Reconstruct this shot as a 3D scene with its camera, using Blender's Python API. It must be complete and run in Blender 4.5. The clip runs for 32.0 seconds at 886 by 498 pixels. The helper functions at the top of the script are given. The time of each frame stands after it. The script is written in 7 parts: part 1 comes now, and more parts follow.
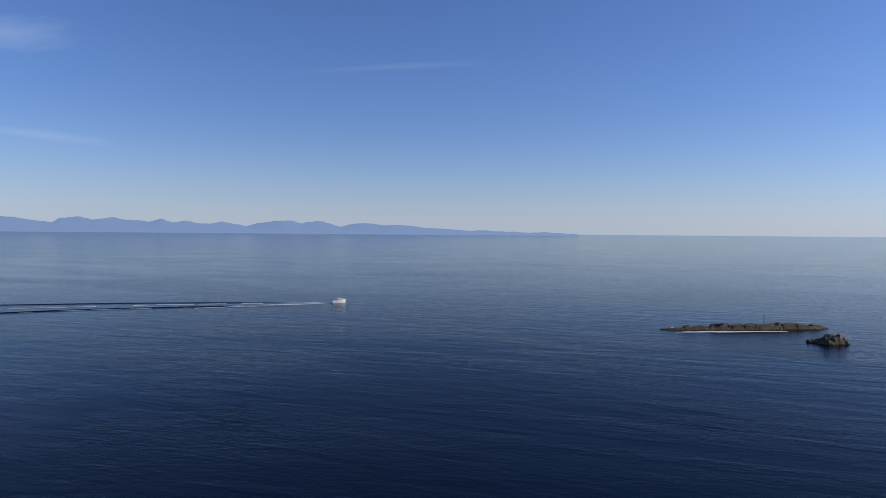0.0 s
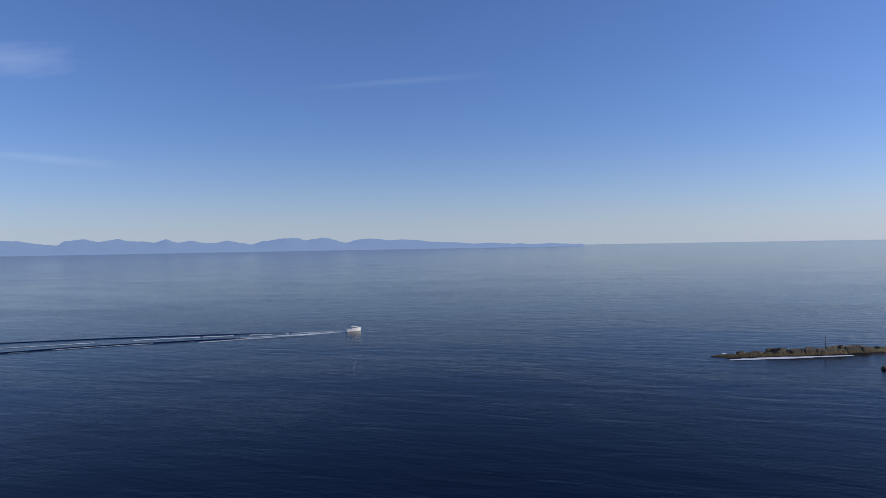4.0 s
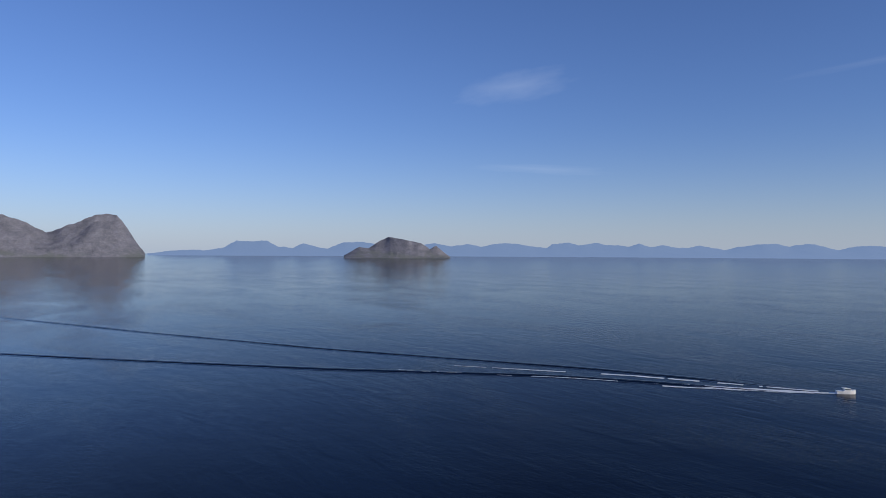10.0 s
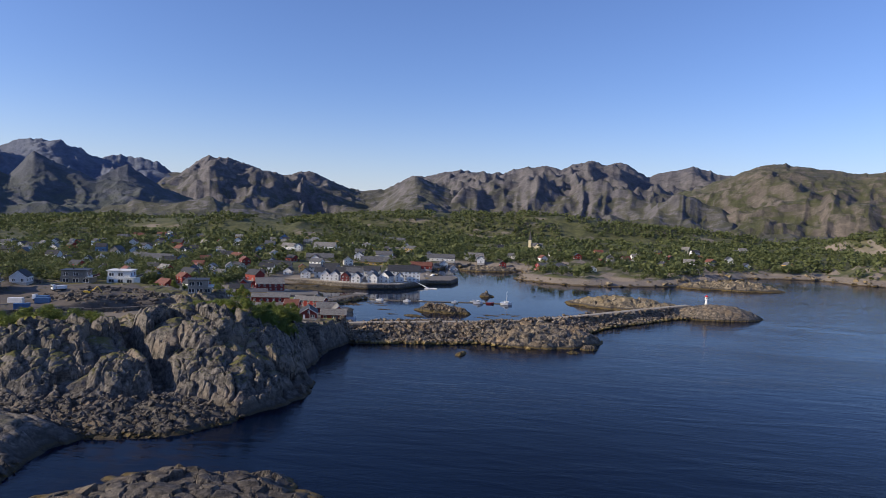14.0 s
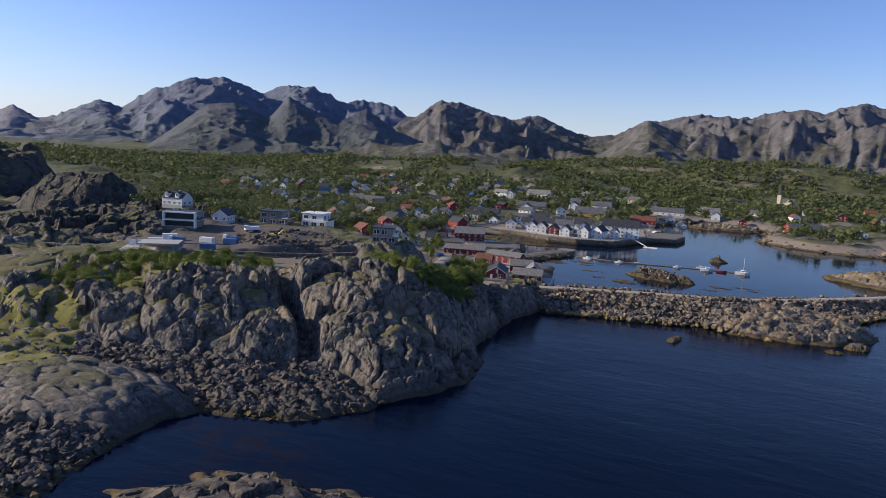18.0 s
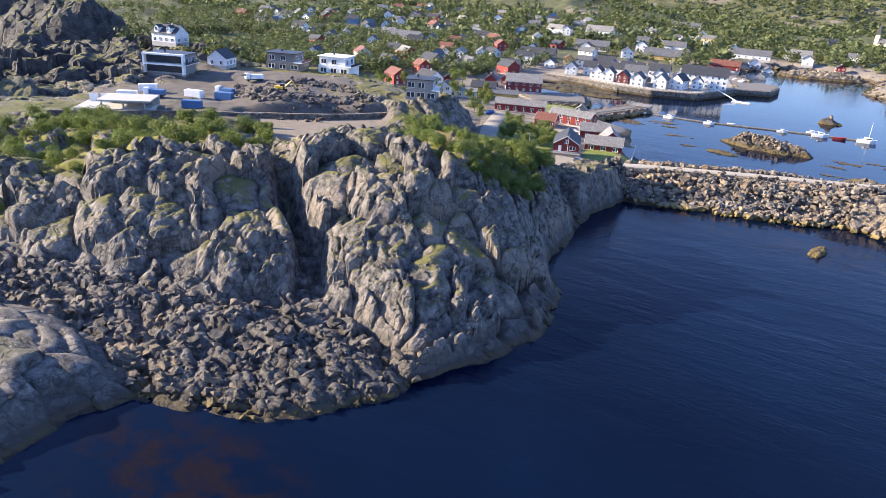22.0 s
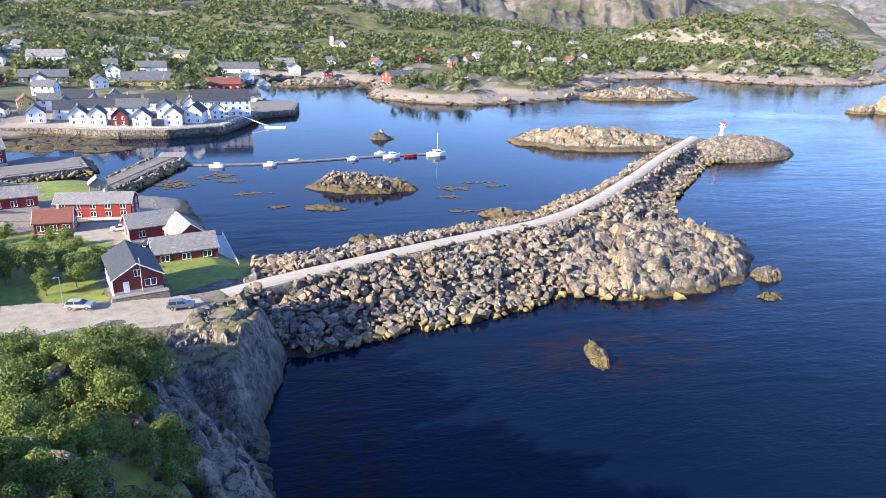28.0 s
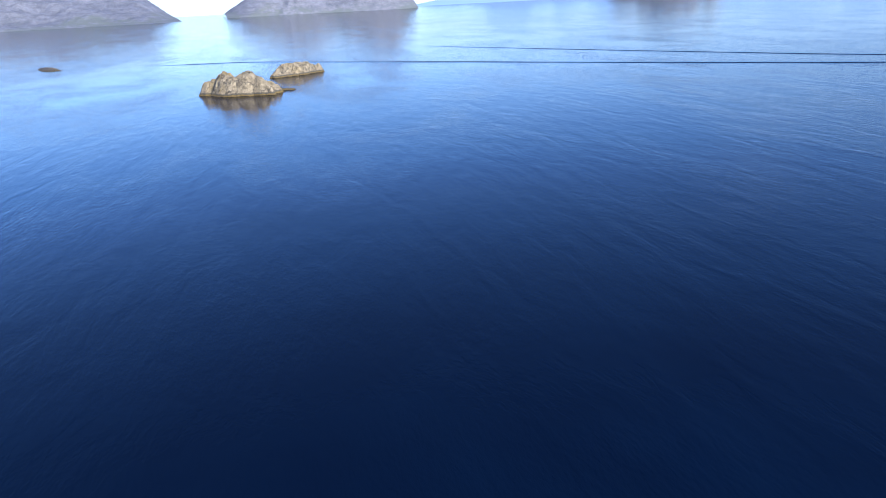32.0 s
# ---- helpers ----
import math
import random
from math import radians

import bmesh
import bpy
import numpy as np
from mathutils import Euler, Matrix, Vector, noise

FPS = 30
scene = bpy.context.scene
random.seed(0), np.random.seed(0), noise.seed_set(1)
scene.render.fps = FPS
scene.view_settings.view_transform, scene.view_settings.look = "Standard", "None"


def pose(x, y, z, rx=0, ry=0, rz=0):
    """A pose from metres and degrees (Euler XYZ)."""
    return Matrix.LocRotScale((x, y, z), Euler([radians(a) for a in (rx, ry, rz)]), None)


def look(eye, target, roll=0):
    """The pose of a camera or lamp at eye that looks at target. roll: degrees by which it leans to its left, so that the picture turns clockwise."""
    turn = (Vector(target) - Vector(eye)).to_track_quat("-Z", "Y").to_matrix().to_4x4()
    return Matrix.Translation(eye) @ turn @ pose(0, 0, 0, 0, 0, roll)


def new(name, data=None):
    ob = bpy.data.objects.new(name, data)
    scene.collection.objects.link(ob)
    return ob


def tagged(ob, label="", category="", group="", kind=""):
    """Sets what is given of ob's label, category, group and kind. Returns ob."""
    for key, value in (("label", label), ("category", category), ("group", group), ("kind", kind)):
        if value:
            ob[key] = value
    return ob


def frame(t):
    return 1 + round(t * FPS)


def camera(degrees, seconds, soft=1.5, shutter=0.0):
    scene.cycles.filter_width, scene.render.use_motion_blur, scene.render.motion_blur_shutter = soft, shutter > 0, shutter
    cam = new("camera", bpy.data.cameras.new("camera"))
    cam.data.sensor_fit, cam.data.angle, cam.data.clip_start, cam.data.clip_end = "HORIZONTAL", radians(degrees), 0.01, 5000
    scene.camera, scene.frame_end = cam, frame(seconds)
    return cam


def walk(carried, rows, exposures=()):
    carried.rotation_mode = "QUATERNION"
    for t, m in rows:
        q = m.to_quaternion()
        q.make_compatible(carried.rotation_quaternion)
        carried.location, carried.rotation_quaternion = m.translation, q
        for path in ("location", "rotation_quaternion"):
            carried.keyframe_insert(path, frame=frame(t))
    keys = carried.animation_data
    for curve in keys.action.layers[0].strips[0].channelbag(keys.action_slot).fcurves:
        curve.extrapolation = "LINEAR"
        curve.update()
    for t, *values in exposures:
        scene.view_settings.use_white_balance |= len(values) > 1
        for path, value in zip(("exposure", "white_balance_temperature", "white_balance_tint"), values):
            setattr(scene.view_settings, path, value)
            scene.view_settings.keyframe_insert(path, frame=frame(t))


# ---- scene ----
cam = camera(65.84, 32.0, 0.8)
# seconds, place, yaw, pitch, roll
ROWS = [
    (0, 8.64, 29.56, 39.07, 19.39, -1.31, -0.50), (0.5, 5.22, 32.73, 39.64, 18.62, -1.12, -0.28), (1, 2.40, 35.79, 40.12, 19.55, -0.92, -0.09),
    (1.5, -0.12, 38.72, 40.55, 19.56, -0.73, 0.10), (2, -2.52, 41.52, 41.00, 18.79, -0.53, 0.32), (2.5, -4.46, 44.13, 41.44, 18.20, -0.46, 0.56),
    (3, -5.80, 46.49, 41.88, 18.62, -0.37, 0.83), (3.5, -6.86, 48.70, 42.45, 19.22, -0.33, 0.94), (4, -7.39, 50.70, 43.23, 19.79, -0.23, 0.98),
    (4.5, -7.58, 52.55, 44.30, 20.13, -0.16, 1.14), (6.5, -7.64, 55.19, 51.79, 20.94, -0.15, 1.33), (7, -7.77, 55.46, 53.56, 21.11, -0.16, 1.28),
    (7.5, -7.79, 55.80, 55.31, 21.27, -0.11, 1.02), (8, -8.41, 56.44, 57.01, 21.32, 0.02, 0.73), (8.5, -9.57, 57.40, 58.57, 21.35, 0.18, 0.46),
    (9, -10.88, 58.65, 59.81, 20.96, 0.24, 0.51), (9.5, -12.04, 60.17, 60.66, 24.14, 0.33, 0.34), (9.6, -12.26, 60.49, 60.80, 29.34, 0.28, 0.34),
    (9.9, -12.90, 61.52, 61.14, 49.20, 0.23, -0.15), (10.2, -13.52, 62.60, 61.39, 77.36, 0.03, -0.41), (10.5, -14.11, 63.74, 61.56, 104.69, -0.48, -0.90),
    (10.8, -14.69, 64.94, 61.66, 130.00, -1.10, -1.13), (11, -15.07, 65.75, 61.68, 144.71, -1.48, -1.51), (11.2, -15.45, 66.54, 61.67, 152.58, -1.71, -1.91),
    (11.5, -16.00, 67.63, 61.60, 156.92, -1.87, -1.68), (12, -16.65, 69.01, 61.45, 160.33, -2.04, -1.61), (12.5, -17.01, 69.65, 61.35, 168.51, -2.28, -1.63),
    (13, -17.24, 69.55, 61.33, 175.70, -2.54, -1.73), (13.5, -17.35, 68.61, 61.38, 182.93, -2.81, -1.86), (14, -17.64, 66.93, 61.45, 188.32, -2.99, -2.00),
    (14.5, -17.79, 64.50, 61.53, 193.83, -3.20, -2.10), (15, -17.64, 61.13, 61.58, 199.52, -3.44, -2.39), (15.5, -17.33, 56.89, 61.61, 204.79, -3.53, -1.98),
    (17.5, -18.58, 22.78, 62.09, 206.84, -2.74, -3.01), (18, -15.45, 15.71, 61.53, 206.89, -8.31, -3.09), (18.5, -11.66, 8.72, 61.22, 207.20, -8.56, -3.10),
    (19, -7.80, 1.97, 60.77, 207.60, -9.43, -3.11), (19.5, -3.60, -5.14, 60.53, 207.72, -15.16, -3.42), (20, 0.87, -12.37, 60.50, 208.18, -15.68, -3.44),
    (20.5, 5.53, -19.28, 60.32, 208.55, -15.60, -3.50), (21, 10.35, -26.03, 60.04, 208.60, -19.36, -3.75), (21.5, 15.18, -33.00, 59.99, 208.73, -22.05, -3.89),
    (22, 19.86, -39.76, 59.94, 209.07, -21.95, -3.81), (22.5, 24.41, -46.63, 59.88, 209.41, -21.88, -3.73), (23, 29.03, -53.74, 59.82, 206.39, -21.56, -3.48),
    (23.5, 34.08, -60.82, 59.72, 202.32, -21.19, -3.15), (24, 39.20, -67.94, 59.73, 198.06, -20.94, -2.97), (24.5, 44.09, -75.22, 59.80, 193.16, -20.61, -2.73),
    (26.5, 60.58, -106.25, 58.19, 181.49, -19.91, -2.52), (27, 63.72, -113.99, 57.68, 177.28, -19.71, -2.50), (27.5, 66.36, -121.76, 57.17, 172.16, -19.44, -2.18),
    (28, 68.49, -129.67, 56.60, 166.36, -19.13, -1.64), (28.5, 69.92, -137.65, 55.84, 159.85, -18.77, -0.94), (29, 70.85, -145.87, 55.08, 150.27, -18.41, -0.07),
    (29.5, 70.78, -154.04, 54.89, 137.25, -18.49, 0.67), (30, 69.94, -162.28, 55.03, 117.56, -18.75, 1.41), (30.5, 67.37, -170.01, 54.89, 105.15, -19.14, 2.61),
    (31, 63.82, -176.58, 54.49, 97.82, -19.40, 2.86), (31.5, 60.22, -182.81, 53.95, 85.29, -19.87, 3.36), (32, 56.56, -188.93, 53.38, 77.07, -19.92, 2.99),
]

def sight(x, y, z, yaw, pitch, roll):
    a, e = radians(yaw), radians(pitch)
    way = Vector((-math.sin(a) * math.cos(e), math.cos(a) * math.cos(e), math.sin(e)))
    eye = Vector((x, y, z))
    return look(eye, eye + way * 100, -roll)


EXPOSURES = [(0, -0.36, 6050, 9), (9, -0.38, 6050, 9), (10, -0.5, 6050, 9), (10.7, -0.72, 6150, 10), (11.3, -0.6, 6300, 10), (13, 0.0, 6500, 10), (15, 0.15, 6500, 10), (18, 0.15, 6500, 10), (19.5, 0.42, 6500, 10), (20, 0.68, 6500, 10), (20.5, 0.9, 6600, 10), (21.5, 1.35, 6650, 10), (23, 1.96, 6600, 10), (24, 1.92, 6500, 10), (25, 1.82, 6350, 9), (28, 1.78, 6180, 8), (29.5, 1.68, 6000, 8), (30.2, 1.45, 5850, 7), (31, 1.05, 5500, 6), (32, 0.98, 5400, 6)]
walk(cam, [(t, sight(*p)) for t, *p in ROWS], EXPOSURES)

# ---- sky and sun ----
SUN_AZ, SUN_EL = -68.0, 21.5     # degrees, counted like the camera's yaw
world = bpy.data.worlds.new("sky")
scene.world = world
world.use_nodes = True
wn, wl = world.node_tree.nodes, world.node_tree.links
wn.clear()
w_out = wn.new("ShaderNodeOutputWorld")
w_bg = wn.new("ShaderNodeBackground")
w_sky = wn.new("ShaderNodeTexSky")
w_sky.sky_type = "NISHITA"
w_sky.sun_disc = False
w_sky.sun_elevation = radians(SUN_EL)
w_sky.sun_rotation = radians(-SUN_AZ)
w_sky.altitude = 50
w_sky.air_density, w_sky.dust_density, w_sky.ozone_density = 1.0, 0.4, 4.0
w_bg.inputs["Strength"].default_value = 0.125
w_tint = wn.new("ShaderNodeMix")
w_tint.data_type, w_tint.blend_type = "RGBA", "MULTIPLY"
w_tint.inputs[0].default_value = 1.0
w_tint.inputs[7].default_value = (0.90, 0.91, 1.20, 1)      # clear northern air
wl.new(w_sky.outputs[0], w_tint.inputs[6])
# thin wisps of high cloud
w_dir = wn.new("ShaderNodeTexCoord")


def wisp(az, el, wide, tall, tilt, scale, thick):
    a, e = radians(az), radians(el)
    mp = wn.new("ShaderNodeMapping")
    mp.vector_type = "TEXTURE"
    mp.inputs["Rotation"].default_value = (e, radians(tilt), a)
    wl.new(w_dir.outputs["Generated"], mp.inputs["Vector"])
    sc = wn.new("ShaderNodeMapping")
    sc.inputs["Scale"].default_value = (1 / radians(wide), 0.0, 1 / radians(tall))
    wl.new(mp.outputs[0], sc.inputs["Vector"])
    ln = wn.new("ShaderNodeVectorMath")
    ln.operation = "LENGTH"
    wl.new(sc.outputs[0], ln.inputs[0])
    nz = wn.new("ShaderNodeTexNoise")
    nz.inputs["Scale"].default_value, nz.inputs["Detail"].default_value = scale, 6
    wl.new(sc.outputs[0], nz.inputs["Vector"])
    add = wn.new("ShaderNodeMath")
    add.operation = "ADD"
    wl.new(ln.outputs["Value"], add.inputs[0])
    wl.new(nz.outputs["Fac"], add.inputs[1])
    mr = wn.new("ShaderNodeMapRange")
    mr.inputs["From Min"].default_value, mr.inputs["From Max"].default_value = 1.5, 0.5
    mr.inputs["To Min"].default_value, mr.inputs["To Max"].default_value = 0.0, thick
    wl.new(add.outputs[0], mr.inputs["Value"])
    sep = wn.new("ShaderNodeSeparateXYZ")
    wl.new(mp.outputs[0], sep.inputs[0])
    front = wn.new("ShaderNodeMath")
    front.operation = "GREATER_THAN"
    front.inputs[1].default_value = 0.2
    wl.new(sep.outputs["Y"], front.inputs[0])
    mul = wn.new("ShaderNodeMath")
    mul.operation = "MULTIPLY"
    wl.new(mr.outputs[0], mul.inputs[0])
    wl.new(front.outputs[0], mul.inputs[1])
    return mul.outputs[0]


# milky air low over the horizon, all round
w_sep = wn.new("ShaderNodeSeparateXYZ")
wl.new(w_dir.outputs["Generated"], w_sep.inputs[0])
w_low = wn.new("ShaderNodeMapRange")
w_low.inputs["From Min"].default_value, w_low.inputs["From Max"].default_value = 0.22, -0.02
w_low.inputs["To Min"].default_value, w_low.inputs["To Max"].default_value = 0.0, 1.0
wl.new(w_sep.outputs["Z"], w_low.inputs["Value"])
w_pow = wn.new("ShaderNodeMath")
w_pow.operation = "POWER"
w_pow.inputs[1].default_value = 3.0
wl.new(w_low.outputs[0], w_pow.inputs[0])
w_fac = wn.new("ShaderNodeMath")
w_fac.operation = "MULTIPLY"
w_fac.inputs[1].default_value = 0.75
wl.new(w_pow.outputs[0], w_fac.inputs[0])
w_air = wn.new("ShaderNodeMix")
w_air.data_type = "RGBA"
wl.new(w_fac.outputs[0], w_air.inputs[0])
wl.new(w_tint.outputs[2], w_air.inputs[6])
w_air.inputs[7].default_value = (5.4, 6.1, 7.2, 1)
w_col = w_air.outputs[2]
for args in ((50, 13.6, 5.0, 1.4, -8, 2.0, 0.13), (50, 6.8, 6.0, 0.45, 3, 2.0, 0.09), (22, 13.6, 9.0, 0.35, -4, 2.0, 0.05)):
    w_mix = wn.new("ShaderNodeMix")
    w_mix.data_type = "RGBA"
    wl.new(wisp(*args), w_mix.inputs[0])
    wl.new(w_col, w_mix.inputs[6])
    w_mix.inputs[7].default_value = (9, 9.5, 10.5, 1)
    w_col = w_mix.outputs[2]
wl.new(w_col, w_bg.inputs["Color"])
wl.new(w_bg.outputs[0], w_out.inputs["Surface"])
sun = new("sun", bpy.data.lights.new("sun", "SUN"))
sun.data.energy, sun.data.angle, sun.data.color = 5.0, radians(0.6), (1.0, 0.86, 0.66)
sa, se = radians(SUN_AZ), radians(SUN_EL)
SUN_DIR = Vector((-math.sin(sa) * math.cos(se), math.cos(sa) * math.cos(se), math.sin(se)))
sun.matrix_world = look(SUN_DIR * 400 + Vector((0, -200, 0)), Vector((0, -200, 0)))

# ---- materials ----
def mat_start(name, rough=0.8, metal=0.0):
    m = bpy.data.materials.new(name)
    m.use_nodes = True
    n, l = m.node_tree.nodes, m.node_tree.links
    n.clear()
    out = n.new("ShaderNodeOutputMaterial")
    b = n.new("ShaderNodeBsdfPrincipled")
    b.inputs["Roughness"].default_value, b.inputs["Metallic"].default_value = rough, metal
    l.new(b.outputs[0], out.inputs["Surface"])
    return m, n, l, b


def where(n, l, scale=(1, 1, 1), world_space=True):
    """Texture coordinates in metres: of the world, or of the object."""
    if world_space:
        g = n.new("ShaderNodeNewGeometry")
        src = g.outputs["Position"]
    else:
        src = n.new("ShaderNodeTexCoord").outputs["Object"]
    mp = n.new("ShaderNodeMapping")
    mp.inputs["Scale"].default_value = scale
    l.new(src, mp.inputs["Vector"])
    return mp.outputs[0]


def noise_tex(n, l, vec, scale, detail=5.0, rough=0.55, distort=0.0):
    t = n.new("ShaderNodeTexNoise")
    t.inputs["Scale"].default_value, t.inputs["Detail"].default_value = scale, detail
    t.inputs["Roughness"].default_value, t.inputs["Distortion"].default_value = rough, distort
    l.new(vec, t.inputs["Vector"])
    return t.outputs["Fac"]


def ramp(n, l, fac, stops):
    r = n.new("ShaderNodeValToRGB")
    el = r.color_ramp.elements
    while len(el) < len(stops):
        el.new(0.5)
    for e, (p, c) in zip(el, stops):
        e.position = p
        e.color = (*c, 1) if len(c) == 3 else c
    l.new(fac, r.inputs["Fac"])
    return r.outputs["Color"]


def mixc(n, l, fac, a, b, mode="MIX"):
    x = n.new("ShaderNodeMix")
    x.data_type, x.blend_type = "RGBA", mode
    for sock, v in ((x.inputs[0], fac), (x.inputs[6], a), (x.inputs[7], b)):
        if isinstance(v, (int, float)):
            sock.default_value = v
        elif isinstance(v, tuple):
            sock.default_value = (*v, 1)
        else:
            l.new(v, sock)
    return x.outputs[2]


def arith(n, l, op, a, b=0.0, clamp=False):
    x = n.new("ShaderNodeMath")
    x.operation, x.use_clamp = op, clamp
    for sock, v in zip(x.inputs, (a, b)):
        if isinstance(v, (int, float)):
            sock.default_value = v
        else:
            l.new(v, sock)
    return x.outputs[0]


def bump(n, l, b, height, strength, dist):
    x = n.new("ShaderNodeBump")
    x.inputs["Strength"].default_value, x.inputs["Distance"].default_value = strength, dist
    l.new(height, x.inputs["Height"])
    l.new(x.outputs[0], b.inputs["Normal"])
    return x


def up_part(n, l):
    """How far a face looks up: 0 at a wall, 1 on the level."""
    g = n.new("ShaderNodeNewGeometry")
    s = n.new("ShaderNodeSeparateXYZ")
    l.new(g.outputs["True Normal"], s.inputs[0])
    return s.outputs["Z"]


def height_part(n, l):
    g = n.new("ShaderNodeNewGeometry")
    s = n.new("ShaderNodeSeparateXYZ")
    l.new(g.outputs["Position"], s.inputs[0])
    return s.outputs["Z"]


def step_map(n, l, v, lo, hi):
    x = n.new("ShaderNodeMapRange")
    x.interpolation_type = "SMOOTHSTEP"
    x.inputs["From Min"].default_value, x.inputs["From Max"].default_value = lo, hi
    l.new(v, x.inputs["Value"])
    return x.outputs[0]


def rock_material(name, dark, light, tan, scale=1.0, green=0.0, moss=(0.075, 0.085, 0.018), weed=True, bump_m=0.32, lichen=0.0, pieces=False, tide=((0.055, 0.048, 0.04), (0.11, 0.075, 0.02)), tide_k=1.0):
    """Lichen-grey rock: two scales of grain, cracks, a black and ochre tide band, moss on its level parts."""
    m, n, l, b = mat_start(name, 0.85)
    v = where(n, l)
    big = noise_tex(n, l, v, 0.07 * scale, 4)
    mid = noise_tex(n, l, v, 0.55 * scale, 7, 0.65)
    fine = noise_tex(n, l, v, 4.0 * scale, 5, 0.7)
    col = mixc(n, l, ramp(n, l, mid, [(0.37, (0, 0, 0)), (0.64, (1, 1, 1))]), dark, light)
    col = mixc(n, l, ramp(n, l, big, [(0.5, (0, 0, 0)), (0.68, (0.75, 0.75, 0.75))]), col, tan)
    col = mixc(n, l, 0.75, col, ramp(n, l, fine, [(0.28, (0.3, 0.3, 0.3)), (0.62, (1, 1, 1))]), "MULTIPLY")
    vo = n.new("ShaderNodeTexVoronoi")
    vo.feature = "DISTANCE_TO_EDGE"
    vo.inputs["Scale"].default_value = 0.17 * scale
    wob = n.new("ShaderNodeVectorMath")
    wob.operation = "MULTIPLY_ADD"
    nv = n.new("ShaderNodeTexNoise")
    nv.inputs["Scale"].default_value = 0.3 * scale
    nv.inputs["Detail"].default_value = 5.0
    l.new(v, nv.inputs["Vector"])
    l.new(nv.outputs["Color"], wob.inputs[0])
    wob.inputs[1].default_value = (7.0, 7.0, 9.0)
    l.new(v, wob.inputs[2])
    l.new(wob.outputs[0], vo.inputs["Vector"])
    crack = step_map(n, l, vo.outputs["Distance"], 0.0, 0.035)
    vs = n.new("ShaderNodeTexVoronoi")
    vs.feature = "DISTANCE_TO_EDGE"
    vs.inputs["Scale"].default_value = 0.55 * scale
    l.new(wob.outputs[0], vs.inputs["Vector"])
    joint = step_map(n, l, vs.outputs["Distance"], 0.0, 0.05)
    col = mixc(n, l, arith(n, l, "MINIMUM", crack, arith(n, l, "ADD", joint, 0.35)), mixc(n, l, 0.72, col, (0.018, 0.017, 0.017)), col)
    if pieces:
        g, o = n.new("ShaderNodeNewGeometry"), n.new("ShaderNodeObjectInfo")
        k = arith(n, l, "FRACT", arith(n, l, "ADD", g.outputs["Random Per Island"], o.outputs["Random"]))
        col = mixc(n, l, 1.0, col, ramp(n, l, k, [(0.0, (0.4, 0.39, 0.4)), (0.35, (0.75, 0.73, 0.7)), (0.6, (1, 0.94, 0.85)), (0.8, (0.9, 0.72, 0.54)), (1.0, (1.0, 0.93, 0.8))]), "MULTIPLY")
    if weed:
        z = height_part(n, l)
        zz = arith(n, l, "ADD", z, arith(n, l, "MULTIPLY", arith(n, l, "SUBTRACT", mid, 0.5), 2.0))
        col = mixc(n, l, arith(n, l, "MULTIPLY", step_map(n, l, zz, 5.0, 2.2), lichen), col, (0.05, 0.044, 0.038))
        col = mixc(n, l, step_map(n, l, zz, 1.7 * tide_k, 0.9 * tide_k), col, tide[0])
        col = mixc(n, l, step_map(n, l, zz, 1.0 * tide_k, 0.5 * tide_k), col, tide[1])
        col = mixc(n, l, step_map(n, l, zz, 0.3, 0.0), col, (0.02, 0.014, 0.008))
    if green > 0:
        up = up_part(n, l)
        gn = noise_tex(n, l, v, 0.11, 6, 0.6)
        f = arith(n, l, "MULTIPLY", step_map(n, l, up, 0.72, 0.93), step_map(n, l, gn, 0.62 - green * 0.35, 0.7 - green * 0.3))
        f = arith(n, l, "MULTIPLY", f, step_map(n, l, height_part(n, l), 5.0, 9.0))
        gcol = mixc(n, l, mid, moss, (0.16, 0.13, 0.03))
        col = mixc(n, l, f, col, gcol)
    l.new(col, b.inputs["Base Color"])
    hgt = arith(n, l, "ADD", arith(n, l, "MULTIPLY", mid, 1.0), arith(n, l, "MULTIPLY", fine, 0.25))
    hgt = arith(n, l, "ADD", hgt, arith(n, l, "ADD", arith(n, l, "MULTIPLY", crack, 0.45), arith(n, l, "MULTIPLY", joint, 0.2)))
    bump(n, l, b, hgt, 0.9, bump_m / scale)
    return m


def plain(name, col, rough=0.7, vary=0.25, scale=1.5, metal=0.0, bump_m=0.0, world_space=True, per_object=0.0):
    """One paint or stuff, with stains at two scales."""
    m, n, l, b = mat_start(name, rough, metal)
    v = where(n, l, world_space=world_space)
    f = arith(n, l, "ADD", arith(n, l, "MULTIPLY", noise_tex(n, l, v, scale, 5), 0.6), arith(n, l, "MULTIPLY", noise_tex(n, l, v, scale * 9, 3), 0.4))
    lo = tuple(c * (1 - vary) for c in col)
    hi = tuple(min(1, c * (1 + vary)) for c in col)
    c = ramp(n, l, f, [(0.3, lo), (0.7, hi)])
    if per_object:
        o = n.new("ShaderNodeObjectInfo")
        c = mixc(n, l, 1.0, c, ramp(n, l, o.outputs["Random"], [(0, (1 - per_object,) * 3), (1, (1, 1, 1))]), "MULTIPLY")
    l.new(c, b.inputs["Base Color"])
    if bump_m:
        bump(n, l, b, f, 0.6, bump_m)
    return m


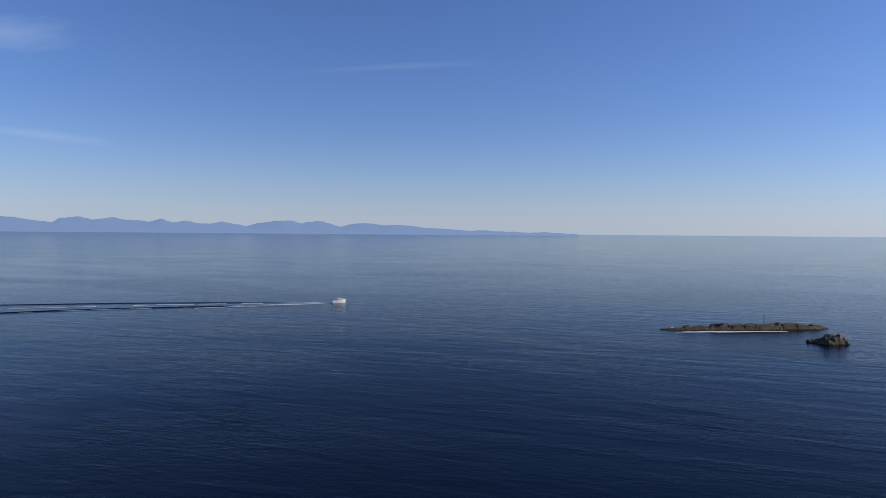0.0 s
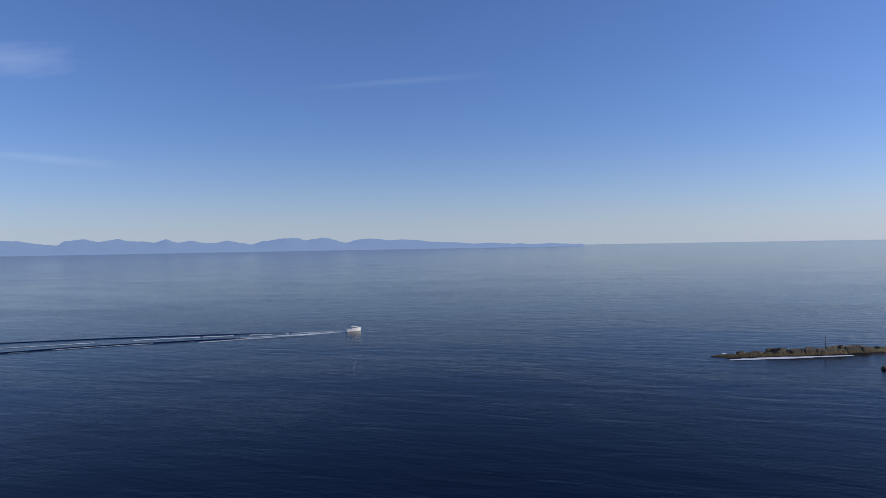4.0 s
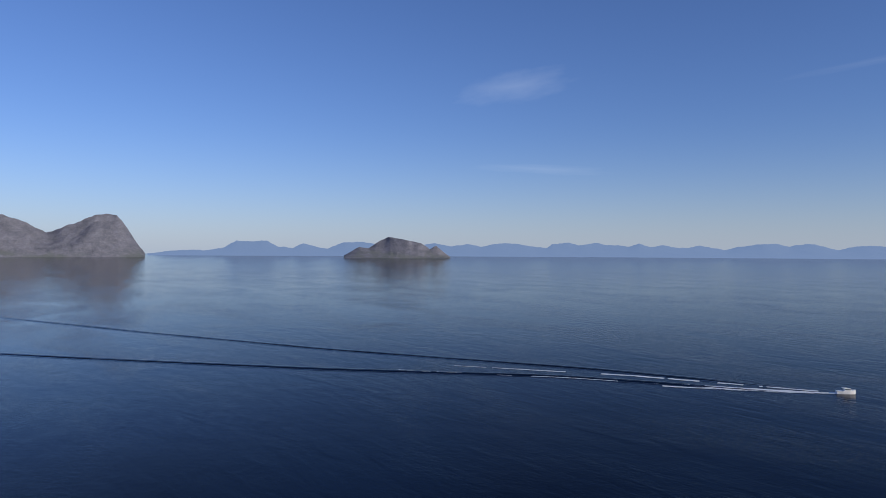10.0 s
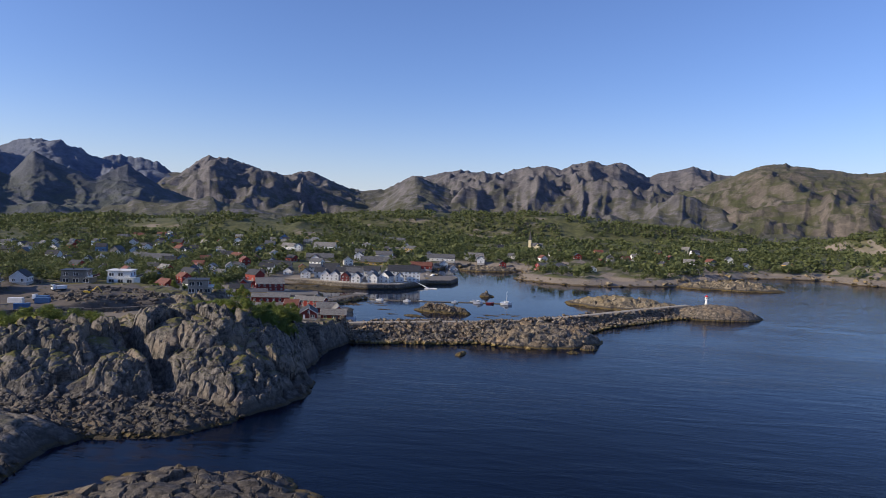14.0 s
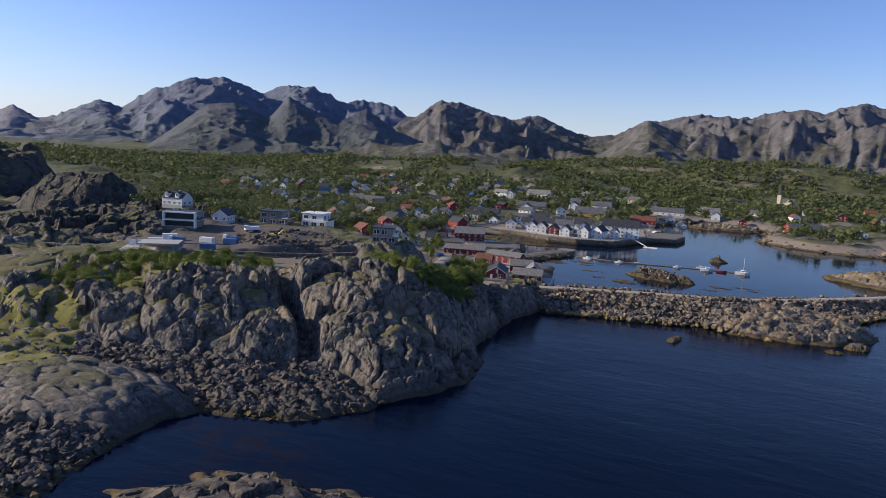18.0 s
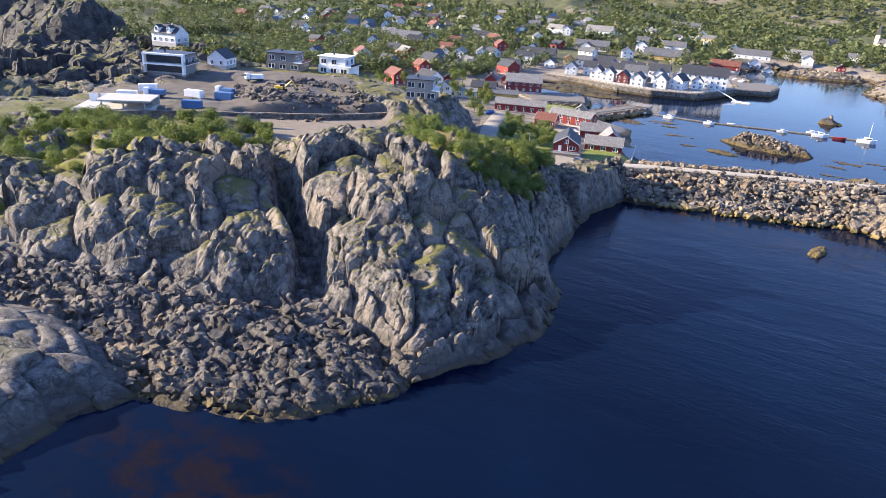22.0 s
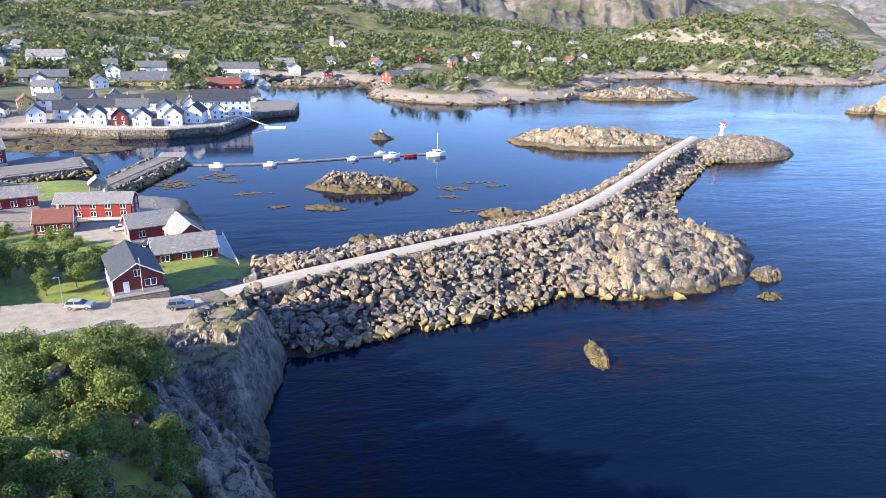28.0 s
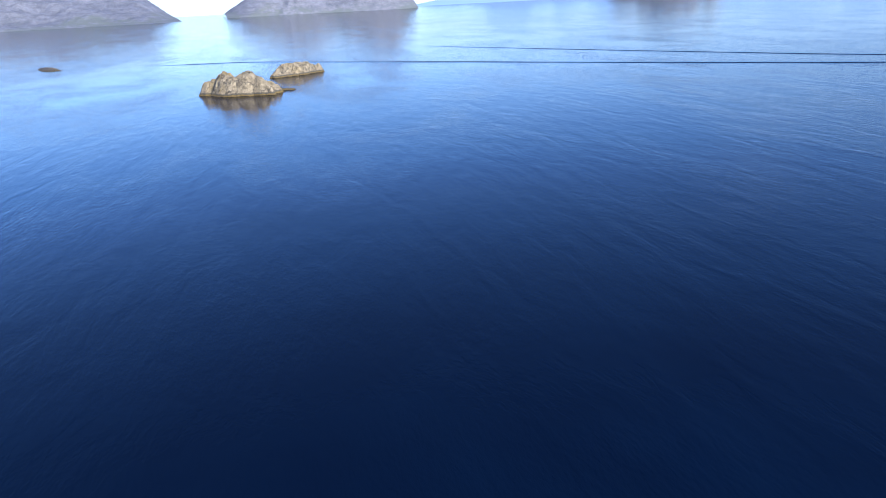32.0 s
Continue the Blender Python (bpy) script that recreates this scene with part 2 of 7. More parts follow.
def boarded(name, col, pitch=0.16, vary=0.3):
    """Painted vertical boards."""
    m, n, l, b = mat_start(name, 0.6)
    tc = n.new("ShaderNodeTexCoord")
    s = n.new("ShaderNodeSeparateXYZ")
    l.new(tc.outputs["Object"], s.inputs[0])
    a = arith(n, l, "ADD", s.outputs["X"], s.outputs["Y"])
    w = arith(n, l, "FRACT", arith(n, l, "MULTIPLY", a, 1 / pitch))
    gap = step_map(n, l, w, 0.0, 0.14)
    v = where(n, l, (3, 3, 0.4), False)
    f = noise_tex(n, l, v, 1.2, 6)
    c = ramp(n, l, f, [(0.3, tuple(x * (1 - vary) for x in col)), (0.7, tuple(min(1, x * (1 + vary * 0.6)) for x in col))])
    c = mixc(n, l, gap, tuple(x * 0.35 for x in col), c)
    l.new(c, b.inputs["Base Color"])
    bump(n, l, b, gap, 0.5, 0.03)
    return m


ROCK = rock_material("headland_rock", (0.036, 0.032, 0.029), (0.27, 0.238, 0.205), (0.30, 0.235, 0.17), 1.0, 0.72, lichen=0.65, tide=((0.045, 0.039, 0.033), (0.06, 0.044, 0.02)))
# Darker copy of ROCK: the hills' sun-averted shade is put into the colour.
ROCK_HILL = rock_material("shaded_hill_rock", (0.024, 0.022, 0.021), (0.092, 0.084, 0.076), (0.12, 0.096, 0.072), 0.35, 0.7, bump_m=0.5)
ROCK_LOW = rock_material("shore_rock", (0.03, 0.025, 0.021), (0.18, 0.152, 0.124), (0.30, 0.215, 0.125), 1.0, 0.0)
ROCK_PALE = rock_material("pale_skerry_rock", (0.14, 0.11, 0.07), (0.37, 0.30, 0.20), (0.31, 0.22, 0.09), 0.6, 0.25, tide_k=1.5)
BOULDER = rock_material("breakwater_boulder", (0.115, 0.10, 0.088), (0.39, 0.35, 0.30), (0.36, 0.275, 0.185), 1.2, 0.0, pieces=True, tide=((0.24, 0.18, 0.08), (0.20, 0.14, 0.035)))
KNOB = rock_material("breakwater_bedrock", (0.085, 0.068, 0.05), (0.35, 0.285, 0.205), (0.36, 0.255, 0.145), 1.2, 0.0)
PATH = plain("packed_pale_gravel", (0.36, 0.315, 0.25), 0.95, 0.25, 0.6, bump_m=0.03)
GRASS = plain("lawn", (0.145, 0.172, 0.028), 0.9, 0.45, 0.6, bump_m=0.06)
GRAVEL = plain("gravel", (0.28, 0.24, 0.185), 0.95, 0.35, 0.5, bump_m=0.04)
ASPHALT = plain("road_surface", (0.27, 0.24, 0.195), 0.9, 0.25, 0.4, bump_m=0.02)
CONCRETE = plain("concrete", (0.42, 0.40, 0.37), 0.85, 0.2, 0.8, bump_m=0.01)
RED = boarded("red_boards", (0.26, 0.022, 0.016))
RED_DARK = boarded("dark_red_boards", (0.17, 0.02, 0.018))
WHITE = boarded("white_boards", (0.74, 0.74, 0.72), vary=0.1)
OCHRE = boarded("ochre_boards", (0.55, 0.36, 0.10))
BLUE = boarded("blue_boards", (0.12, 0.22, 0.36))
GREY_B = boarded("grey_boards", (0.17, 0.165, 0.155))
WOOD = boarded("weathered_boards", (0.26, 0.23, 0.19))
TRIM = plain("white_trim", (0.78, 0.77, 0.74), 0.5, 0.08)
DARK = plain("dark_paint", (0.03, 0.03, 0.032), 0.5, 0.2)
STEEL = plain("galvanised_steel", (0.5, 0.5, 0.5), 0.4, 0.1, metal=0.9)
HULL = plain("white_hull", (0.75, 0.75, 0.74), 0.25, 0.06)
DECK = plain("worn_dark_concrete", (0.15, 0.135, 0.115), 0.9, 0.3, 0.5)
RUBBER = plain("rubber", (0.02, 0.02, 0.02), 0.8, 0.2)


def slate(name, col, pitch=0.35):
    m, n, l, b = mat_start(name, 0.7)
    tc = n.new("ShaderNodeTexCoord")
    br = n.new("ShaderNodeTexBrick")
    br.inputs["Scale"].default_value = 1.0
    br.inputs["Brick Width"].default_value, br.inputs["Row Height"].default_value = pitch, pitch * 0.75
    br.inputs["Mortar Size"].default_value = 0.025
    br.inputs["Color1"].default_value = (*[c * 0.72 for c in col], 1)
    br.inputs["Color2"].default_value = (*[c * 1.25 for c in col], 1)
    br.inputs["Mortar"].default_value = (*[c * 0.3 for c in col], 1)
    l.new(tc.outputs["UV"], br.inputs["Vector"])
    f = noise_tex(n, l, where(n, l), 0.7, 6)
    c = mixc(n, l, 0.5, br.outputs["Color"], ramp(n, l, f, [(0.3, (0.5, 0.5, 0.5)), (0.7, (1, 1, 1))]), "MULTIPLY")
    l.new(c, b.inputs["Base Color"])
    bump(n, l, b, br.outputs["Fac"], -0.5, 0.03)
    return m


SLATE_PALE = slate("pale_slate", (0.27, 0.255, 0.235))
SLATE = slate("grey_slate", (0.15, 0.15, 0.155))
ROOF_DARK = slate("dark_roofing", (0.055, 0.057, 0.065))
ROOF_RED = slate("red_tiles", (0.23, 0.085, 0.055))
ROOF_LIGHT = slate("weathered_sheet_roof", (0.29, 0.275, 0.25))


def glass_material(name):
    m, n, l, b = mat_start(name, 0.08)
    b.inputs["Base Color"].default_value = (0.03, 0.04, 0.05, 1)
    b.inputs["IOR"].default_value = 1.5
    return m


GLASS = glass_material("window_glass")


def leaf_material(name, a, c):
    m, n, l, b = mat_start(name, 0.75)
    g = n.new("ShaderNodeNewGeometry")
    f = noise_tex(n, l, where(n, l), 0.5, 3)
    k = arith(n, l, "ADD", arith(n, l, "MULTIPLY", g.outputs["Random Per Island"], 0.6), arith(n, l, "MULTIPLY", f, 0.4))
    col = ramp(n, l, k, [(0.1, a), (0.85, c)])
    l.new(col, b.inputs["Base Color"])
    tr = n.new("ShaderNodeBsdfTranslucent")
    l.new(col, tr.inputs["Color"])
    mx = n.new("ShaderNodeMixShader")
    mx.inputs[0].default_value = 0.35
    out = [x for x in n if x.type == "OUTPUT_MATERIAL"][0]
    l.new(b.outputs[0], mx.inputs[1])
    l.new(tr.outputs[0], mx.inputs[2])
    l.new(mx.outputs[0], out.inputs["Surface"])
    return m


LEAF = leaf_material("birch_leaves", (0.062, 0.095, 0.018), (0.20, 0.235, 0.045))
LEAF_DARK = leaf_material("forest_leaves", (0.046, 0.064, 0.022), (0.155, 0.175, 0.06))
BARK = plain("bark", (0.16, 0.13, 0.11), 0.9, 0.4, 3.0)


WEED_BEDS = ((13, -229, 30, 15), (-18, -246, 26, 8), (80, -84, 24, 14), (58, -64, 34, 22), (50, -352, 44, 22), (100, -372, 30, 22), (62, -205, 9, 40))


def sea_material():
    """Deep, clear, cold sea water with a light swell, wind ripples and calm slicks."""
    m, n, l, b = mat_start("sea_water", 0.07)
    v = where(n, l)
    ys = n.new("ShaderNodeSeparateXYZ")
    l.new(v, ys.inputs[0])
    calm = step_map(n, l, ys.outputs["Y"], 260.0, -40.0)
    l.new(arith(n, l, "ADD", arith(n, l, "MULTIPLY", calm, 0.065), 1.09), b.inputs["IOR"])
    f = noise_tex(n, l, where(n, l, (0.012, 0.012, 1)), 1.0, 4)
    deep = ramp(n, l, f, [(0.35, (0.0014, 0.0042, 0.0145)), (0.7, (0.0024, 0.0086, 0.026))])
    # weed beds that show through the shallows
    bed = 0.0
    for bx, by, rx, ry in WEED_BEDS:
        mp = n.new("ShaderNodeMapping")
        mp.vector_type = "TEXTURE"
        mp.inputs["Location"].default_value, mp.inputs["Scale"].default_value = (bx, by, 0), (rx, ry, 1)
        l.new(v, mp.inputs["Vector"])
        ln = n.new("ShaderNodeVectorMath")
        ln.operation = "LENGTH"
        l.new(mp.outputs[0], ln.inputs[0])
        bed = arith(n, l, "MAXIMUM", bed, step_map(n, l, ln.outputs["Value"], 1.0, 0.35))
    patch = step_map(n, l, noise_tex(n, l, v, 0.16, 6, 0.65), 0.40, 0.62)
    weed = mixc(n, l, noise_tex(n, l, v, 0.9, 5, 0.7), (0.005, 0.0045, 0.009), (0.016, 0.010, 0.009))
    l.new(mixc(n, l, arith(n, l, "MULTIPLY", bed, patch), deep, weed), b.inputs["Base Color"])
    swell = n.new("ShaderNodeMapping")
    swell.inputs["Rotation"].default_value = (0, 0, radians(28))
    swell.inputs["Scale"].default_value = (0.05, 0.16, 1)
    l.new(v, swell.inputs["Vector"])
    a = noise_tex(n, l, swell.outputs[0], 1.0, 3, 0.5, 0.6)
    r2 = n.new("ShaderNodeMapping")
    r2.inputs["Rotation"].default_value = (0, 0, radians(-20))
    r2.inputs["Scale"].default_value = (0.35, 0.8, 1)
    l.new(v, r2.inputs["Vector"])
    c = noise_tex(n, l, r2.outputs[0], 1.0, 4, 0.6)
    slick = ramp(n, l, noise_tex(n, l, where(n, l, (0.006, 0.015, 1)), 1.0, 4, 0.6, 1.0), [(0.4, (0.25, 0.25, 0.25)), (0.65, (1, 1, 1))])
    r3 = n.new("ShaderNodeMapping")
    r3.inputs["Rotation"].default_value = (0, 0, radians(12))
    r3.inputs["Scale"].default_value = (0.9, 2.1, 1)
    l.new(v, r3.inputs["Vector"])
    d = noise_tex(n, l, r3.outputs[0], 1.0, 3, 0.6)
    c = arith(n, l, "ADD", c, arith(n, l, "MULTIPLY", d, 0.45))
    h = arith(n, l, "ADD", arith(n, l, "MULTIPLY", a, 1.15), arith(n, l, "MULTIPLY", arith(n, l, "MULTIPLY", c, slick), 0.72))
    xr = step_map(n, l, ys.outputs["X"], -110.0, -40.0)
    still = arith(n, l, "MULTIPLY", xr, step_map(n, l, ys.outputs["Y"], -290.0, -350.0))
    h = arith(n, l, "MULTIPLY", h, arith(n, l, "SUBTRACT", 1.0, arith(n, l, "MULTIPLY", still, 0.8)))
    bump(n, l, b, h, 0.42, 0.32)
    return m


SEA = sea_material()

# ---- shapes of the ground ----
def hash2(ix, iy, seed):
    h = (ix.astype(np.int64) * 374761393 + iy.astype(np.int64) * 668265263 + seed * 1442695041) & 0xFFFFFFFF
    h = ((h ^ (h >> 13)) * 1274126177) & 0xFFFFFFFF
    h = ((h ^ (h >> 16)) * 2246822519) & 0xFFFFFFFF
    return ((h ^ (h >> 15)) & 0xFFFFFF) / float(0xFFFFFF)


def vnoise(x, y, seed=0):
    ix, iy = np.floor(x), np.floor(y)
    fx, fy = x - ix, y - iy
    ux, uy = fx * fx * fx * (fx * (fx * 6 - 15) + 10), fy * fy * fy * (fy * (fy * 6 - 15) + 10)
    a, b = hash2(ix, iy, seed), hash2(ix + 1, iy, seed)
    c, d = hash2(ix, iy + 1, seed), hash2(ix + 1, iy + 1, seed)
    return (a + (b - a) * ux) * (1 - uy) + (c + (d - c) * ux) * uy


def fbm(x, y, octaves=4, seed=0, gain=0.5):
    s, a, t = 0.0, 1.0, 0.0
    for i in range(octaves):
        s = s + a * vnoise(x * 2 ** i + 17.3 * i, y * 2 ** i - 9.1 * i, seed + i)
        t += a
        a *= gain
    return s / t


def ridged(x, y, octaves=4, seed=0):
    s, a, t = 0.0, 1.0, 0.0
    for i in range(octaves):
        s = s + a * (1 - np.abs(2 * vnoise(x * 2 ** i + 5.7 * i, y * 2 ** i + 3.3 * i, seed + i) - 1))
        t += a
        a *= 0.5
    return s / t


def blocks(x, y, seed=0):
    """Broken rock: for each place the height of its block and how near the block's edge it is."""
    ix, iy = np.floor(x), np.floor(y)
    best = np.full(x.shape, 9.0)
    second = np.full(x.shape, 9.0)
    val = np.zeros(x.shape)
    tilt = np.zeros(x.shape)
    for ox in (-1, 0, 1):
        for oy in (-1, 0, 1):
            cx, cy = ix + ox, iy + oy
            px, py = cx + hash2(cx, cy, seed), cy + hash2(cx, cy, seed + 7)
            d = np.hypot(x - px, y - py)
            v = hash2(cx, cy, seed + 13)
            near = d < best
            second = np.where(near, best, np.minimum(second, d))
            tl = (x - px) * (hash2(cx, cy, seed + 3) - 0.5) + (y - py) * (hash2(cx, cy, seed + 5) - 0.5)
            val, tilt = np.where(near, v, val), np.where(near, tl, tilt)
            best = np.where(near, d, best)
    return val + tilt * 1.4, second - best


def blocks3(x, y, z, seed=0):
    """The same in space, so that the joints of a steep face don't stretch."""
    ix, iy, iz = np.floor(x), np.floor(y), np.floor(z)
    best, second = np.full(x.shape, 9.0), np.full(x.shape, 9.0)
    val = np.zeros(x.shape)
    for ox in (-1, 0, 1):
        for oy in (-1, 0, 1):
            for oz in (-1, 0, 1):
                cx, cy, k = ix + ox, iy + oy, iz + oz
                q = cx + 57 * k
                dx, dy, dz = x - cx - hash2(q, cy, seed), y - cy - hash2(q, cy, seed + 7), z - k - hash2(q, cy, seed + 11)
                d = np.sqrt(dx * dx + dy * dy + dz * dz)
                near = d < best
                second = np.where(near, best, np.minimum(second, d))
                v = hash2(q, cy, seed + 13) + 1.1 * (dx * (hash2(q, cy, seed + 3) - 0.5) + dy * (hash2(q, cy, seed + 5) - 0.5))
                val = np.where(near, v, val)
                best = np.where(near, d, best)
    return val, second - best


def bulge(e):
    """Rounded back of a block, falling steeply into its joints."""
    return np.sqrt(np.clip(e / 0.5, 0, 1))


def smooth(v, lo, hi):
    t = np.clip((v - lo) / (hi - lo), 0, 1)
    return t * t * (3 - 2 * t)


def inside(x, y, poly):
    """Signed distance to a closed outline, positive inside."""
    best = np.full(x.shape, 1e9)
    odd = np.zeros(x.shape, bool)
    for (ax, ay), (bx, by) in zip(poly, poly[1:] + poly[:1]):
        dx, dy = bx - ax, by - ay
        t = np.clip(((x - ax) * dx + (y - ay) * dy) / (dx * dx + dy * dy + 1e-9), 0, 1)
        best = np.minimum(best, np.hypot(x - ax - t * dx, y - ay - t * dy))
        hit_ = ((ay > y) != (by > y)) & (x < dx * (y - ay) / (dy if dy else 1e-9) + ax)
        odd ^= hit_
    return np.where(odd, best, -best)


def along(x, y, line):
    """Distance to an open line of (x, y, z), and the z of its nearest place."""
    best = np.full(x.shape, 1e9)
    zz = np.zeros(x.shape)
    for (ax, ay, az), (bx, by, bz) in zip(line, line[1:]):
        dx, dy = bx - ax, by - ay
        t = np.clip(((x - ax) * dx + (y - ay) * dy) / (dx * dx + dy * dy), 0, 1)
        d = np.hypot(x - ax - t * dx, y - ay - t * dy)
        zz = np.where(d < best, az + t * (bz - az), zz)
        best = np.minimum(best, d)
    return best, zz


COAST = [(700, 90), (300, 10), (190, -20), (150, -33), (118, -40), (92, -50), (95, -58), (99, -75), (101, -83), (98, -91), (91, -92),
         (79, -97), (70, -106), (66, -114), (68, -122), (60, -130), (56, -146), (60, -163), (68, -178), (71, -198), (73, -218),
         (69, -232), (66, -262), (74, -284), (80, -292), (84, -298), (91, -325), (97, -345), (112, -350), (118, -362), (128, -370),
         (150, -368), (166, -384), (178, -402), (190, -425), (192, -450), (165, -462), (150, -452), (120, -452), (94, -461), (85, -488),
         (76, -516), (70, -560), (77, -584), (91, -602), (100, -640), (84, -700), (70, -722), (30, -718), (6, -700), (1, -680),
         (2, -650), (10, -600), (-22, -567), (-57, -558), (-102, -572), (-150, -600), (-182, -650), (-250, -740), (-330, -756), (-345, -715),
         (-400, -690), (-480, -692), (-556, -736), (-610, -810), (-888, -1070), (-1178, -1205), (-1540, -1240), (-2151, -1370), (-2600, -1480), (-3200, -1700), (-4400, -2300),
         (-4400, -4600), (4600, -4600), (4600, 300)]
COAST_XY = [(float(a), float(b)) for a, b in COAST]
BREAKWATER = [(66, -236), (52, -242), (34, -246), (22, -249), (13, -255), (0, -251), (-13, -250), (-29, -253), (-38, -259), (-46, -269),
              (-50, -279), (-39, -292), (-44, -304), (-53, -321), (-72, -343), (-103, -377), (-117, -379), (-142, -380), (-155, -390),
              (-150, -404), (-125, -414), (-95, -399), (-72, -378), (-52, -355), (-33, -337), (-19, -327), (-8, -318), (6, -310), (26, -303), (50, -294),
              (62, -288), (74, -288), (82, -270), (80, -240)]
CAUSEWAY = [(112, -243.5, 6.6), (100, -243, 6.6), (86.5, -248, 6.6), (70, -257.5, 6.6), (53.5, -265.5, 6.6), (37, -273.5, 6.5), (20.4, -281, 6.3), (6, -287, 6.2), (-8, -296.5, 6.0),
            (-24, -311, 6.0), (-50.5, -338.5, 6.0), (-80, -370.5, 6.0), (-114, -404.5, 6.2)]
LANE = [(112, -243.5, 6.6), (121, -247, 6.6), (128, -262, 6.4), (137, -283, 5.6), (144, -303, 5.0), (152, -330, 4.2), (160, -352, 4.0)]
CLIFF = [(128, -108), (118, -112), (104, -114), (95, -121), (80, -121), (68, -118), (60, -131), (57, -146), (61, -163), (69, -179), (72, -199), (75, -222),
         (84, -232), (96, -230), (106, -231), (118, -226), (128, -232), (136, -262), (142, -280), (160, -270), (190, -284), (215, -296), (270, -300), (345, -296), (352, -150), (262, -105), (180, -95), (150, -102)]
OUTCROP = [(91, -212), (89, -228), (86.5, -240), (78, -247.5), (69, -246), (69.5, -236), (72, -226), (73, -212)]
YARD_EDGE = [(77, -244), (88, -239), (100, -236), (124, -236), (127, -252), (112, -253), (96, -251.5), (86, -252.5), (78, -252)]
PAD = [(150, -183), (160, -184), (184, -198), (166, -215), (154, -233), (147, -222), (146, -202)]


def hump(x, y, cx, cy, rx, ry, h, turn=0.0, power=2.0):
    c, s = math.cos(radians(turn)), math.sin(radians(turn))
    u, v = ((x - cx) * c + (y - cy) * s) / rx, (-(x - cx) * s + (y - cy) * c) / ry
    return h * np.clip(1 - (u * u + v * v) ** (power / 2), 0, 1)


def hills(x, y):
    """The country behind the shore: knolls and a slow rise inland."""
    r = np.hypot(x - 60, y + 300)
    z = 5 + 26 * smooth(r, 250, 1900) * fbm(x / 210, y / 210, 4, 31) ** 1.3 + 10 * smooth(r, 200, 700) * ridged(x / 90, y / 90, 3, 41) ** 2
    z = z + hump(x, y, 250, -700, 150, 70, 9)
    z = z + hump(x, y, -420, -760, 130, 60, 16, 10) + hump(x, y, -700, -1180, 230, 150, 38 + 9 * (ridged(x / 70, y / 70, 3, 49) - 0.5), -30, 3.0)
    z = z + 11 * smooth(x, 250, 300) * smooth(y, -370, -310) * ridged(x / 34, y / 34, 3, 43) ** 2
    return z + hump(x, y, 560, -1150, 400, 170, 26) + hump(x, y, 100, -1500, 600, 200, 45)


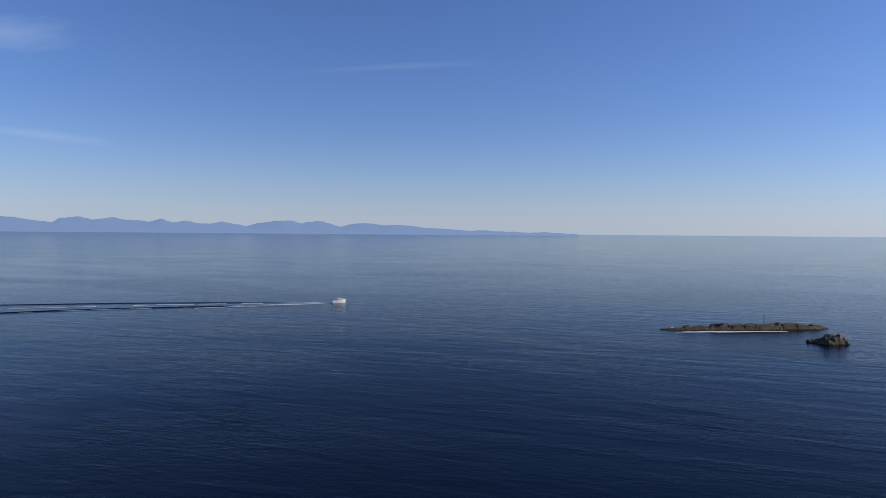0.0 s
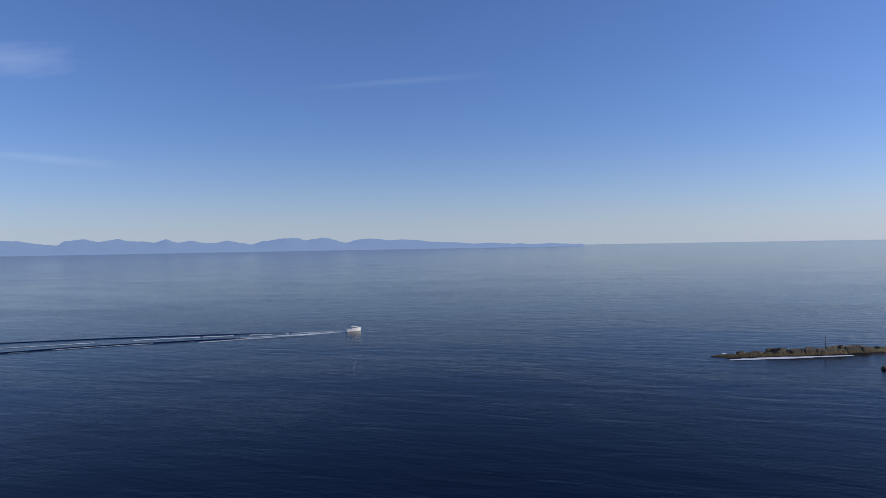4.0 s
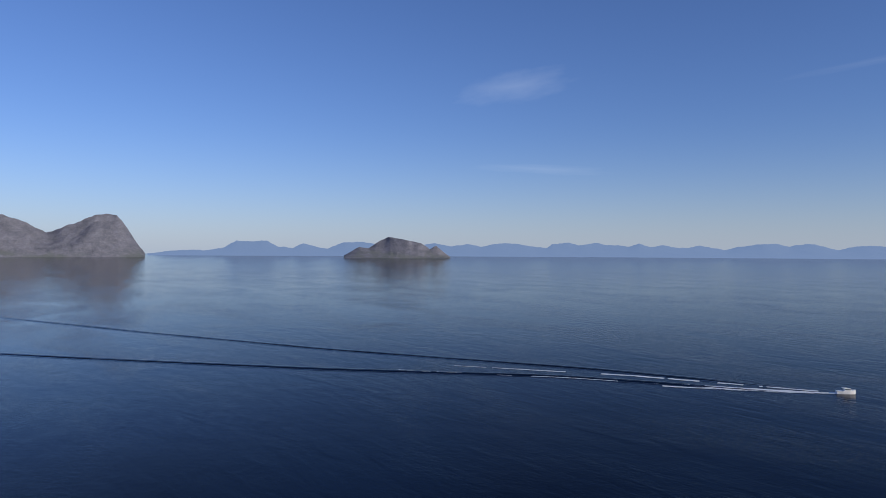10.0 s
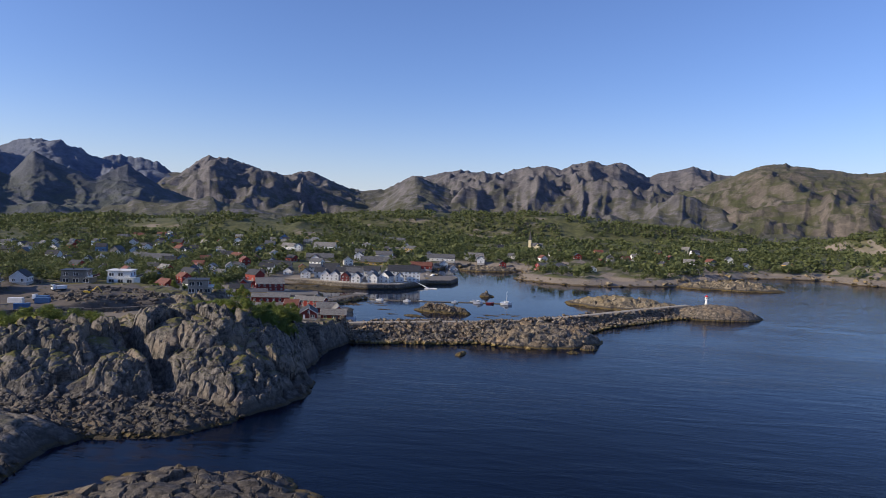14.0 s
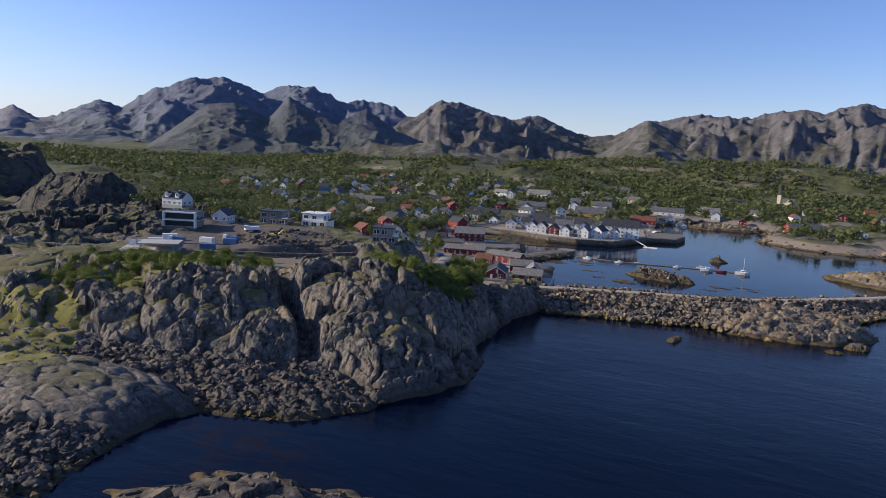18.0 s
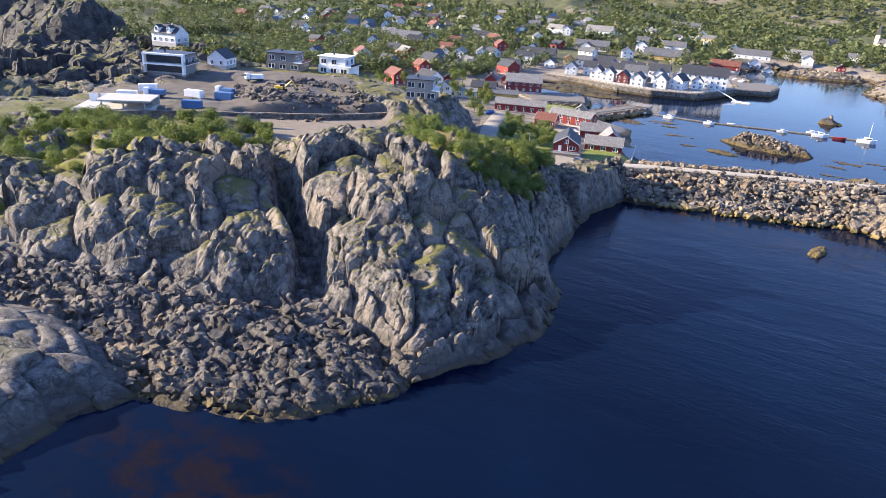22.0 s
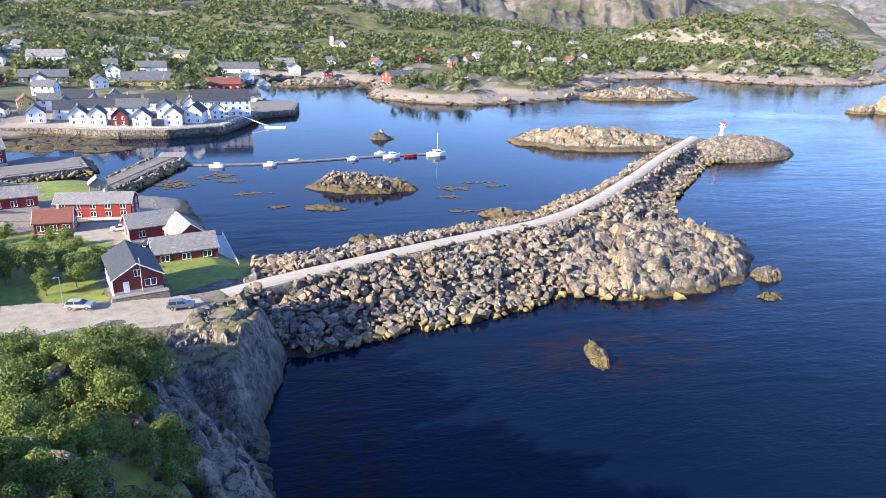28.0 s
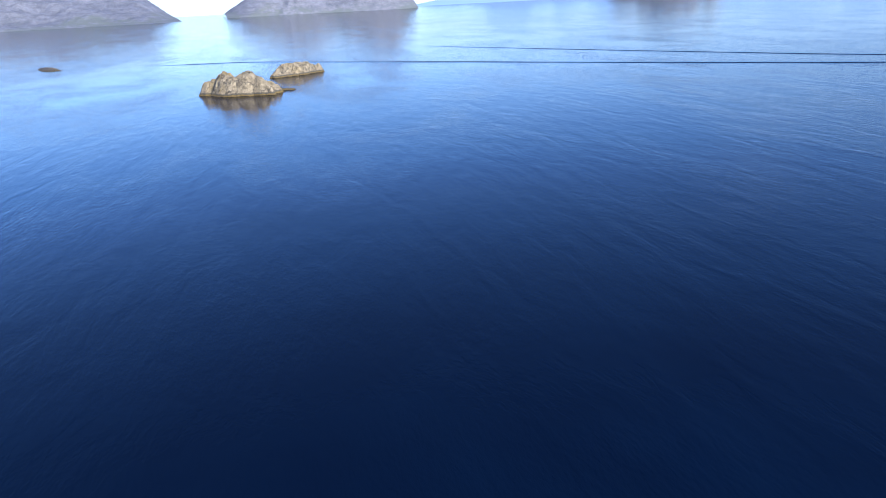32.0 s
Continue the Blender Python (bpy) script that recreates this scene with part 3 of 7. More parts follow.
def ground_height(x, y):
    x, y = np.asarray(x, float), np.asarray(y, float)
    wob = 5.0 * (fbm(x / 14, y / 14, 3, 3) - 0.5) * smooth(np.hypot(x - 120, y + 300), 0, 60)
    d = inside(x, y, COAST_XY) + wob
    shelf = np.where(d > 0, 2.4 * (1 - np.exp(-d / 7.0)) + 0.02 * np.clip(d, 0, 60), np.clip(d * 0.5, -7, 0))
    inland = np.maximum(hills(x, y), 0)
    z = shelf + (inland - 3.0) * smooth(d, 10, 130)
    rocky = smooth(d, -4, 6) * (1 - smooth(d, 60, 160))
    # headland
    near = (x > 30) & (x < 370) & (y > -312) & (y < 20)
    if near.any():
        X, Y = x[near], y[near]
        zz, dd = z[near], d[near]
        zz = np.where(dd > 0, np.minimum(zz, 2.2 + 0.05 * dd), zz)
        # low broken shelf at the foot of the cliff
        b1, e1 = blocks(X / 6.5 + 0.4 * fbm(X / 6, Y / 6, 2, 12), Y / 3.8, 11)
        b0, e0 = blocks(X / 2.4 + 0.4 * b1, Y / 1.6, 19)
        slab = hump(X, Y, 126, -79, 34, 17, 1.0, 8)
        rub = 1 - smooth(slab, 0.02, 0.25)
        zz = zz + smooth(dd, -1, 3) * (0.6 + 0.4 * rub) * (1.5 * (b1 - 0.35) + 1.0 * (bulge(e1) - 0.7)) + smooth(dd, -1, 3) * rub * (0.7 * (b0 - 0.4) + 0.55 * (bulge(e0) - 0.7))
        zz = zz + smooth(dd, 0, 8) * 4.2 * slab ** 0.7
        # the cliff itself
        wx = X + 5 * (fbm(X / 9, Y / 9, 3, 77) - 0.5)
        wy = Y + 5 * (fbm(X / 9, Y / 9, 3, 78) - 0.5)
        c = inside(wx, wy, [(float(a), float(b)) for a, b in CLIFF])
        top = 15.5 + 2.2 * (fbm(X / 28, Y / 28, 3, 5) - 0.5)
        top = top + hump(X, Y, 100, -168, 44, 30, 9.0, -8) + hump(X, Y, 141, -136, 22, 26, 4.5, -35)
        top = top - hump(X, Y, 88, -216, 22, 24, 1.5) - 3.2 * smooth(X, 138, 150) * smooth(-Y, 172, 186) * (1 - smooth(-Y, 218, 228)) * (1 - smooth(X, 165, 176))
        top = top + 2.5 * smooth(X, 140, 152) * smooth(-Y, 222, 234) + hump(X, Y, 186, -218, 26, 16, 3.2)
        top = top - 7 * smooth(X, 128, 112) * smooth(-Y, 223, 238)
        rough = np.minimum(1, smooth(X, 172, 148) * smooth(Y, -222, -205) + smooth(X, 225, 200) * smooth(Y, -156, -140) + 0.12 + 0.5 * smooth(-Y, 226, 238) * smooth(X, 170, 150))
        lift = np.clip(c, 0, None)
        run = 6.0 + 9.5 * smooth(Y, -174, -146) - 3.5 * smooth(X, 105, 125)
        face = top * (1 - np.exp(-lift / run)) / (1 - np.exp(-38.0 / run))
        # slabs and rounded blocks lie along the cleft's direction
        U, V = 0.71 * wx - 0.70 * wy, 0.70 * wx + 0.71 * wy
        tw = 0.5 * fbm(X / 8, Y / 8 + face / 9, 3, 71)
        b2, e2 = blocks3(U / 13 + tw, (V + 0.3 * face) / 9 + 0.5 * fbm(X / 8, Y / 8, 2, 72), face / 7.5 + tw, 23)
        b3, e3 = blocks3(U / 4.8 + 0.4 * b2, (V + 0.3 * face) / 3.4 + tw, face / 3.2 + 0.4 * fbm(X / 4, Y / 4, 2, 73), 29)
        b8, e8 = blocks3(U / 1.9 + 0.5 * b3, V / 1.4 + tw, face / 1.3, 33)
        face = face + rough * smooth(c, 0, 4) * (4.6 * (b2 - 0.5) + 2.6 * (bulge(e2) - 0.75) + (0.35 + 1.3 * smooth(b2, 0.3, 0.8)) * (1.3 * (b3 - 0.5) + 0.8 * (bulge(e3) - 0.75) + 0.3 * (b8 - 0.5) + 0.22 * (bulge(e8) - 0.75)))
        b6, e6 = blocks(X / 15 + 0.4 * fbm(X / 9, Y / 9, 2, 35), Y / 10, 37)
        face = face + smooth(X, 232, 262) * smooth(c, 2, 14) * (7.5 * (b6 - 0.45) + 1.5 * (b3 - 0.5) - 1.5 * (1 - smooth(e6, 0, 0.2)))
        # cleft between the two blocks
        q, _ = along(X, Y, [(90, -120, 0), (103, -136, 0), (117, -145, 0), (130, -158, 0)])
        face = face - 10.5 * (1 - smooth(q, 0.4, 4.2)) * smooth(c, 0, 8) * (1 - smooth(-Y, 146, 164))
        k = smooth(inside(X, Y, [(float(a), float(b)) for a, b in PAD]), -4, 0.5)
        face = face * (1 - k) + 12.7 * k
        zz = np.where(c > 0, np.maximum(zz, face), zz)
        # ground by the red houses, lane and causeway
        yard = smooth(-Y, 232, 246) * smooth(X, 66, 76) * (1 - smooth(X, 150, 185))
        zz = np.where(c < 0, zz * (1 - yard) + np.minimum(4.2, 0.4 + 0.35 * np.clip(dd, -2, 20)) * yard, zz)
        # gravel turning place, level with the causeway, and the slab between it and the cove
        ye = inside(X, Y, [(float(a), float(b)) for a, b in YARD_EDGE])
        k = smooth(ye, -3.5, 0.5) * smooth(c, 4, -1)
        zz = zz * (1 - k) + 6.45 * k
        oc = inside(wx * 0.5 + X * 0.5, wy * 0.5 + Y * 0.5, [(float(a), float(b)) for a, b in OUTCROP])
        slab = (10.6 - 0.16 * np.clip(-Y - 236, 0, 20)) * smooth(oc, -0.8, 4.2) + smooth(oc, 0, 2) * (1.4 * (b3 - 0.5) + 0.7 * (b1 - 0.5) - 0.5 * (1 - smooth(e3, 0, 0.12)))
        zz = np.where(oc > 0, np.maximum(zz, slab), zz)
        z[near] = zz
    # breakwater
    nb = (x > -190) & (x < 100) & (y > -430) & (y < -225)
    if nb.any():
        X, Y = x[nb], y[nb]
        w = inside(X + 4 * (fbm(X / 7, Y / 7, 3, 51) - 0.5), Y + 4 * (fbm(X / 7, Y / 7, 3, 52) - 0.5), [(float(a), float(b)) for a, b in BREAKWATER])
        b4, e4 = blocks((X + 0.5 * Y) / 6.0 + 0.3 * fbm(X / 4, Y / 4, 2, 62), (Y - 0.5 * X) / 3.2, 61)
        b7, e7 = blocks(X / 1.7 + b4, Y / 1.3, 67)
        knob = hump(X, Y, -20, -268, 40, 24, 1.0, 12) + 0.0
        hb = np.where(w > 0, np.minimum(0.34 * w, 5.4), 0.45 * w)
        hb = hb - 0.7 * smooth(w, 1, 4) * (1 - smooth(knob, 0.0, 0.15))
        hb = hb + smooth(w, 0, 3) * smooth(knob, 0, 0.5) * (1.9 + 1.7 * (b4 - 0.5) + 1.3 * (bulge(e4) - 0.75) + 0.4 * (bulge(e7) - 0.75))
        head = hump(X, Y, -130, -395, 31, 18, 7.8, 14, 2.6)
        hb = np.where(head > 0.3, np.maximum(hb, head + 0.8 * (fbm(X / 6, Y / 3, 3, 66) - 0.5) + 0.8 * (b4 - 0.5) + 0.7 * (bulge(e4) - 0.75)), hb)
        z[nb] = np.maximum(z[nb], hb)
    # knolls and broken rock along the rest of the shore
    far = ~near & ~nb
    if far.any():
        X, Y = x[far], y[far]
        b5, e5 = blocks(X / 17, Y / 12, 83)
        z[far] = z[far] + rocky[far] * (1 - smooth(hump(X, Y, -26, -672, 52, 42, 1.0), 0, 0.4)) * (5.0 * (b5 - 0.45) * smooth(-Y, 480, 600) + 2.0 * ridged(X / 22, Y / 22, 3, 91)) * smooth(d[far], 0, 12)
    for line, half in ((CAUSEWAY, 2.3), (LANE, 3.2)):
        q, lz = along(x, y, line)
        k = 1 - smooth(q, half, half + 3.0)
        z = z * (1 - k) + (lz - 0.12) * k
    return z


def site_height(x, y):
    return float(ground_height(np.array([float(x)]), np.array([float(y)]))[0])


def mesh_object(name, verts, faces, material, smooth_shade=False):
    me = bpy.data.meshes.new(name)
    me.from_pydata(verts, [], faces)
    me.materials.append(material)
    if smooth_shade:
        me.polygons.foreach_set("use_smooth", [True] * len(me.polygons))
    me.update()
    return new(name, me)


def grid_mesh(name, xs, ys, fn, material, keep=None, smooth_shade=True, jitter=0.0):
    X, Y = np.meshgrid(xs, ys)
    Z = fn(X.ravel(), Y.ravel()).reshape(X.shape)
    PX, PY = X, Y
    if jitter:
        gx, gy = np.gradient(Z, axis=1), np.gradient(Z, axis=0)
        st = smooth(np.hypot(gx, gy), 0.5, 2.0) * jitter
        PX = X + st * (fbm(X / 2.5, Y / 2.5 + Z / 3, 3, 301) - 0.5) * 2
        PY = Y + st * (fbm(X / 2.5 + Z / 3, Y / 2.5, 3, 302) - 0.5) * 2
    ny, nx = X.shape
    idx = np.arange(nx * ny).reshape(ny, nx)
    q = np.stack([idx[:-1, :-1], idx[:-1, 1:], idx[1:, 1:], idx[1:, :-1]], -1).reshape(-1, 4)
    zc = np.maximum.reduce([Z.ravel()[q[:, i]] for i in range(4)])
    ok = zc > -2.5
    if keep is not None:
        cx, cy = X.ravel()[q].mean(1), Y.ravel()[q].mean(1)
        ok &= keep(cx, cy)
    q = q[ok]
    used, inv = np.unique(q, return_inverse=True)
    pts = np.stack([PX.ravel()[used], PY.ravel()[used], Z.ravel()[used]], -1)
    return mesh_object(name, pts.tolist(), inv.reshape(-1, 4).tolist(), material, smooth_shade)


def country_material(name="coastal_heath", bare=0.24):
    """Heath, birch scrub and bare rock, with the tide band at the shore."""
    m, n, l, b = mat_start(name, 0.9)
    v = where(n, l)
    big = noise_tex(n, l, v, 0.012, 6, 0.6)
    mid = noise_tex(n, l, v, 0.09, 6, 0.65)
    fine = noise_tex(n, l, v, 0.9, 4, 0.7)
    green = mixc(n, l, ramp(n, l, mid, [(0.35, (0, 0, 0)), (0.65, (1, 1, 1))]), (0.04, 0.05, 0.016), (0.11, 0.11, 0.036))
    rock = mixc(n, l, fine, (0.12, 0.10, 0.085), (0.32, 0.27, 0.215))
    up = up_part(n, l)
    f = arith(n, l, "MULTIPLY", step_map(n, l, up, 0.80, 0.93), step_map(n, l, height_part(n, l), 2.2, 4.2))
    f = arith(n, l, "MULTIPLY", f, step_map(n, l, big, bare, bare + 0.12))
    col = mixc(n, l, f, rock, green)
    z = height_part(n, l)
    zz = arith(n, l, "ADD", z, arith(n, l, "MULTIPLY", arith(n, l, "SUBTRACT", mid, 0.5), 3.0))
    col = mixc(n, l, step_map(n, l, zz, 6.2, 4.6), col, mixc(n, l, fine, (0.085, 0.07, 0.055), (0.36, 0.30, 0.235)))
    col = mixc(n, l, step_map(n, l, zz, 1.3, 0.8), col, (0.10, 0.07, 0.03))
    col = mixc(n, l, step_map(n, l, zz, 0.4, 0.1), col, (0.02, 0.014, 0.008))
    l.new(col, b.inputs["Base Color"])
    bump(n, l, b, arith(n, l, "ADD", mid, arith(n, l, "MULTIPLY", fine, 0.3)), 0.8, 1.5)
    return m


HEATH = country_material()
HEATH_BARE = country_material("bare_rocky_heath", 0.46)


def mountain_material(name, rock_a, rock_b, green_a, green_b, tree_line):
    m, n, l, b = mat_start(name, 0.95)
    v = where(n, l)
    big = noise_tex(n, l, v, 0.004, 6, 0.6)
    mid = noise_tex(n, l, where(n, l, (1, 1, 1.5)), 0.02, 8, 0.68)
    fine = noise_tex(n, l, v, 0.12, 5, 0.7)
    rock = mixc(n, l, ramp(n, l, mid, [(0.32, (0, 0, 0)), (0.66, (1, 1, 1))]), rock_a, rock_b)
    rock = mixc(n, l, 0.6, rock, ramp(n, l, fine, [(0.3, (0.4, 0.4, 0.4)), (0.7, (1, 1, 1))]), "MULTIPLY")
    green = mixc(n, l, fine, green_a, green_b)
    up = up_part(n, l)
    zz = arith(n, l, "ADD", height_part(n, l), arith(n, l, "MULTIPLY", arith(n, l, "SUBTRACT", big, 0.5), 260))
    f = arith(n, l, "MULTIPLY", step_map(n, l, up, 0.66, 0.92), step_map(n, l, zz, tree_line, tree_line * 0.35))
    f = arith(n, l, "MULTIPLY", f, step_map(n, l, mid, 0.64, 0.46))
    l.new(mixc(n, l, f, rock, green), b.inputs["Base Color"])
    bump(n, l, b, arith(n, l, "ADD", mid, arith(n, l, "MULTIPLY", fine, 0.25)), 0.8, 12)
    return m


MOUNT = mountain_material("mountain_rock", (0.062, 0.062, 0.072), (0.185, 0.172, 0.176), (0.045, 0.048, 0.028), (0.088, 0.086, 0.048), 300)
MOUNT_GREEN = mountain_material("green_mountain", (0.06, 0.054, 0.046), (0.19, 0.16, 0.135), (0.034, 0.043, 0.014), (0.082, 0.084, 0.028), 420)
# Paler, bluer copy of MOUNT: haze over distance painted into its colours.
MOUNT_FAR = mountain_material("haze_paled_mountain_rock", (0.13, 0.135, 0.165), (0.24, 0.24, 0.285), (0.11, 0.125, 0.12), (0.17, 0.18, 0.17), 60)

# Backdrop that glows pale blue; the emission stands in for bright haze.
HAZE_RANGE = plain("hazy_range_glow", (0.02, 0.025, 0.03), 1.0, 0.1, 0.01)
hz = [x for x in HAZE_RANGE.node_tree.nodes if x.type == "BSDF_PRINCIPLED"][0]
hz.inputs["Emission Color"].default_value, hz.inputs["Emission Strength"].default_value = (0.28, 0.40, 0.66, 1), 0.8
# Airy blue haze and the range's shaded faces are put into this rock colour.
MOUNT_HAZY = mountain_material("haze_blue_shaded_rock", (0.085, 0.105, 0.15), (0.17, 0.195, 0.26), (0.085, 0.10, 0.10), (0.14, 0.155, 0.14), 200)

# Darker than the range behind; its shade and haze are painted into the colour.
MOUNT_FOOT = mountain_material("haze_shaded_foothill_rock", (0.055, 0.065, 0.085), (0.12, 0.13, 0.155), (0.05, 0.062, 0.055), (0.09, 0.10, 0.08), 200)
HUB = (-12.0, 40.0)          # where the view of the ranges is centred
EYE_Z = 61.0


def sea_level(r):
    """The sea's sheet lifts towards its rim, so that it ends at the true horizon."""
    return 38.0 * np.clip((r - 2000.0) / 2700.0, 0, None) ** 1.5


def mountain_range(name, label, profile, foot, ridge, material, seed=0, step=0.09, rough=1.0, foot_z=None, spur=1.0, back=250):
    """A range seen from the hub: its skyline runs through (azimuth, elevation) in degrees; slopes with spurs fall to its foot."""
    az = np.arange(profile[0][0], profile[-1][0] + 1e-6, step)
    el = np.interp(az, [p[0] for p in profile], [p[1] for p in profile])
    soft_el = np.convolve(np.pad(el, 12, mode="edge"), np.hanning(25) / np.hanning(25).sum(), mode="valid")
    el = el + rough * 0.42 * (ridged(az / 1.3, az * 0 + seed, 5, seed) - 0.58) + rough * 0.12 * (ridged(az / 0.33, az * 0, 2, seed + 9) - 0.5)
    ns = 96
    s = np.concatenate([np.linspace(0, 1, ns), [1.02, 1.06]])
    A, S = np.meshgrid(az, s)
    top_share = np.clip(S, 0, 1) ** 7
    E = soft_el * (1 - top_share) + el * top_share
    E_top = np.broadcast_to(el, A.shape)
    rr = ridge * (1 + 0.05 * (fbm(A / 3.0, A * 0 + 2, 3, seed + 3) - 0.5))
    R = foot + (rr - foot) * np.minimum(S, 1) + back * np.clip(S - 1, 0, None) / 0.06
    a = np.radians(A)
    X, Y = HUB[0] - np.sin(a) * R, HUB[1] + np.cos(a) * R
    zr = EYE_Z + rr * np.tan(np.radians(E))
    z0 = sea_level(R) - 1 if foot_z is None else np.where(inside(X, Y, COAST_XY) > 20, np.maximum(hills(X, Y), sea_level(R) + 2), sea_level(R)) - 1.5
    t = np.clip(S, 0, 1)
    prof = 0.38 * t + 0.62 * t ** 2.0
    prof = np.where(S >= 1, 1 - 0.5 * np.clip(S - 1, 0, None) / 0.06, prof)
    rel = np.clip(zr - z0, 0.5, None)
    Z = z0 + rel * prof
    bell = np.sin(np.pi * t) ** 0.8
    wxx, wyy = X + 90 * (fbm(X / 300, Y / 300, 2, seed + 41) - 0.5), Y + 90 * (fbm(X / 300, Y / 300, 2, seed + 42) - 0.5)
    spurs = (ridged(wxx / (ridge * 0.17), wyy / (ridge * 0.17), 5, seed + 31) - 0.56) * 1.9
    gully = ridged(A / 2.1 + 1.4 * fbm(A / 2.5, S * 3.5, 4, seed + 51) + 0.8 * S, S * 1.6 - A * 0.25, 2, seed + 52) - 0.6
    crag = ridged(wxx / (ridge * 0.035), wyy / (ridge * 0.035), 4, seed + 61) - 0.6
    Z = Z + (spurs * spur * 0.5 + 0.17 * gully + 0.2 * crag) * rel * bell * rough
    cap = EYE_Z + R * np.tan(np.radians(E_top)) - 2
    Z = np.where(S < 0.985, np.minimum(Z, cap - 12 * (1 - t) + 6 * (fbm(X / 60, Y / 60, 3, seed) - 0.5)), Z)
    Z = np.maximum(Z, z0)
    ny, nx = A.shape
    idx = np.arange(nx * ny).reshape(ny, nx)
    q = np.stack([idx[:-1, 1:], idx[:-1, :-1], idx[1:, :-1], idx[1:, 1:]], -1).reshape(-1, 4)
    q = q[np.max(rel.ravel()[q], 1) > 4.0]
    ob = mesh_object(name, np.stack([X.ravel(), Y.ravel(), Z.ravel()], -1).tolist(), q.tolist(), material, True)
    return tagged(ob, label, "mountain", kind="structure")


# ---- sea ----
def build_sea():
    rings = np.concatenate([np.linspace(0, 2000, 41), np.linspace(2070, 4720, 40)])
    k = 180
    verts = [(HUB[0], HUB[1], 0.0)]
    for r in rings[1:]:
        z = float(sea_level(r))
        verts += [(HUB[0] + r * math.cos(2 * math.pi * i / k), HUB[1] + r * math.sin(2 * math.pi * i / k), z) for i in range(k)]
    faces = [(0, 1 + i, 1 + (i + 1) % k) for i in range(k)]
    for j in range(len(rings) - 2):
        a, b = 1 + j * k, 1 + (j + 1) * k
        faces += [(a + i, b + i, b + (i + 1) % k, a + (i + 1) % k) for i in range(k)]
    return tagged(mesh_object("water", verts, faces, SEA, True), "calm deep blue sea with faint swell and ripples", "sea", kind="structure")


build_sea()

# ---- land ----
HX = np.concatenate([np.arange(44, 54, 0.8), np.arange(54, 150, 0.38), np.arange(150, 262, 0.7)])
HY = np.concatenate([np.arange(-312, -250, 0.7), np.arange(-250, -82, 0.38), np.arange(-82, -20, 0.7)])
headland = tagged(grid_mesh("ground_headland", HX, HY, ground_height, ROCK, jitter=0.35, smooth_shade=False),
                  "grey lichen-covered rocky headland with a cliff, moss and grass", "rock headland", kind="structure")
mole = tagged(grid_mesh("ground_breakwater", np.arange(-186, 44.5, 0.8), np.arange(-430, -228, 0.8), ground_height, KNOB, jitter=0.5, smooth_shade=False),
              "rubble breakwater of pale boulders running out to a rock", "breakwater", kind="structure")
upland = tagged(grid_mesh("ground_upland", np.arange(260, 372, 1.3), np.arange(-318, -60, 1.3), ground_height, ROCK_HILL, jitter=0.8, smooth_shade=False),
                "dark bare rock slabs and turf behind the building site", "rock", kind="structure")
town_land = tagged(grid_mesh("ground", np.arange(-1000, 1010, 7.0), np.arange(-1680, 210, 7.0), ground_height, HEATH,
                             keep=lambda cx, cy: ~((cx > 46) & (cx < 260) & (cy > -310) & (cy < -22)) & ~((cx > 259) & (cx < 369) & (cy > -315) & (cy < -63)) & ~((cx > -184) & (cx < 46) & (cy > -428) & (cy < -230))),
                   "coastal land with heath, bare rock and birch scrub", "land", kind="structure")



def outer_country(name, label, a0, a1, material):
    """The wooded lowland between the town and the feet of the mountains."""
    az, rr = np.radians(np.arange(a0, a1 + 0.01, 0.5)), np.concatenate([np.arange(1000, 2000, 22.0), np.arange(2000, 3300, 60.0)])
    A, R = np.meshgrid(az, rr)
    X, Y = HUB[0] - np.sin(A) * R, HUB[1] + np.cos(A) * R
    Z = ground_height(X.ravel(), Y.ravel()).reshape(X.shape) - 0.6
    Z = np.where(Z > 0.5, np.maximum(Z, sea_level(R) + 3), Z - 2)
    Z = np.where((Z > 0.5) & (A < radians(146)), np.maximum(Z, sea_level(R) + 2 + smooth(inside(X, Y, COAST_XY), 0, 260) * (0.036 * np.clip(R - 2000, 0, None) + 46 * smooth(R, 1900, 2300) * (ridged(X / 130, Y / 130, 4, 15) - 0.6))), Z)
    ny, nx = A.shape
    idx = np.arange(nx * ny).reshape(ny, nx)
    q = np.stack([idx[:-1, 1:], idx[:-1, :-1], idx[1:, :-1], idx[1:, 1:]], -1).reshape(-1, 4)
    zc = np.max(Z.ravel()[q], 1)
    cx, cy = X.ravel()[q].mean(1), Y.ravel()[q].mean(1)
    q = q[(zc > -2) & ~((np.abs(cx) < 985) & (cy > -1660) & (cy < 190))]
    ob = mesh_object(name, np.stack([X.ravel(), Y.ravel(), Z.ravel()], -1).tolist(), q.tolist(), material, True)
    return tagged(ob, label, "land", kind="structure")


outer_country("ground_lowland", "wooded lowland below the mountains", 146, 262, HEATH)
outer_country("ground_far_shore", "bare tan rock and heath of the far shore", 112, 146, HEATH_BARE)
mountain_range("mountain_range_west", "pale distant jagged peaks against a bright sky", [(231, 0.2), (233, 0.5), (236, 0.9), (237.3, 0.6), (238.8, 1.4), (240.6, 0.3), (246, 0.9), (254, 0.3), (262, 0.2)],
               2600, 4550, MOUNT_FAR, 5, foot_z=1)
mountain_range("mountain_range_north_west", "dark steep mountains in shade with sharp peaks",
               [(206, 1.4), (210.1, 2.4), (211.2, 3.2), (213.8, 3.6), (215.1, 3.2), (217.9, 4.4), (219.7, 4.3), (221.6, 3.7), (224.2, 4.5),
                (226.7, 4.4), (229.8, 3.3), (231.9, 1.8), (233.3, 2.3), (236.1, 0.9), (239, 0.2), (243, -0.3)], 2700, 4000, MOUNT_HAZY, 1, foot_z=1)
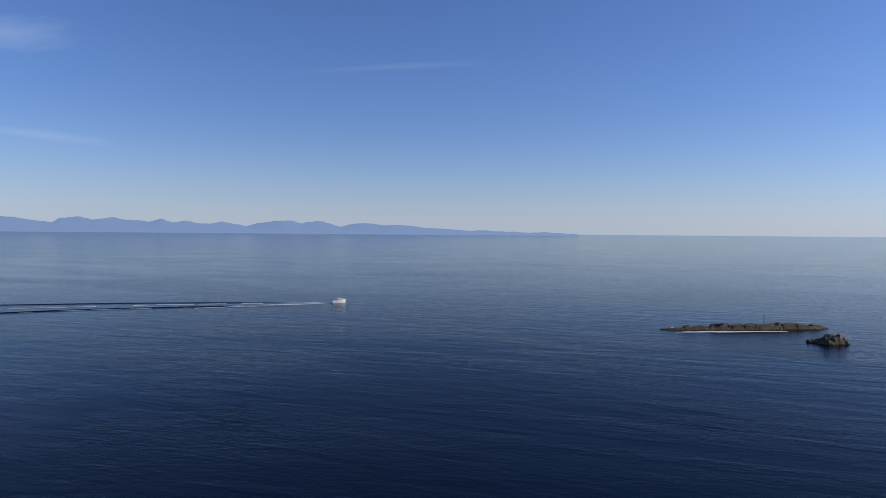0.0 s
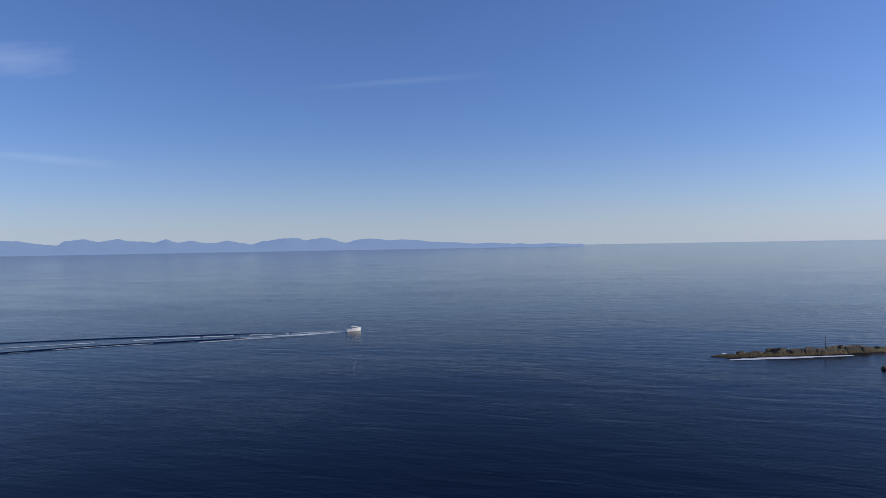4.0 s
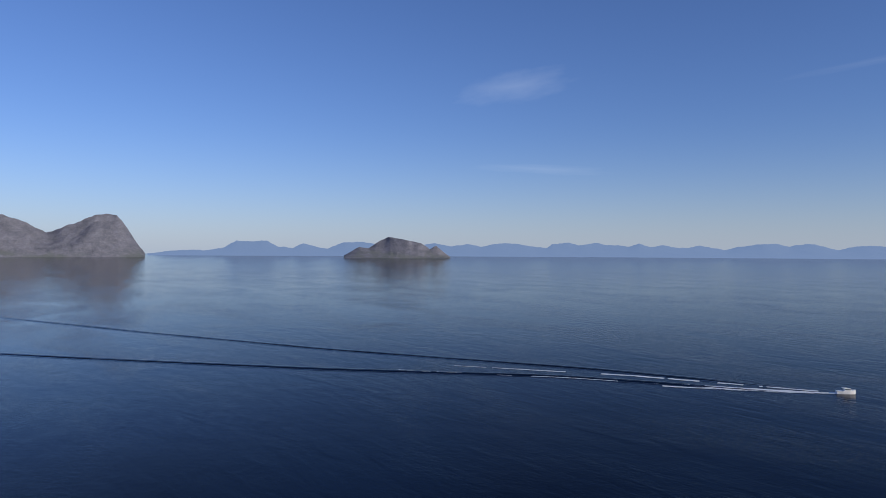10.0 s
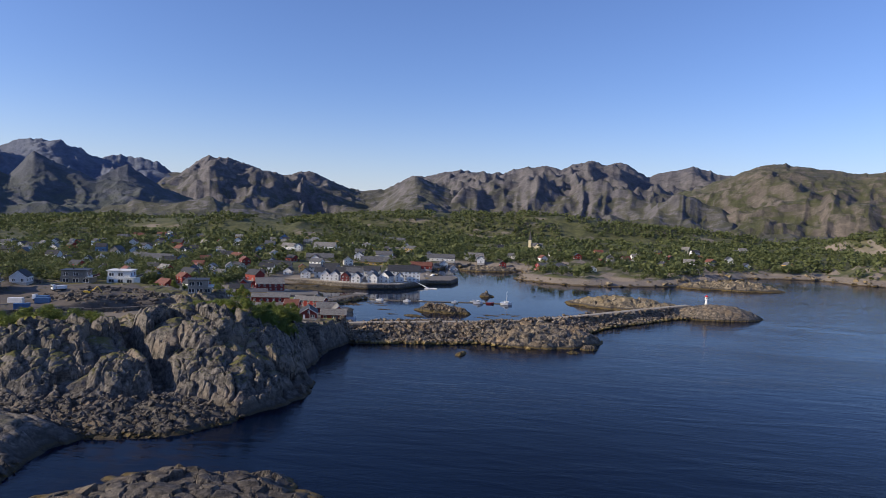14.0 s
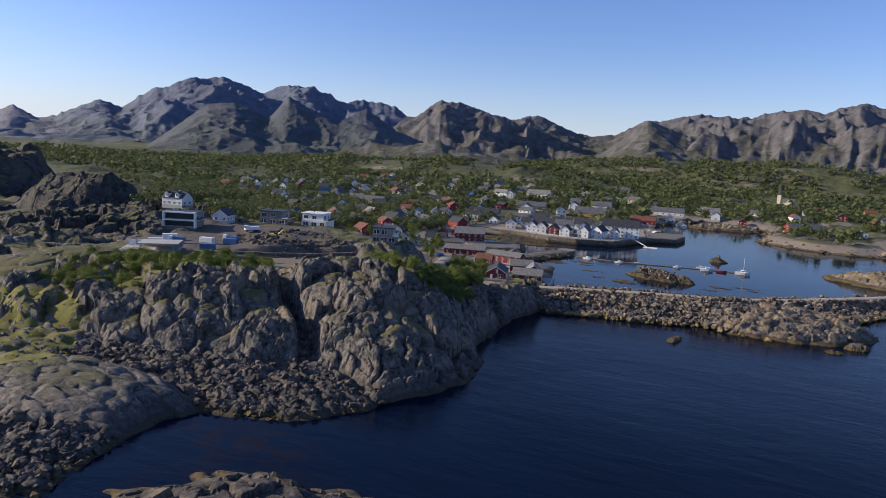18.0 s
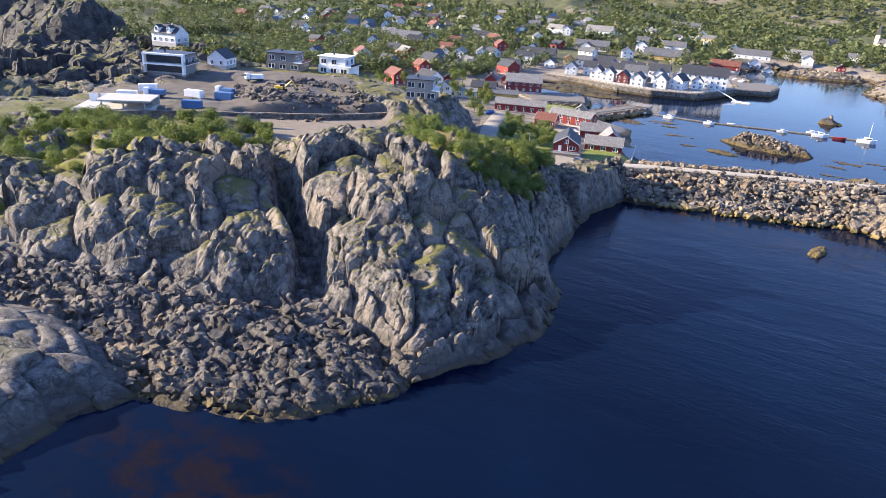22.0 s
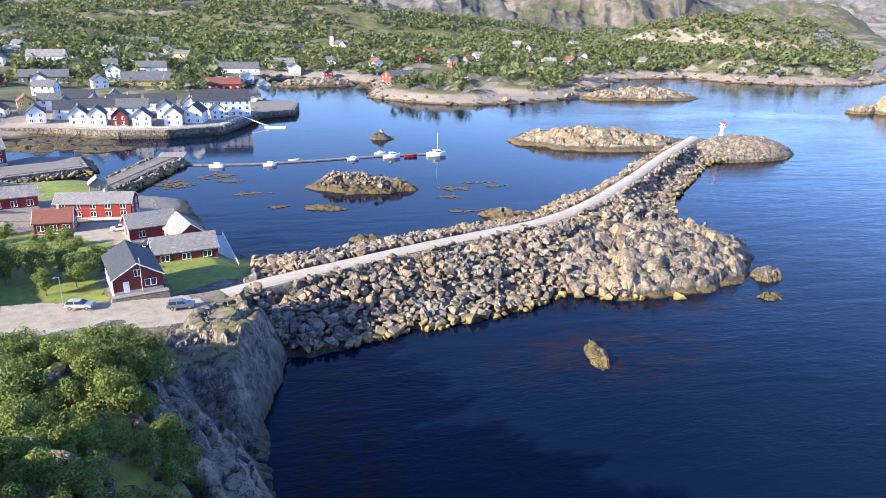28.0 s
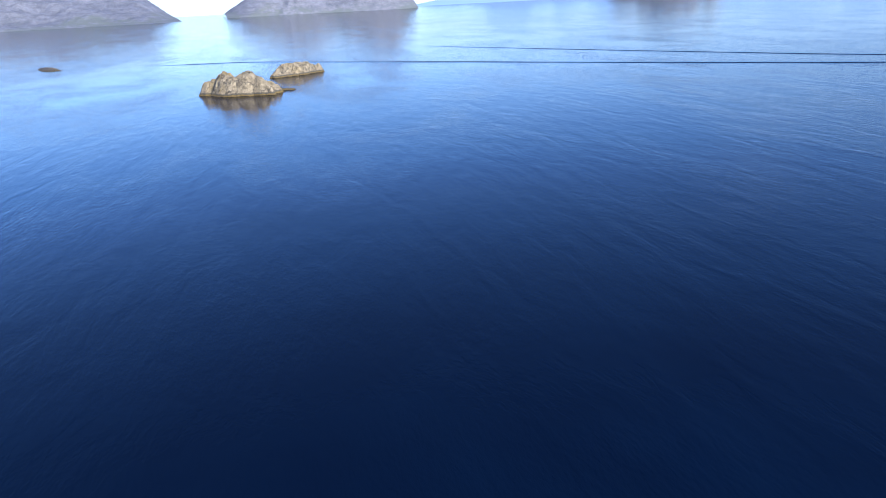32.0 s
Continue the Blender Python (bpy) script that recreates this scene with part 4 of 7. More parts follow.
mountain_range("mountain_range_north", "grey-green mountains with rocky summits and spires",
               [(158, 1.8), (163, 2.8), (165.3, 3.5), (168.4, 4.3), (171.8, 3.5), (173.5, 4.5), (175.2, 4.4), (176.2, 4.8), (178.7, 3.9), (180.3, 4.2), (184.5, 3.4), (187, 3.7), (189, 3.2),
                (191, 3.0), (193.4, 1.7), (195.7, 1.6), (198, 2.4), (199.6, 3.0), (201.9, 2.7), (206.6, 3.9), (207.5, 3.9), (209.5, 2.6), (213, 1.5), (216, 0.2)], 1700, 4300, MOUNT, 2, foot_z=1)
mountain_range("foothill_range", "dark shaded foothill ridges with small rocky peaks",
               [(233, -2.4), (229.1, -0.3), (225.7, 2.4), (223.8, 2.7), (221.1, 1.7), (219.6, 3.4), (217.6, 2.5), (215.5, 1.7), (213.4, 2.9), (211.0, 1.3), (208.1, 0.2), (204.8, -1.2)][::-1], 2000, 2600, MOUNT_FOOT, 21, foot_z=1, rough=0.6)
mountain_range("spur", "green and grey mountain spur in half shade",
               [(195.5, -0.8), (190.8, 3.1), (188.2, 2.1), (186.4, 1.3), (184.3, 0.4), (181.5, -0.8)][::-1], 1700, 2900, MOUNT, 22, foot_z=1, rough=0.6)
mountain_range("table_mountain", "green flat-topped mountain with a steep end",
               [(148.5, 0.4), (150.2, 1.0), (151.8, 2.2), (153.0, 4.0), (153.6, 4.3), (155, 4.0), (157, 3.8), (160, 4.25), (162.6, 4.65), (164, 4.2), (167, 3.0), (171, 1.6), (175, 0.4)],
               1450, 3000, MOUNT_GREEN, 12, rough=0.7, foot_z=1)
mountain_range("mountain_range_east", "grey mountains with blunt peaks over the strait",
               [(121, -0.6), (123.5, 0.0), (126, 0.5), (127, 1.2), (128.1, 2.2), (129.5, 2.5), (130.1, 2.9), (130.5, 3.6), (130.9, 3.95), (131.4, 3.9), (131.9, 3.3), (133.4, 2.8), (135.9, 3.1), (137.9, 3.2), (138.9, 3.7), (139.4, 4.0), (140.0, 3.8), (142.6, 2.6),
                (145.7, 2.5), (147.8, 1.9), (151, 2.2), (154, 2.0), (158, 1.5)], 3350, 4200, MOUNT, 4, foot_z=1, rough=0.8)
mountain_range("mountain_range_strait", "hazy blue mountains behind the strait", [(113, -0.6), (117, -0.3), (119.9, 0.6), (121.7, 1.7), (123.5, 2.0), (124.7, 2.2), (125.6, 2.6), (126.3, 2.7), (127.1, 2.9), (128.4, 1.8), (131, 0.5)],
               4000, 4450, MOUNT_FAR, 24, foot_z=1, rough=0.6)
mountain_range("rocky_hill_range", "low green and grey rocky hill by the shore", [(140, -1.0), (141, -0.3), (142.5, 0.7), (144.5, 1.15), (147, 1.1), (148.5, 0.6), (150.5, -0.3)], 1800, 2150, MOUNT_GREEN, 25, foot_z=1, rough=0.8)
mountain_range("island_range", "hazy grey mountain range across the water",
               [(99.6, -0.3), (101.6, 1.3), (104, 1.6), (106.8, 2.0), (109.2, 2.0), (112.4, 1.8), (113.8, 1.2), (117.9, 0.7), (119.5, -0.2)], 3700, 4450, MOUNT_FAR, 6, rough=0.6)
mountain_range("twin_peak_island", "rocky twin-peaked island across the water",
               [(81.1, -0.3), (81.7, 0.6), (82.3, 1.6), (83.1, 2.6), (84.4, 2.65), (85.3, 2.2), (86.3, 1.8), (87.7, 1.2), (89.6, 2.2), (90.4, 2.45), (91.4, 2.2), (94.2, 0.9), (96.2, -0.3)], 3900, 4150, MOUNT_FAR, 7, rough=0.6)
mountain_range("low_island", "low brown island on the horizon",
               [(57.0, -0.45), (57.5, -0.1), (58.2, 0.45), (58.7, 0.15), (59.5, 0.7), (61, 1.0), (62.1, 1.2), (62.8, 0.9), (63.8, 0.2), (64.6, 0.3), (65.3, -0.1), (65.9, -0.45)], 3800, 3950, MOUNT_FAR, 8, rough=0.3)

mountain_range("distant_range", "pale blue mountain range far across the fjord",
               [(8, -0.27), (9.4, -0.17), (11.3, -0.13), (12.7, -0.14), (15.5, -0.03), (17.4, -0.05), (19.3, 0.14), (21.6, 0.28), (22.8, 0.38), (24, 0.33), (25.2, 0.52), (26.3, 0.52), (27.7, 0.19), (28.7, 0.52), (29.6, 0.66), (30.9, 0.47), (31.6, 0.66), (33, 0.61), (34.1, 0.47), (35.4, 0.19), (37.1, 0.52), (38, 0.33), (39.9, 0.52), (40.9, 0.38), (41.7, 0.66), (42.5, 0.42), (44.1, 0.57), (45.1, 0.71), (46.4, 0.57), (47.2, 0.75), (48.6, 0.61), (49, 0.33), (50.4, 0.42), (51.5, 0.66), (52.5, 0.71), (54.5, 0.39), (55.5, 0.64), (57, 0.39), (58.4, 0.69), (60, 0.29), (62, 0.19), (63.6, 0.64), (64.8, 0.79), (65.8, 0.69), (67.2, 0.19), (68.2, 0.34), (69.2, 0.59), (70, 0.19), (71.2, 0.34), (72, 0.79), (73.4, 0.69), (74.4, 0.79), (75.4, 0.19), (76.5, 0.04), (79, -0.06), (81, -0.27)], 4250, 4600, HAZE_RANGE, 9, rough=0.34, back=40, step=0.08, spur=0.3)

# ---- builders ----
def mesh_of(name, bm, *materials):
    me = bpy.data.meshes.new(name)
    bm.to_mesh(me)
    bm.free()
    for m in materials:
        me.materials.append(m)
    return me


def part(name, bm, material, parent, label="", at=None):
    """One mesh object under a thing or a part; bm may be a finished mesh."""
    me = bm if isinstance(bm, bpy.types.Mesh) else mesh_of(name, bm, material)
    ob = new(name, me)
    ob.parent = parent
    if at is not None:
        ob.matrix_basis = at
    if label:
        ob["label"] = label
    return ob


def thing(name, label, category, at, group="", kind=""):
    ob = new(name)
    ob.empty_display_size = 0.3
    ob.matrix_basis = at
    return tagged(ob, label, category, group, kind)


def add_box(bm, x0, x1, y0, y1, z0, z1, m=0, bevel=0.0):
    vs = [bm.verts.new((x, y, z)) for z in (z0, z1) for y in (y0, y1) for x in (x0, x1)]
    fs = []
    for a in ((0, 2, 3, 1), (4, 5, 7, 6), (0, 1, 5, 4), (2, 6, 7, 3), (0, 4, 6, 2), (1, 3, 7, 5)):
        fc = bm.faces.new([vs[i] for i in a])
        fc.material_index = m
        fs.append(fc)
    if bevel:
        es = list({e for fc in fs for e in fc.edges})
        bmesh.ops.bevel(bm, geom=es, offset=bevel, segments=1, affect="EDGES")
    return vs


def box(x0, x1, y0, y1, z0, z1, bevel=0.0):
    bm = bmesh.new()
    add_box(bm, x0, x1, y0, y1, z0, z1, 0, bevel)
    return bm


def tube(bm, a, b, r, r2=None, n=8, cap=True):
    a, b = Vector(a), Vector(b)
    r2 = r if r2 is None else r2
    d = (b - a).normalized()
    u = d.orthogonal().normalized()
    v = d.cross(u)
    ra = [bm.verts.new(a + (u * math.cos(2 * math.pi * i / n) + v * math.sin(2 * math.pi * i / n)) * r) for i in range(n)]
    rb = [bm.verts.new(b + (u * math.cos(2 * math.pi * i / n) + v * math.sin(2 * math.pi * i / n)) * r2) for i in range(n)]
    for i in range(n):
        bm.faces.new((ra[i], ra[(i + 1) % n], rb[(i + 1) % n], rb[i]))
    if cap:
        bm.faces.new(ra[::-1])
        bm.faces.new(rb)
    return bm


def pole(a, b, r, r2=None, n=8):
    return tube(bmesh.new(), a, b, r, r2, n)


def prism(outline, z0, z1, bevel=0.0):
    """An upright slab over a closed outline."""
    bm = bmesh.new()
    lo = [bm.verts.new((x, y, z0)) for x, y in outline]
    hi = [bm.verts.new((x, y, z1)) for x, y in outline]
    n = len(outline)
    bm.faces.new(lo[::-1])
    top = bm.faces.new(hi)
    for i in range(n):
        bm.faces.new((lo[i], lo[(i + 1) % n], hi[(i + 1) % n], hi[i]))
    if bevel:
        bmesh.ops.bevel(bm, geom=list(top.edges), offset=bevel, segments=1, affect="EDGES")
    bmesh.ops.recalc_face_normals(bm, faces=bm.faces)
    return bm


def window_mesh(w, h, bars=1, frame=0.2):
    """A white casement standing a little proud of its wall, facing -Y: slot 0 frame, slot 1 glass."""
    bm = bmesh.new()
    n = bars + 1
    xs = [-w / 2 - frame + (w + 2 * frame) * i / n for i in range(n + 1)]
    fr = [[bm.verts.new((x, -0.08, z)) for z in (-frame, h + frame)] for x in xs]
    bk = [[bm.verts.new((x, 0.02, z)) for z in (-frame, h + frame)] for x in xs]
    front = [bm.faces.new((fr[i][0], fr[i + 1][0], fr[i + 1][1], fr[i][1])) for i in range(n)]
    for i in range(n):
        bm.faces.new((fr[i][0], bk[i][0], bk[i + 1][0], fr[i + 1][0]))
        bm.faces.new((fr[i][1], fr[i + 1][1], bk[i + 1][1], bk[i][1]))
    bm.faces.new((fr[0][0], fr[0][1], bk[0][1], bk[0][0]))
    bm.faces.new((fr[n][0], bk[n][0], bk[n][1], fr[n][1]))
    bm.normal_update()
    bmesh.ops.inset_individual(bm, faces=front, thickness=frame * 0.62, depth=-0.05)
    for fc in front:
        fc.material_index = 1
    bmesh.ops.recalc_face_normals(bm, faces=bm.faces)
    return mesh_of("window", bm, TRIM, GLASS)


WIN = {}


def window_for(w, h, bars=1):
    key = (round(w, 2), round(h, 2), bars)
    if key not in WIN:
        WIN[key] = window_mesh(w, h, bars)
    return WIN[key]


def gable_walls(w, l, eave, rise, below=1.5):
    bm = bmesh.new()
    f = [(-w / 2, -below), (w / 2, -below), (w / 2, eave), (0, eave + rise), (-w / 2, eave)]
    a = [bm.verts.new((x, -l / 2, z)) for x, z in f]
    b = [bm.verts.new((x, l / 2, z)) for x, z in f]
    bm.faces.new(a)
    bm.faces.new(b[::-1])
    for i in range(5):
        bm.faces.new((a[i], b[i], b[(i + 1) % 5], a[(i + 1) % 5]))
    bmesh.ops.recalc_face_normals(bm, faces=bm.faces)
    return bm


def gable_roof(w, l, eave, rise, over=0.4, thick=0.22):
    """Two slabs that meet at the ridge, with courses laid along the slope."""
    bm = bmesh.new()
    uv = bm.loops.layers.uv.new("UVMap")
    k = rise / (w / 2)
    for s in (-1, 1):
        xe, ze = s * (w / 2 + over), eave - over * k
        pts = [(0, eave + rise), (xe, ze)]
        lo = [[bm.verts.new((x, y, z + 0.02)) for x, z in pts] for y in (-l / 2 - over, l / 2 + over)]
        hi = [[bm.verts.new((x, y, z + thick)) for x, z in pts] for y in (-l / 2 - over, l / 2 + over)]
        slope = math.hypot(xe, rise + over * k)
        quads = [((hi[0][0], 0, slope), (hi[0][1], 0, 0), (hi[1][1], l, 0), (hi[1][0], l, slope)),
                 ((lo[0][0], 0, 0), (lo[1][0], l, 0), (lo[1][1], l, 0.1), (lo[0][1], 0, 0.1)),
                 ((hi[0][1], 0, 0), (lo[0][1], 0, 0.1), (lo[1][1], l, 0.1), (hi[1][1], l, 0)),
                 ((hi[0][0], 0, 0), (lo[0][0], 0, 0.1), (lo[0][1], 1, 0.1), (hi[0][1], 1, 0)),
                 ((hi[1][0], 0, 0), (hi[1][1], 1, 0), (lo[1][1], 1, 0.1), (lo[1][0], 0, 0.1))]
        for q in quads:
            fc = bm.faces.new([v for v, _, _ in q])
            for lp, (_, u, t) in zip(fc.loops, q):
                lp[uv].uv = (u, t)
    bmesh.ops.recalc_face_normals(bm, faces=bm.faces)
    return bm


def house(x, y, turn, w, l, eave, rise, wall, roof, label, category="house", group="", storeys=1, cols=3, gable_cols=2, chimney=True, door=True,
          ground=None, win=(0.9, 1.1), plinth=True, near=False, name="house"):
    """A gabled wooden house; its gable looks along -Y, turned by turn degrees."""
    z = site_height(x, y) if ground is None else ground
    t = thing(name, label, category, pose(x, y, z, 0, 0, turn), group)
    part("wall", gable_walls(w, l, eave, rise), wall, t)
    part("roof", gable_roof(w, l, eave, rise), roof, t)
    if plinth:
        part("foundation", box(-w / 2 - 0.06, w / 2 + 0.06, -l / 2 - 0.06, l / 2 + 0.06, -1.8, 0.35), CONCRETE, t, "grey stone foundation")
    ww, wh = win
    me = window_for(ww, wh)
    fl = eave / storeys
    for k in range(storeys):
        zz = k * fl + min(0.95, fl * 0.4)
        for i in range(cols):
            yy = -l / 2 + l * (i + 0.5) / cols
            for s, rz in ((1, 90), (-1, -90)):
                part("window", me, None, t, at=pose(s * (w / 2 + 0.02), yy, zz, 0, 0, rz))
        for i in range(gable_cols):
            xx = -w / 2 + w * (i + 0.5) / gable_cols
            for s, rz in ((-1, 0), (1, 180)):
                if door and k == 0 and i == 0 and s == -1:
                    continue
                part("window", me, None, t, at=pose(xx, s * (l / 2 + 0.02), zz, 0, 0, rz))
    if rise > 1.8:
        part("window", window_for(0.8, 0.9), None, t, at=pose(0, -l / 2 - 0.02, eave + 0.25, 0, 0, 0))
    if door:
        xx = -w / 2 + w * 0.5 / max(gable_cols, 1)
        d = part("door", box(-0.5, 0.5, -0.06, 0.02, 0.05, 2.1), TRIM, t, "white door", at=pose(xx, -l / 2 - 0.02, 0, 0, 0, 0))
        if near:
            part("handle", box(0.3, 0.42, -0.1, -0.06, 1.0, 1.06), STEEL, d)
    if near:
        for s in (-1, 1):
            part("barge_board", barge(w, eave, rise, s * (l / 2 + 0.43)), TRIM, t, "white barge board")
            for c in (-1, 1):
                part("corner_board", box(c * w / 2 - 0.09, c * w / 2 + 0.09, s * l / 2 - 0.09, s * l / 2 + 0.09, 0.3, eave), wall, t)
    if chimney:
        part("chimney", box(-0.35, 0.35, -0.3 + l * 0.12, 0.3 + l * 0.12, eave + rise * 0.6, eave + rise + 0.9), CONCRETE, t, "grey brick chimney")
    return t


def barge(w, eave, rise, y, over=0.4):
    bm = bmesh.new()
    k = rise / (w / 2)
    for s in (-1, 1):
        a = [(0, eave + rise + 0.2), (s * (w / 2 + over), eave - over * k + 0.2), (s * (w / 2 + over), eave - over * k - 0.02), (0, eave + rise - 0.02)]
        f = [bm.verts.new((px, y - 0.03, pz)) for px, pz in a]
        g = [bm.verts.new((px, y + 0.03, pz)) for px, pz in a]
        bm.faces.new(f)
        bm.faces.new(g[::-1])
        for i in range(4):
            bm.faces.new((f[i], g[i], g[(i + 1) % 4], f[(i + 1) % 4]))
    bmesh.ops.recalc_face_normals(bm, faces=bm.faces)
    return bm


def drape(name, outline, material, lift, label, category, step=1.0, kind="structure", fn=None):
    """A thin ground cover that follows the land inside an outline."""
    xs = np.arange(min(p[0] for p in outline), max(p[0] for p in outline) + step, step)
    ys = np.arange(min(p[1] for p in outline), max(p[1] for p in outline) + step, step)
    ol = [(float(a), float(b)) for a, b in outline]

    def h(x, y):
        return (ground_height(x, y) if fn is None else fn(x, y)) + lift
    ob = grid_mesh(name, xs, ys, h, material, keep=lambda cx, cy: inside(cx, cy, ol) + 1.6 * (fbm(cx / 2.2, cy / 2.2, 2, 7) - 0.5) > 0)
    return tagged(ob, label, category, kind=kind)


def ribbon(name, line, half, material, label, category, lift=0.0, thick=0.25):
    """A road or path of even width along a line of (x, y, z)."""
    pts = []
    for (ax, ay, az), (bx, by, bz) in zip(line, line[1:]):
        n = max(2, int(math.hypot(bx - ax, by - ay) / 2.0))
        pts += [(ax + (bx - ax) * i / n, ay + (by - ay) * i / n, az + (bz - az) * i / n) for i in range(n)]
    pts.append(line[-1])
    P = np.array(pts, float)
    for _ in range(4):
        P[1:-1] = (P[:-2] + 2 * P[1:-1] + P[2:]) / 4
    T = np.gradient(P, axis=0)
    N = np.stack([-T[:, 1], T[:, 0]], -1)
    N /= np.linalg.norm(N, axis=1, keepdims=True)
    verts, faces = [], []
    for i, (p, q) in enumerate(zip(P, N)):
        e = 0.25 * math.sin(i * 1.7) * half * 0.15
        for s, dz in ((-1.15, -thick), (-1, 0), (0, 0.05), (1, 0), (1.15, -thick)):
            verts.append((p[0] + q[0] * (half + e) * s, p[1] + q[1] * (half + e) * s, p[2] + lift + dz))
        if i:
            a = (i - 1) * 5
            faces += [(a + j, a + j + 1, a + j + 6, a + j + 5) for j in range(4)]
    return tagged(mesh_object(name, verts, faces, material, True), label, category, kind="structure")


# ---- rocks ----
def rock_mesh(name, seed, material, flat=0.7):
    """An angular quarried block."""
    rnd = random.Random(seed)
    bm = bmesh.new()
    for _ in range(13):
        v = Vector((rnd.uniform(-1, 1), rnd.uniform(-1, 1), rnd.uniform(-1, 1)))
        m = max(abs(c) for c in v)
        v = v / m * rnd.uniform(0.75, 1.0)
        bm.verts.new((v.x * 0.56, v.y * 0.5, v.z * 0.46 * flat / 0.7))
    r = bmesh.ops.convex_hull(bm, input=bm.verts)
    junk = list({g for g in r["geom_interior"] + r["geom_unused"] if isinstance(g, bmesh.types.BMVert)})
    bmesh.ops.delete(bm, geom=junk, context="VERTS")
    bmesh.ops.recalc_face_normals(bm, faces=bm.faces)
    return mesh_of(name, bm, material)


ROCKS = [rock_mesh("boulder", 100 + i, BOULDER, 0.6 + 0.05 * (i % 5)) for i in range(12)]
ROCKS_GREY = [rock_mesh("rock_block", 200 + i, ROCK_LOW, 0.34 + 0.06 * (i % 5)) for i in range(8)]


def joined(name, meshes, places, material, label, category):
    """Many small pieces, too many to count, in one mesh: places are (x, y, z, size, turns)."""
    data = []
    for me in meshes:
        co = np.array([v.co[:] for v in me.vertices])
        data.append((co, [tuple(p.vertices) for p in me.polygons]))
    V, F, n = [], [], 0
    for i, (x, y, z, size, rx, ry, rz) in enumerate(places):
        co, fs = data[i % len(data)]
        m = np.array(Euler((rx, ry, rz)).to_matrix())
        V.append((co * size) @ m.T + (x, y, z))
        F += [tuple(k + n for k in f) for f in fs]
        n += len(co)
    ob = mesh_object(name, np.concatenate(V).tolist(), F, material)
    return tagged(ob, label, category, kind="stuff")


# ---- trees ----
def leaf_cloud(rnd, blobs, count, size):
    """Leaf clumps spread over the skins of several blobs: arrays of quads."""
    V = np.zeros((count * 4, 3))
    for i in range(count):
        cx, cy, cz, rx, rz = blobs[i % len(blobs)]
        d = Vector((rnd.gauss(0, 1), rnd.gauss(0, 1), rnd.gauss(0, 1))).normalized()
        k = rnd.uniform(0.72, 1.08)
        c = Vector((cx + d.x * rx * k, cy + d.y * rx * k, cz + d.z * rz * k))
        nrm = (d + Vector((rnd.gauss(0, 0.5), rnd.gauss(0, 0.5), rnd.gauss(0.2, 0.5)))).normalized()
        u = nrm.orthogonal().normalized()
        u = u * math.cos(i) + nrm.cross(u) * math.sin(i)
        v = nrm.cross(u)
        s = size * rnd.uniform(0.6, 1.3)
        V[i * 4:i * 4 + 4] = [c - u * s, c - v * s * 0.7, c + u * s, c + v * s * 0.7]
    return V


def crown_mesh(name, seed, height, radius, trunk, count, size, material, blobs=7):
    rnd = random.Random(seed)
    bl = []
    for _ in range(blobs):
        a, q = rnd.uniform(0, 6.28), rnd.uniform(0.0, 0.62) * radius
        z = trunk + (height - trunk) * rnd.uniform(0.25, 0.85)
        r = radius * rnd.uniform(0.38, 0.62) * (1.1 - 0.35 * (z - trunk) / (height - trunk))
        bl.append((q * math.cos(a), q * math.sin(a), z, r, r * 0.85))
    V = leaf_cloud(rnd, bl, count, size)
    me = bpy.data.meshes.new(name)
    me.from_pydata(V.tolist(), [], [(4 * i, 4 * i + 1, 4 * i + 2, 4 * i + 3) for i in range(count)])
    me.materials.append(material)
    return me


def trunk_mesh(name, seed, height, r):
    rnd = random.Random(seed)
    bm = bmesh.new()
    tube(bm, (0, 0, -0.5), (0.1, 0.05, height * 0.5), r, r * 0.6, 7)
    tube(bm, (0.1, 0.05, height * 0.5), (0.0, 0.1, height * 0.85), r * 0.6, r * 0.15, 6)
    for i in range(5):
        a, z = i * 2.1 + rnd.random(), height * rnd.uniform(0.3, 0.65)
        tube(bm, (0.07, 0.03, z), (math.cos(a) * height * 0.26, math.sin(a) * height * 0.26, z + height * 0.2), r * 0.35, r * 0.1, 5)
    return mesh_of(name, bm, BARK)


TREES = [(crown_mesh("crown", 300 + i, 6.5 + i * 0.5, 2.5 + 0.15 * i, 1.5, 1500, 0.19, LEAF, 9 + i), trunk_mesh("trunk", 320 + i, 6.2 + i * 0.5, 0.17)) for i in range(4)]
BUSHES = [(crown_mesh("crown", 340 + i, 2.9 + 0.3 * i, 2.0 + 0.2 * i, 0.1, 1700, 0.125, LEAF, 9), trunk_mesh("stem", 360 + i, 2.2, 0.07)) for i in range(4)]


def tree(x, y, size, kind_list, i, label, category="tree", group=""):
    crown, trunk = kind_list[i % len(kind_list)]
    t = thing(category, label, category, pose(x, y, site_height(x, y) - 0.1, 0, 0, i * 67.0) @ Matrix.Scale(size, 4), group)
    part("trunk" if category == "tree" else "stem", trunk, None, t)
    part("crown", crown, None, t)
    return t

# ---- roads and yard ----
ribbon("path_causeway", [(80, -251.6, 6.6)] + CAUSEWAY[3:], 1.9, PATH, "pale gravel causeway along the breakwater", "path", 0.05)
ribbon("road", LANE[1:], 2.9, ASPHALT, "narrow pale lane to the red houses", "road", 0.05)
drape("ground_yard", [(80, -243), (88, -240), (100, -237), (123, -237), (126, -251), (112, -252.5), (96, -251), (86, -252)], GRAVEL, 0.10, "pale gravel turning place with puddles", "gravel yard", 0.4)
drape("ground_lawn", [(75, -268), (90, -258), (94, -270), (96, -279), (84, -283), (77, -286)], GRASS, 0.08, "bright green lawn beside the boathouses", "lawn", 0.4)
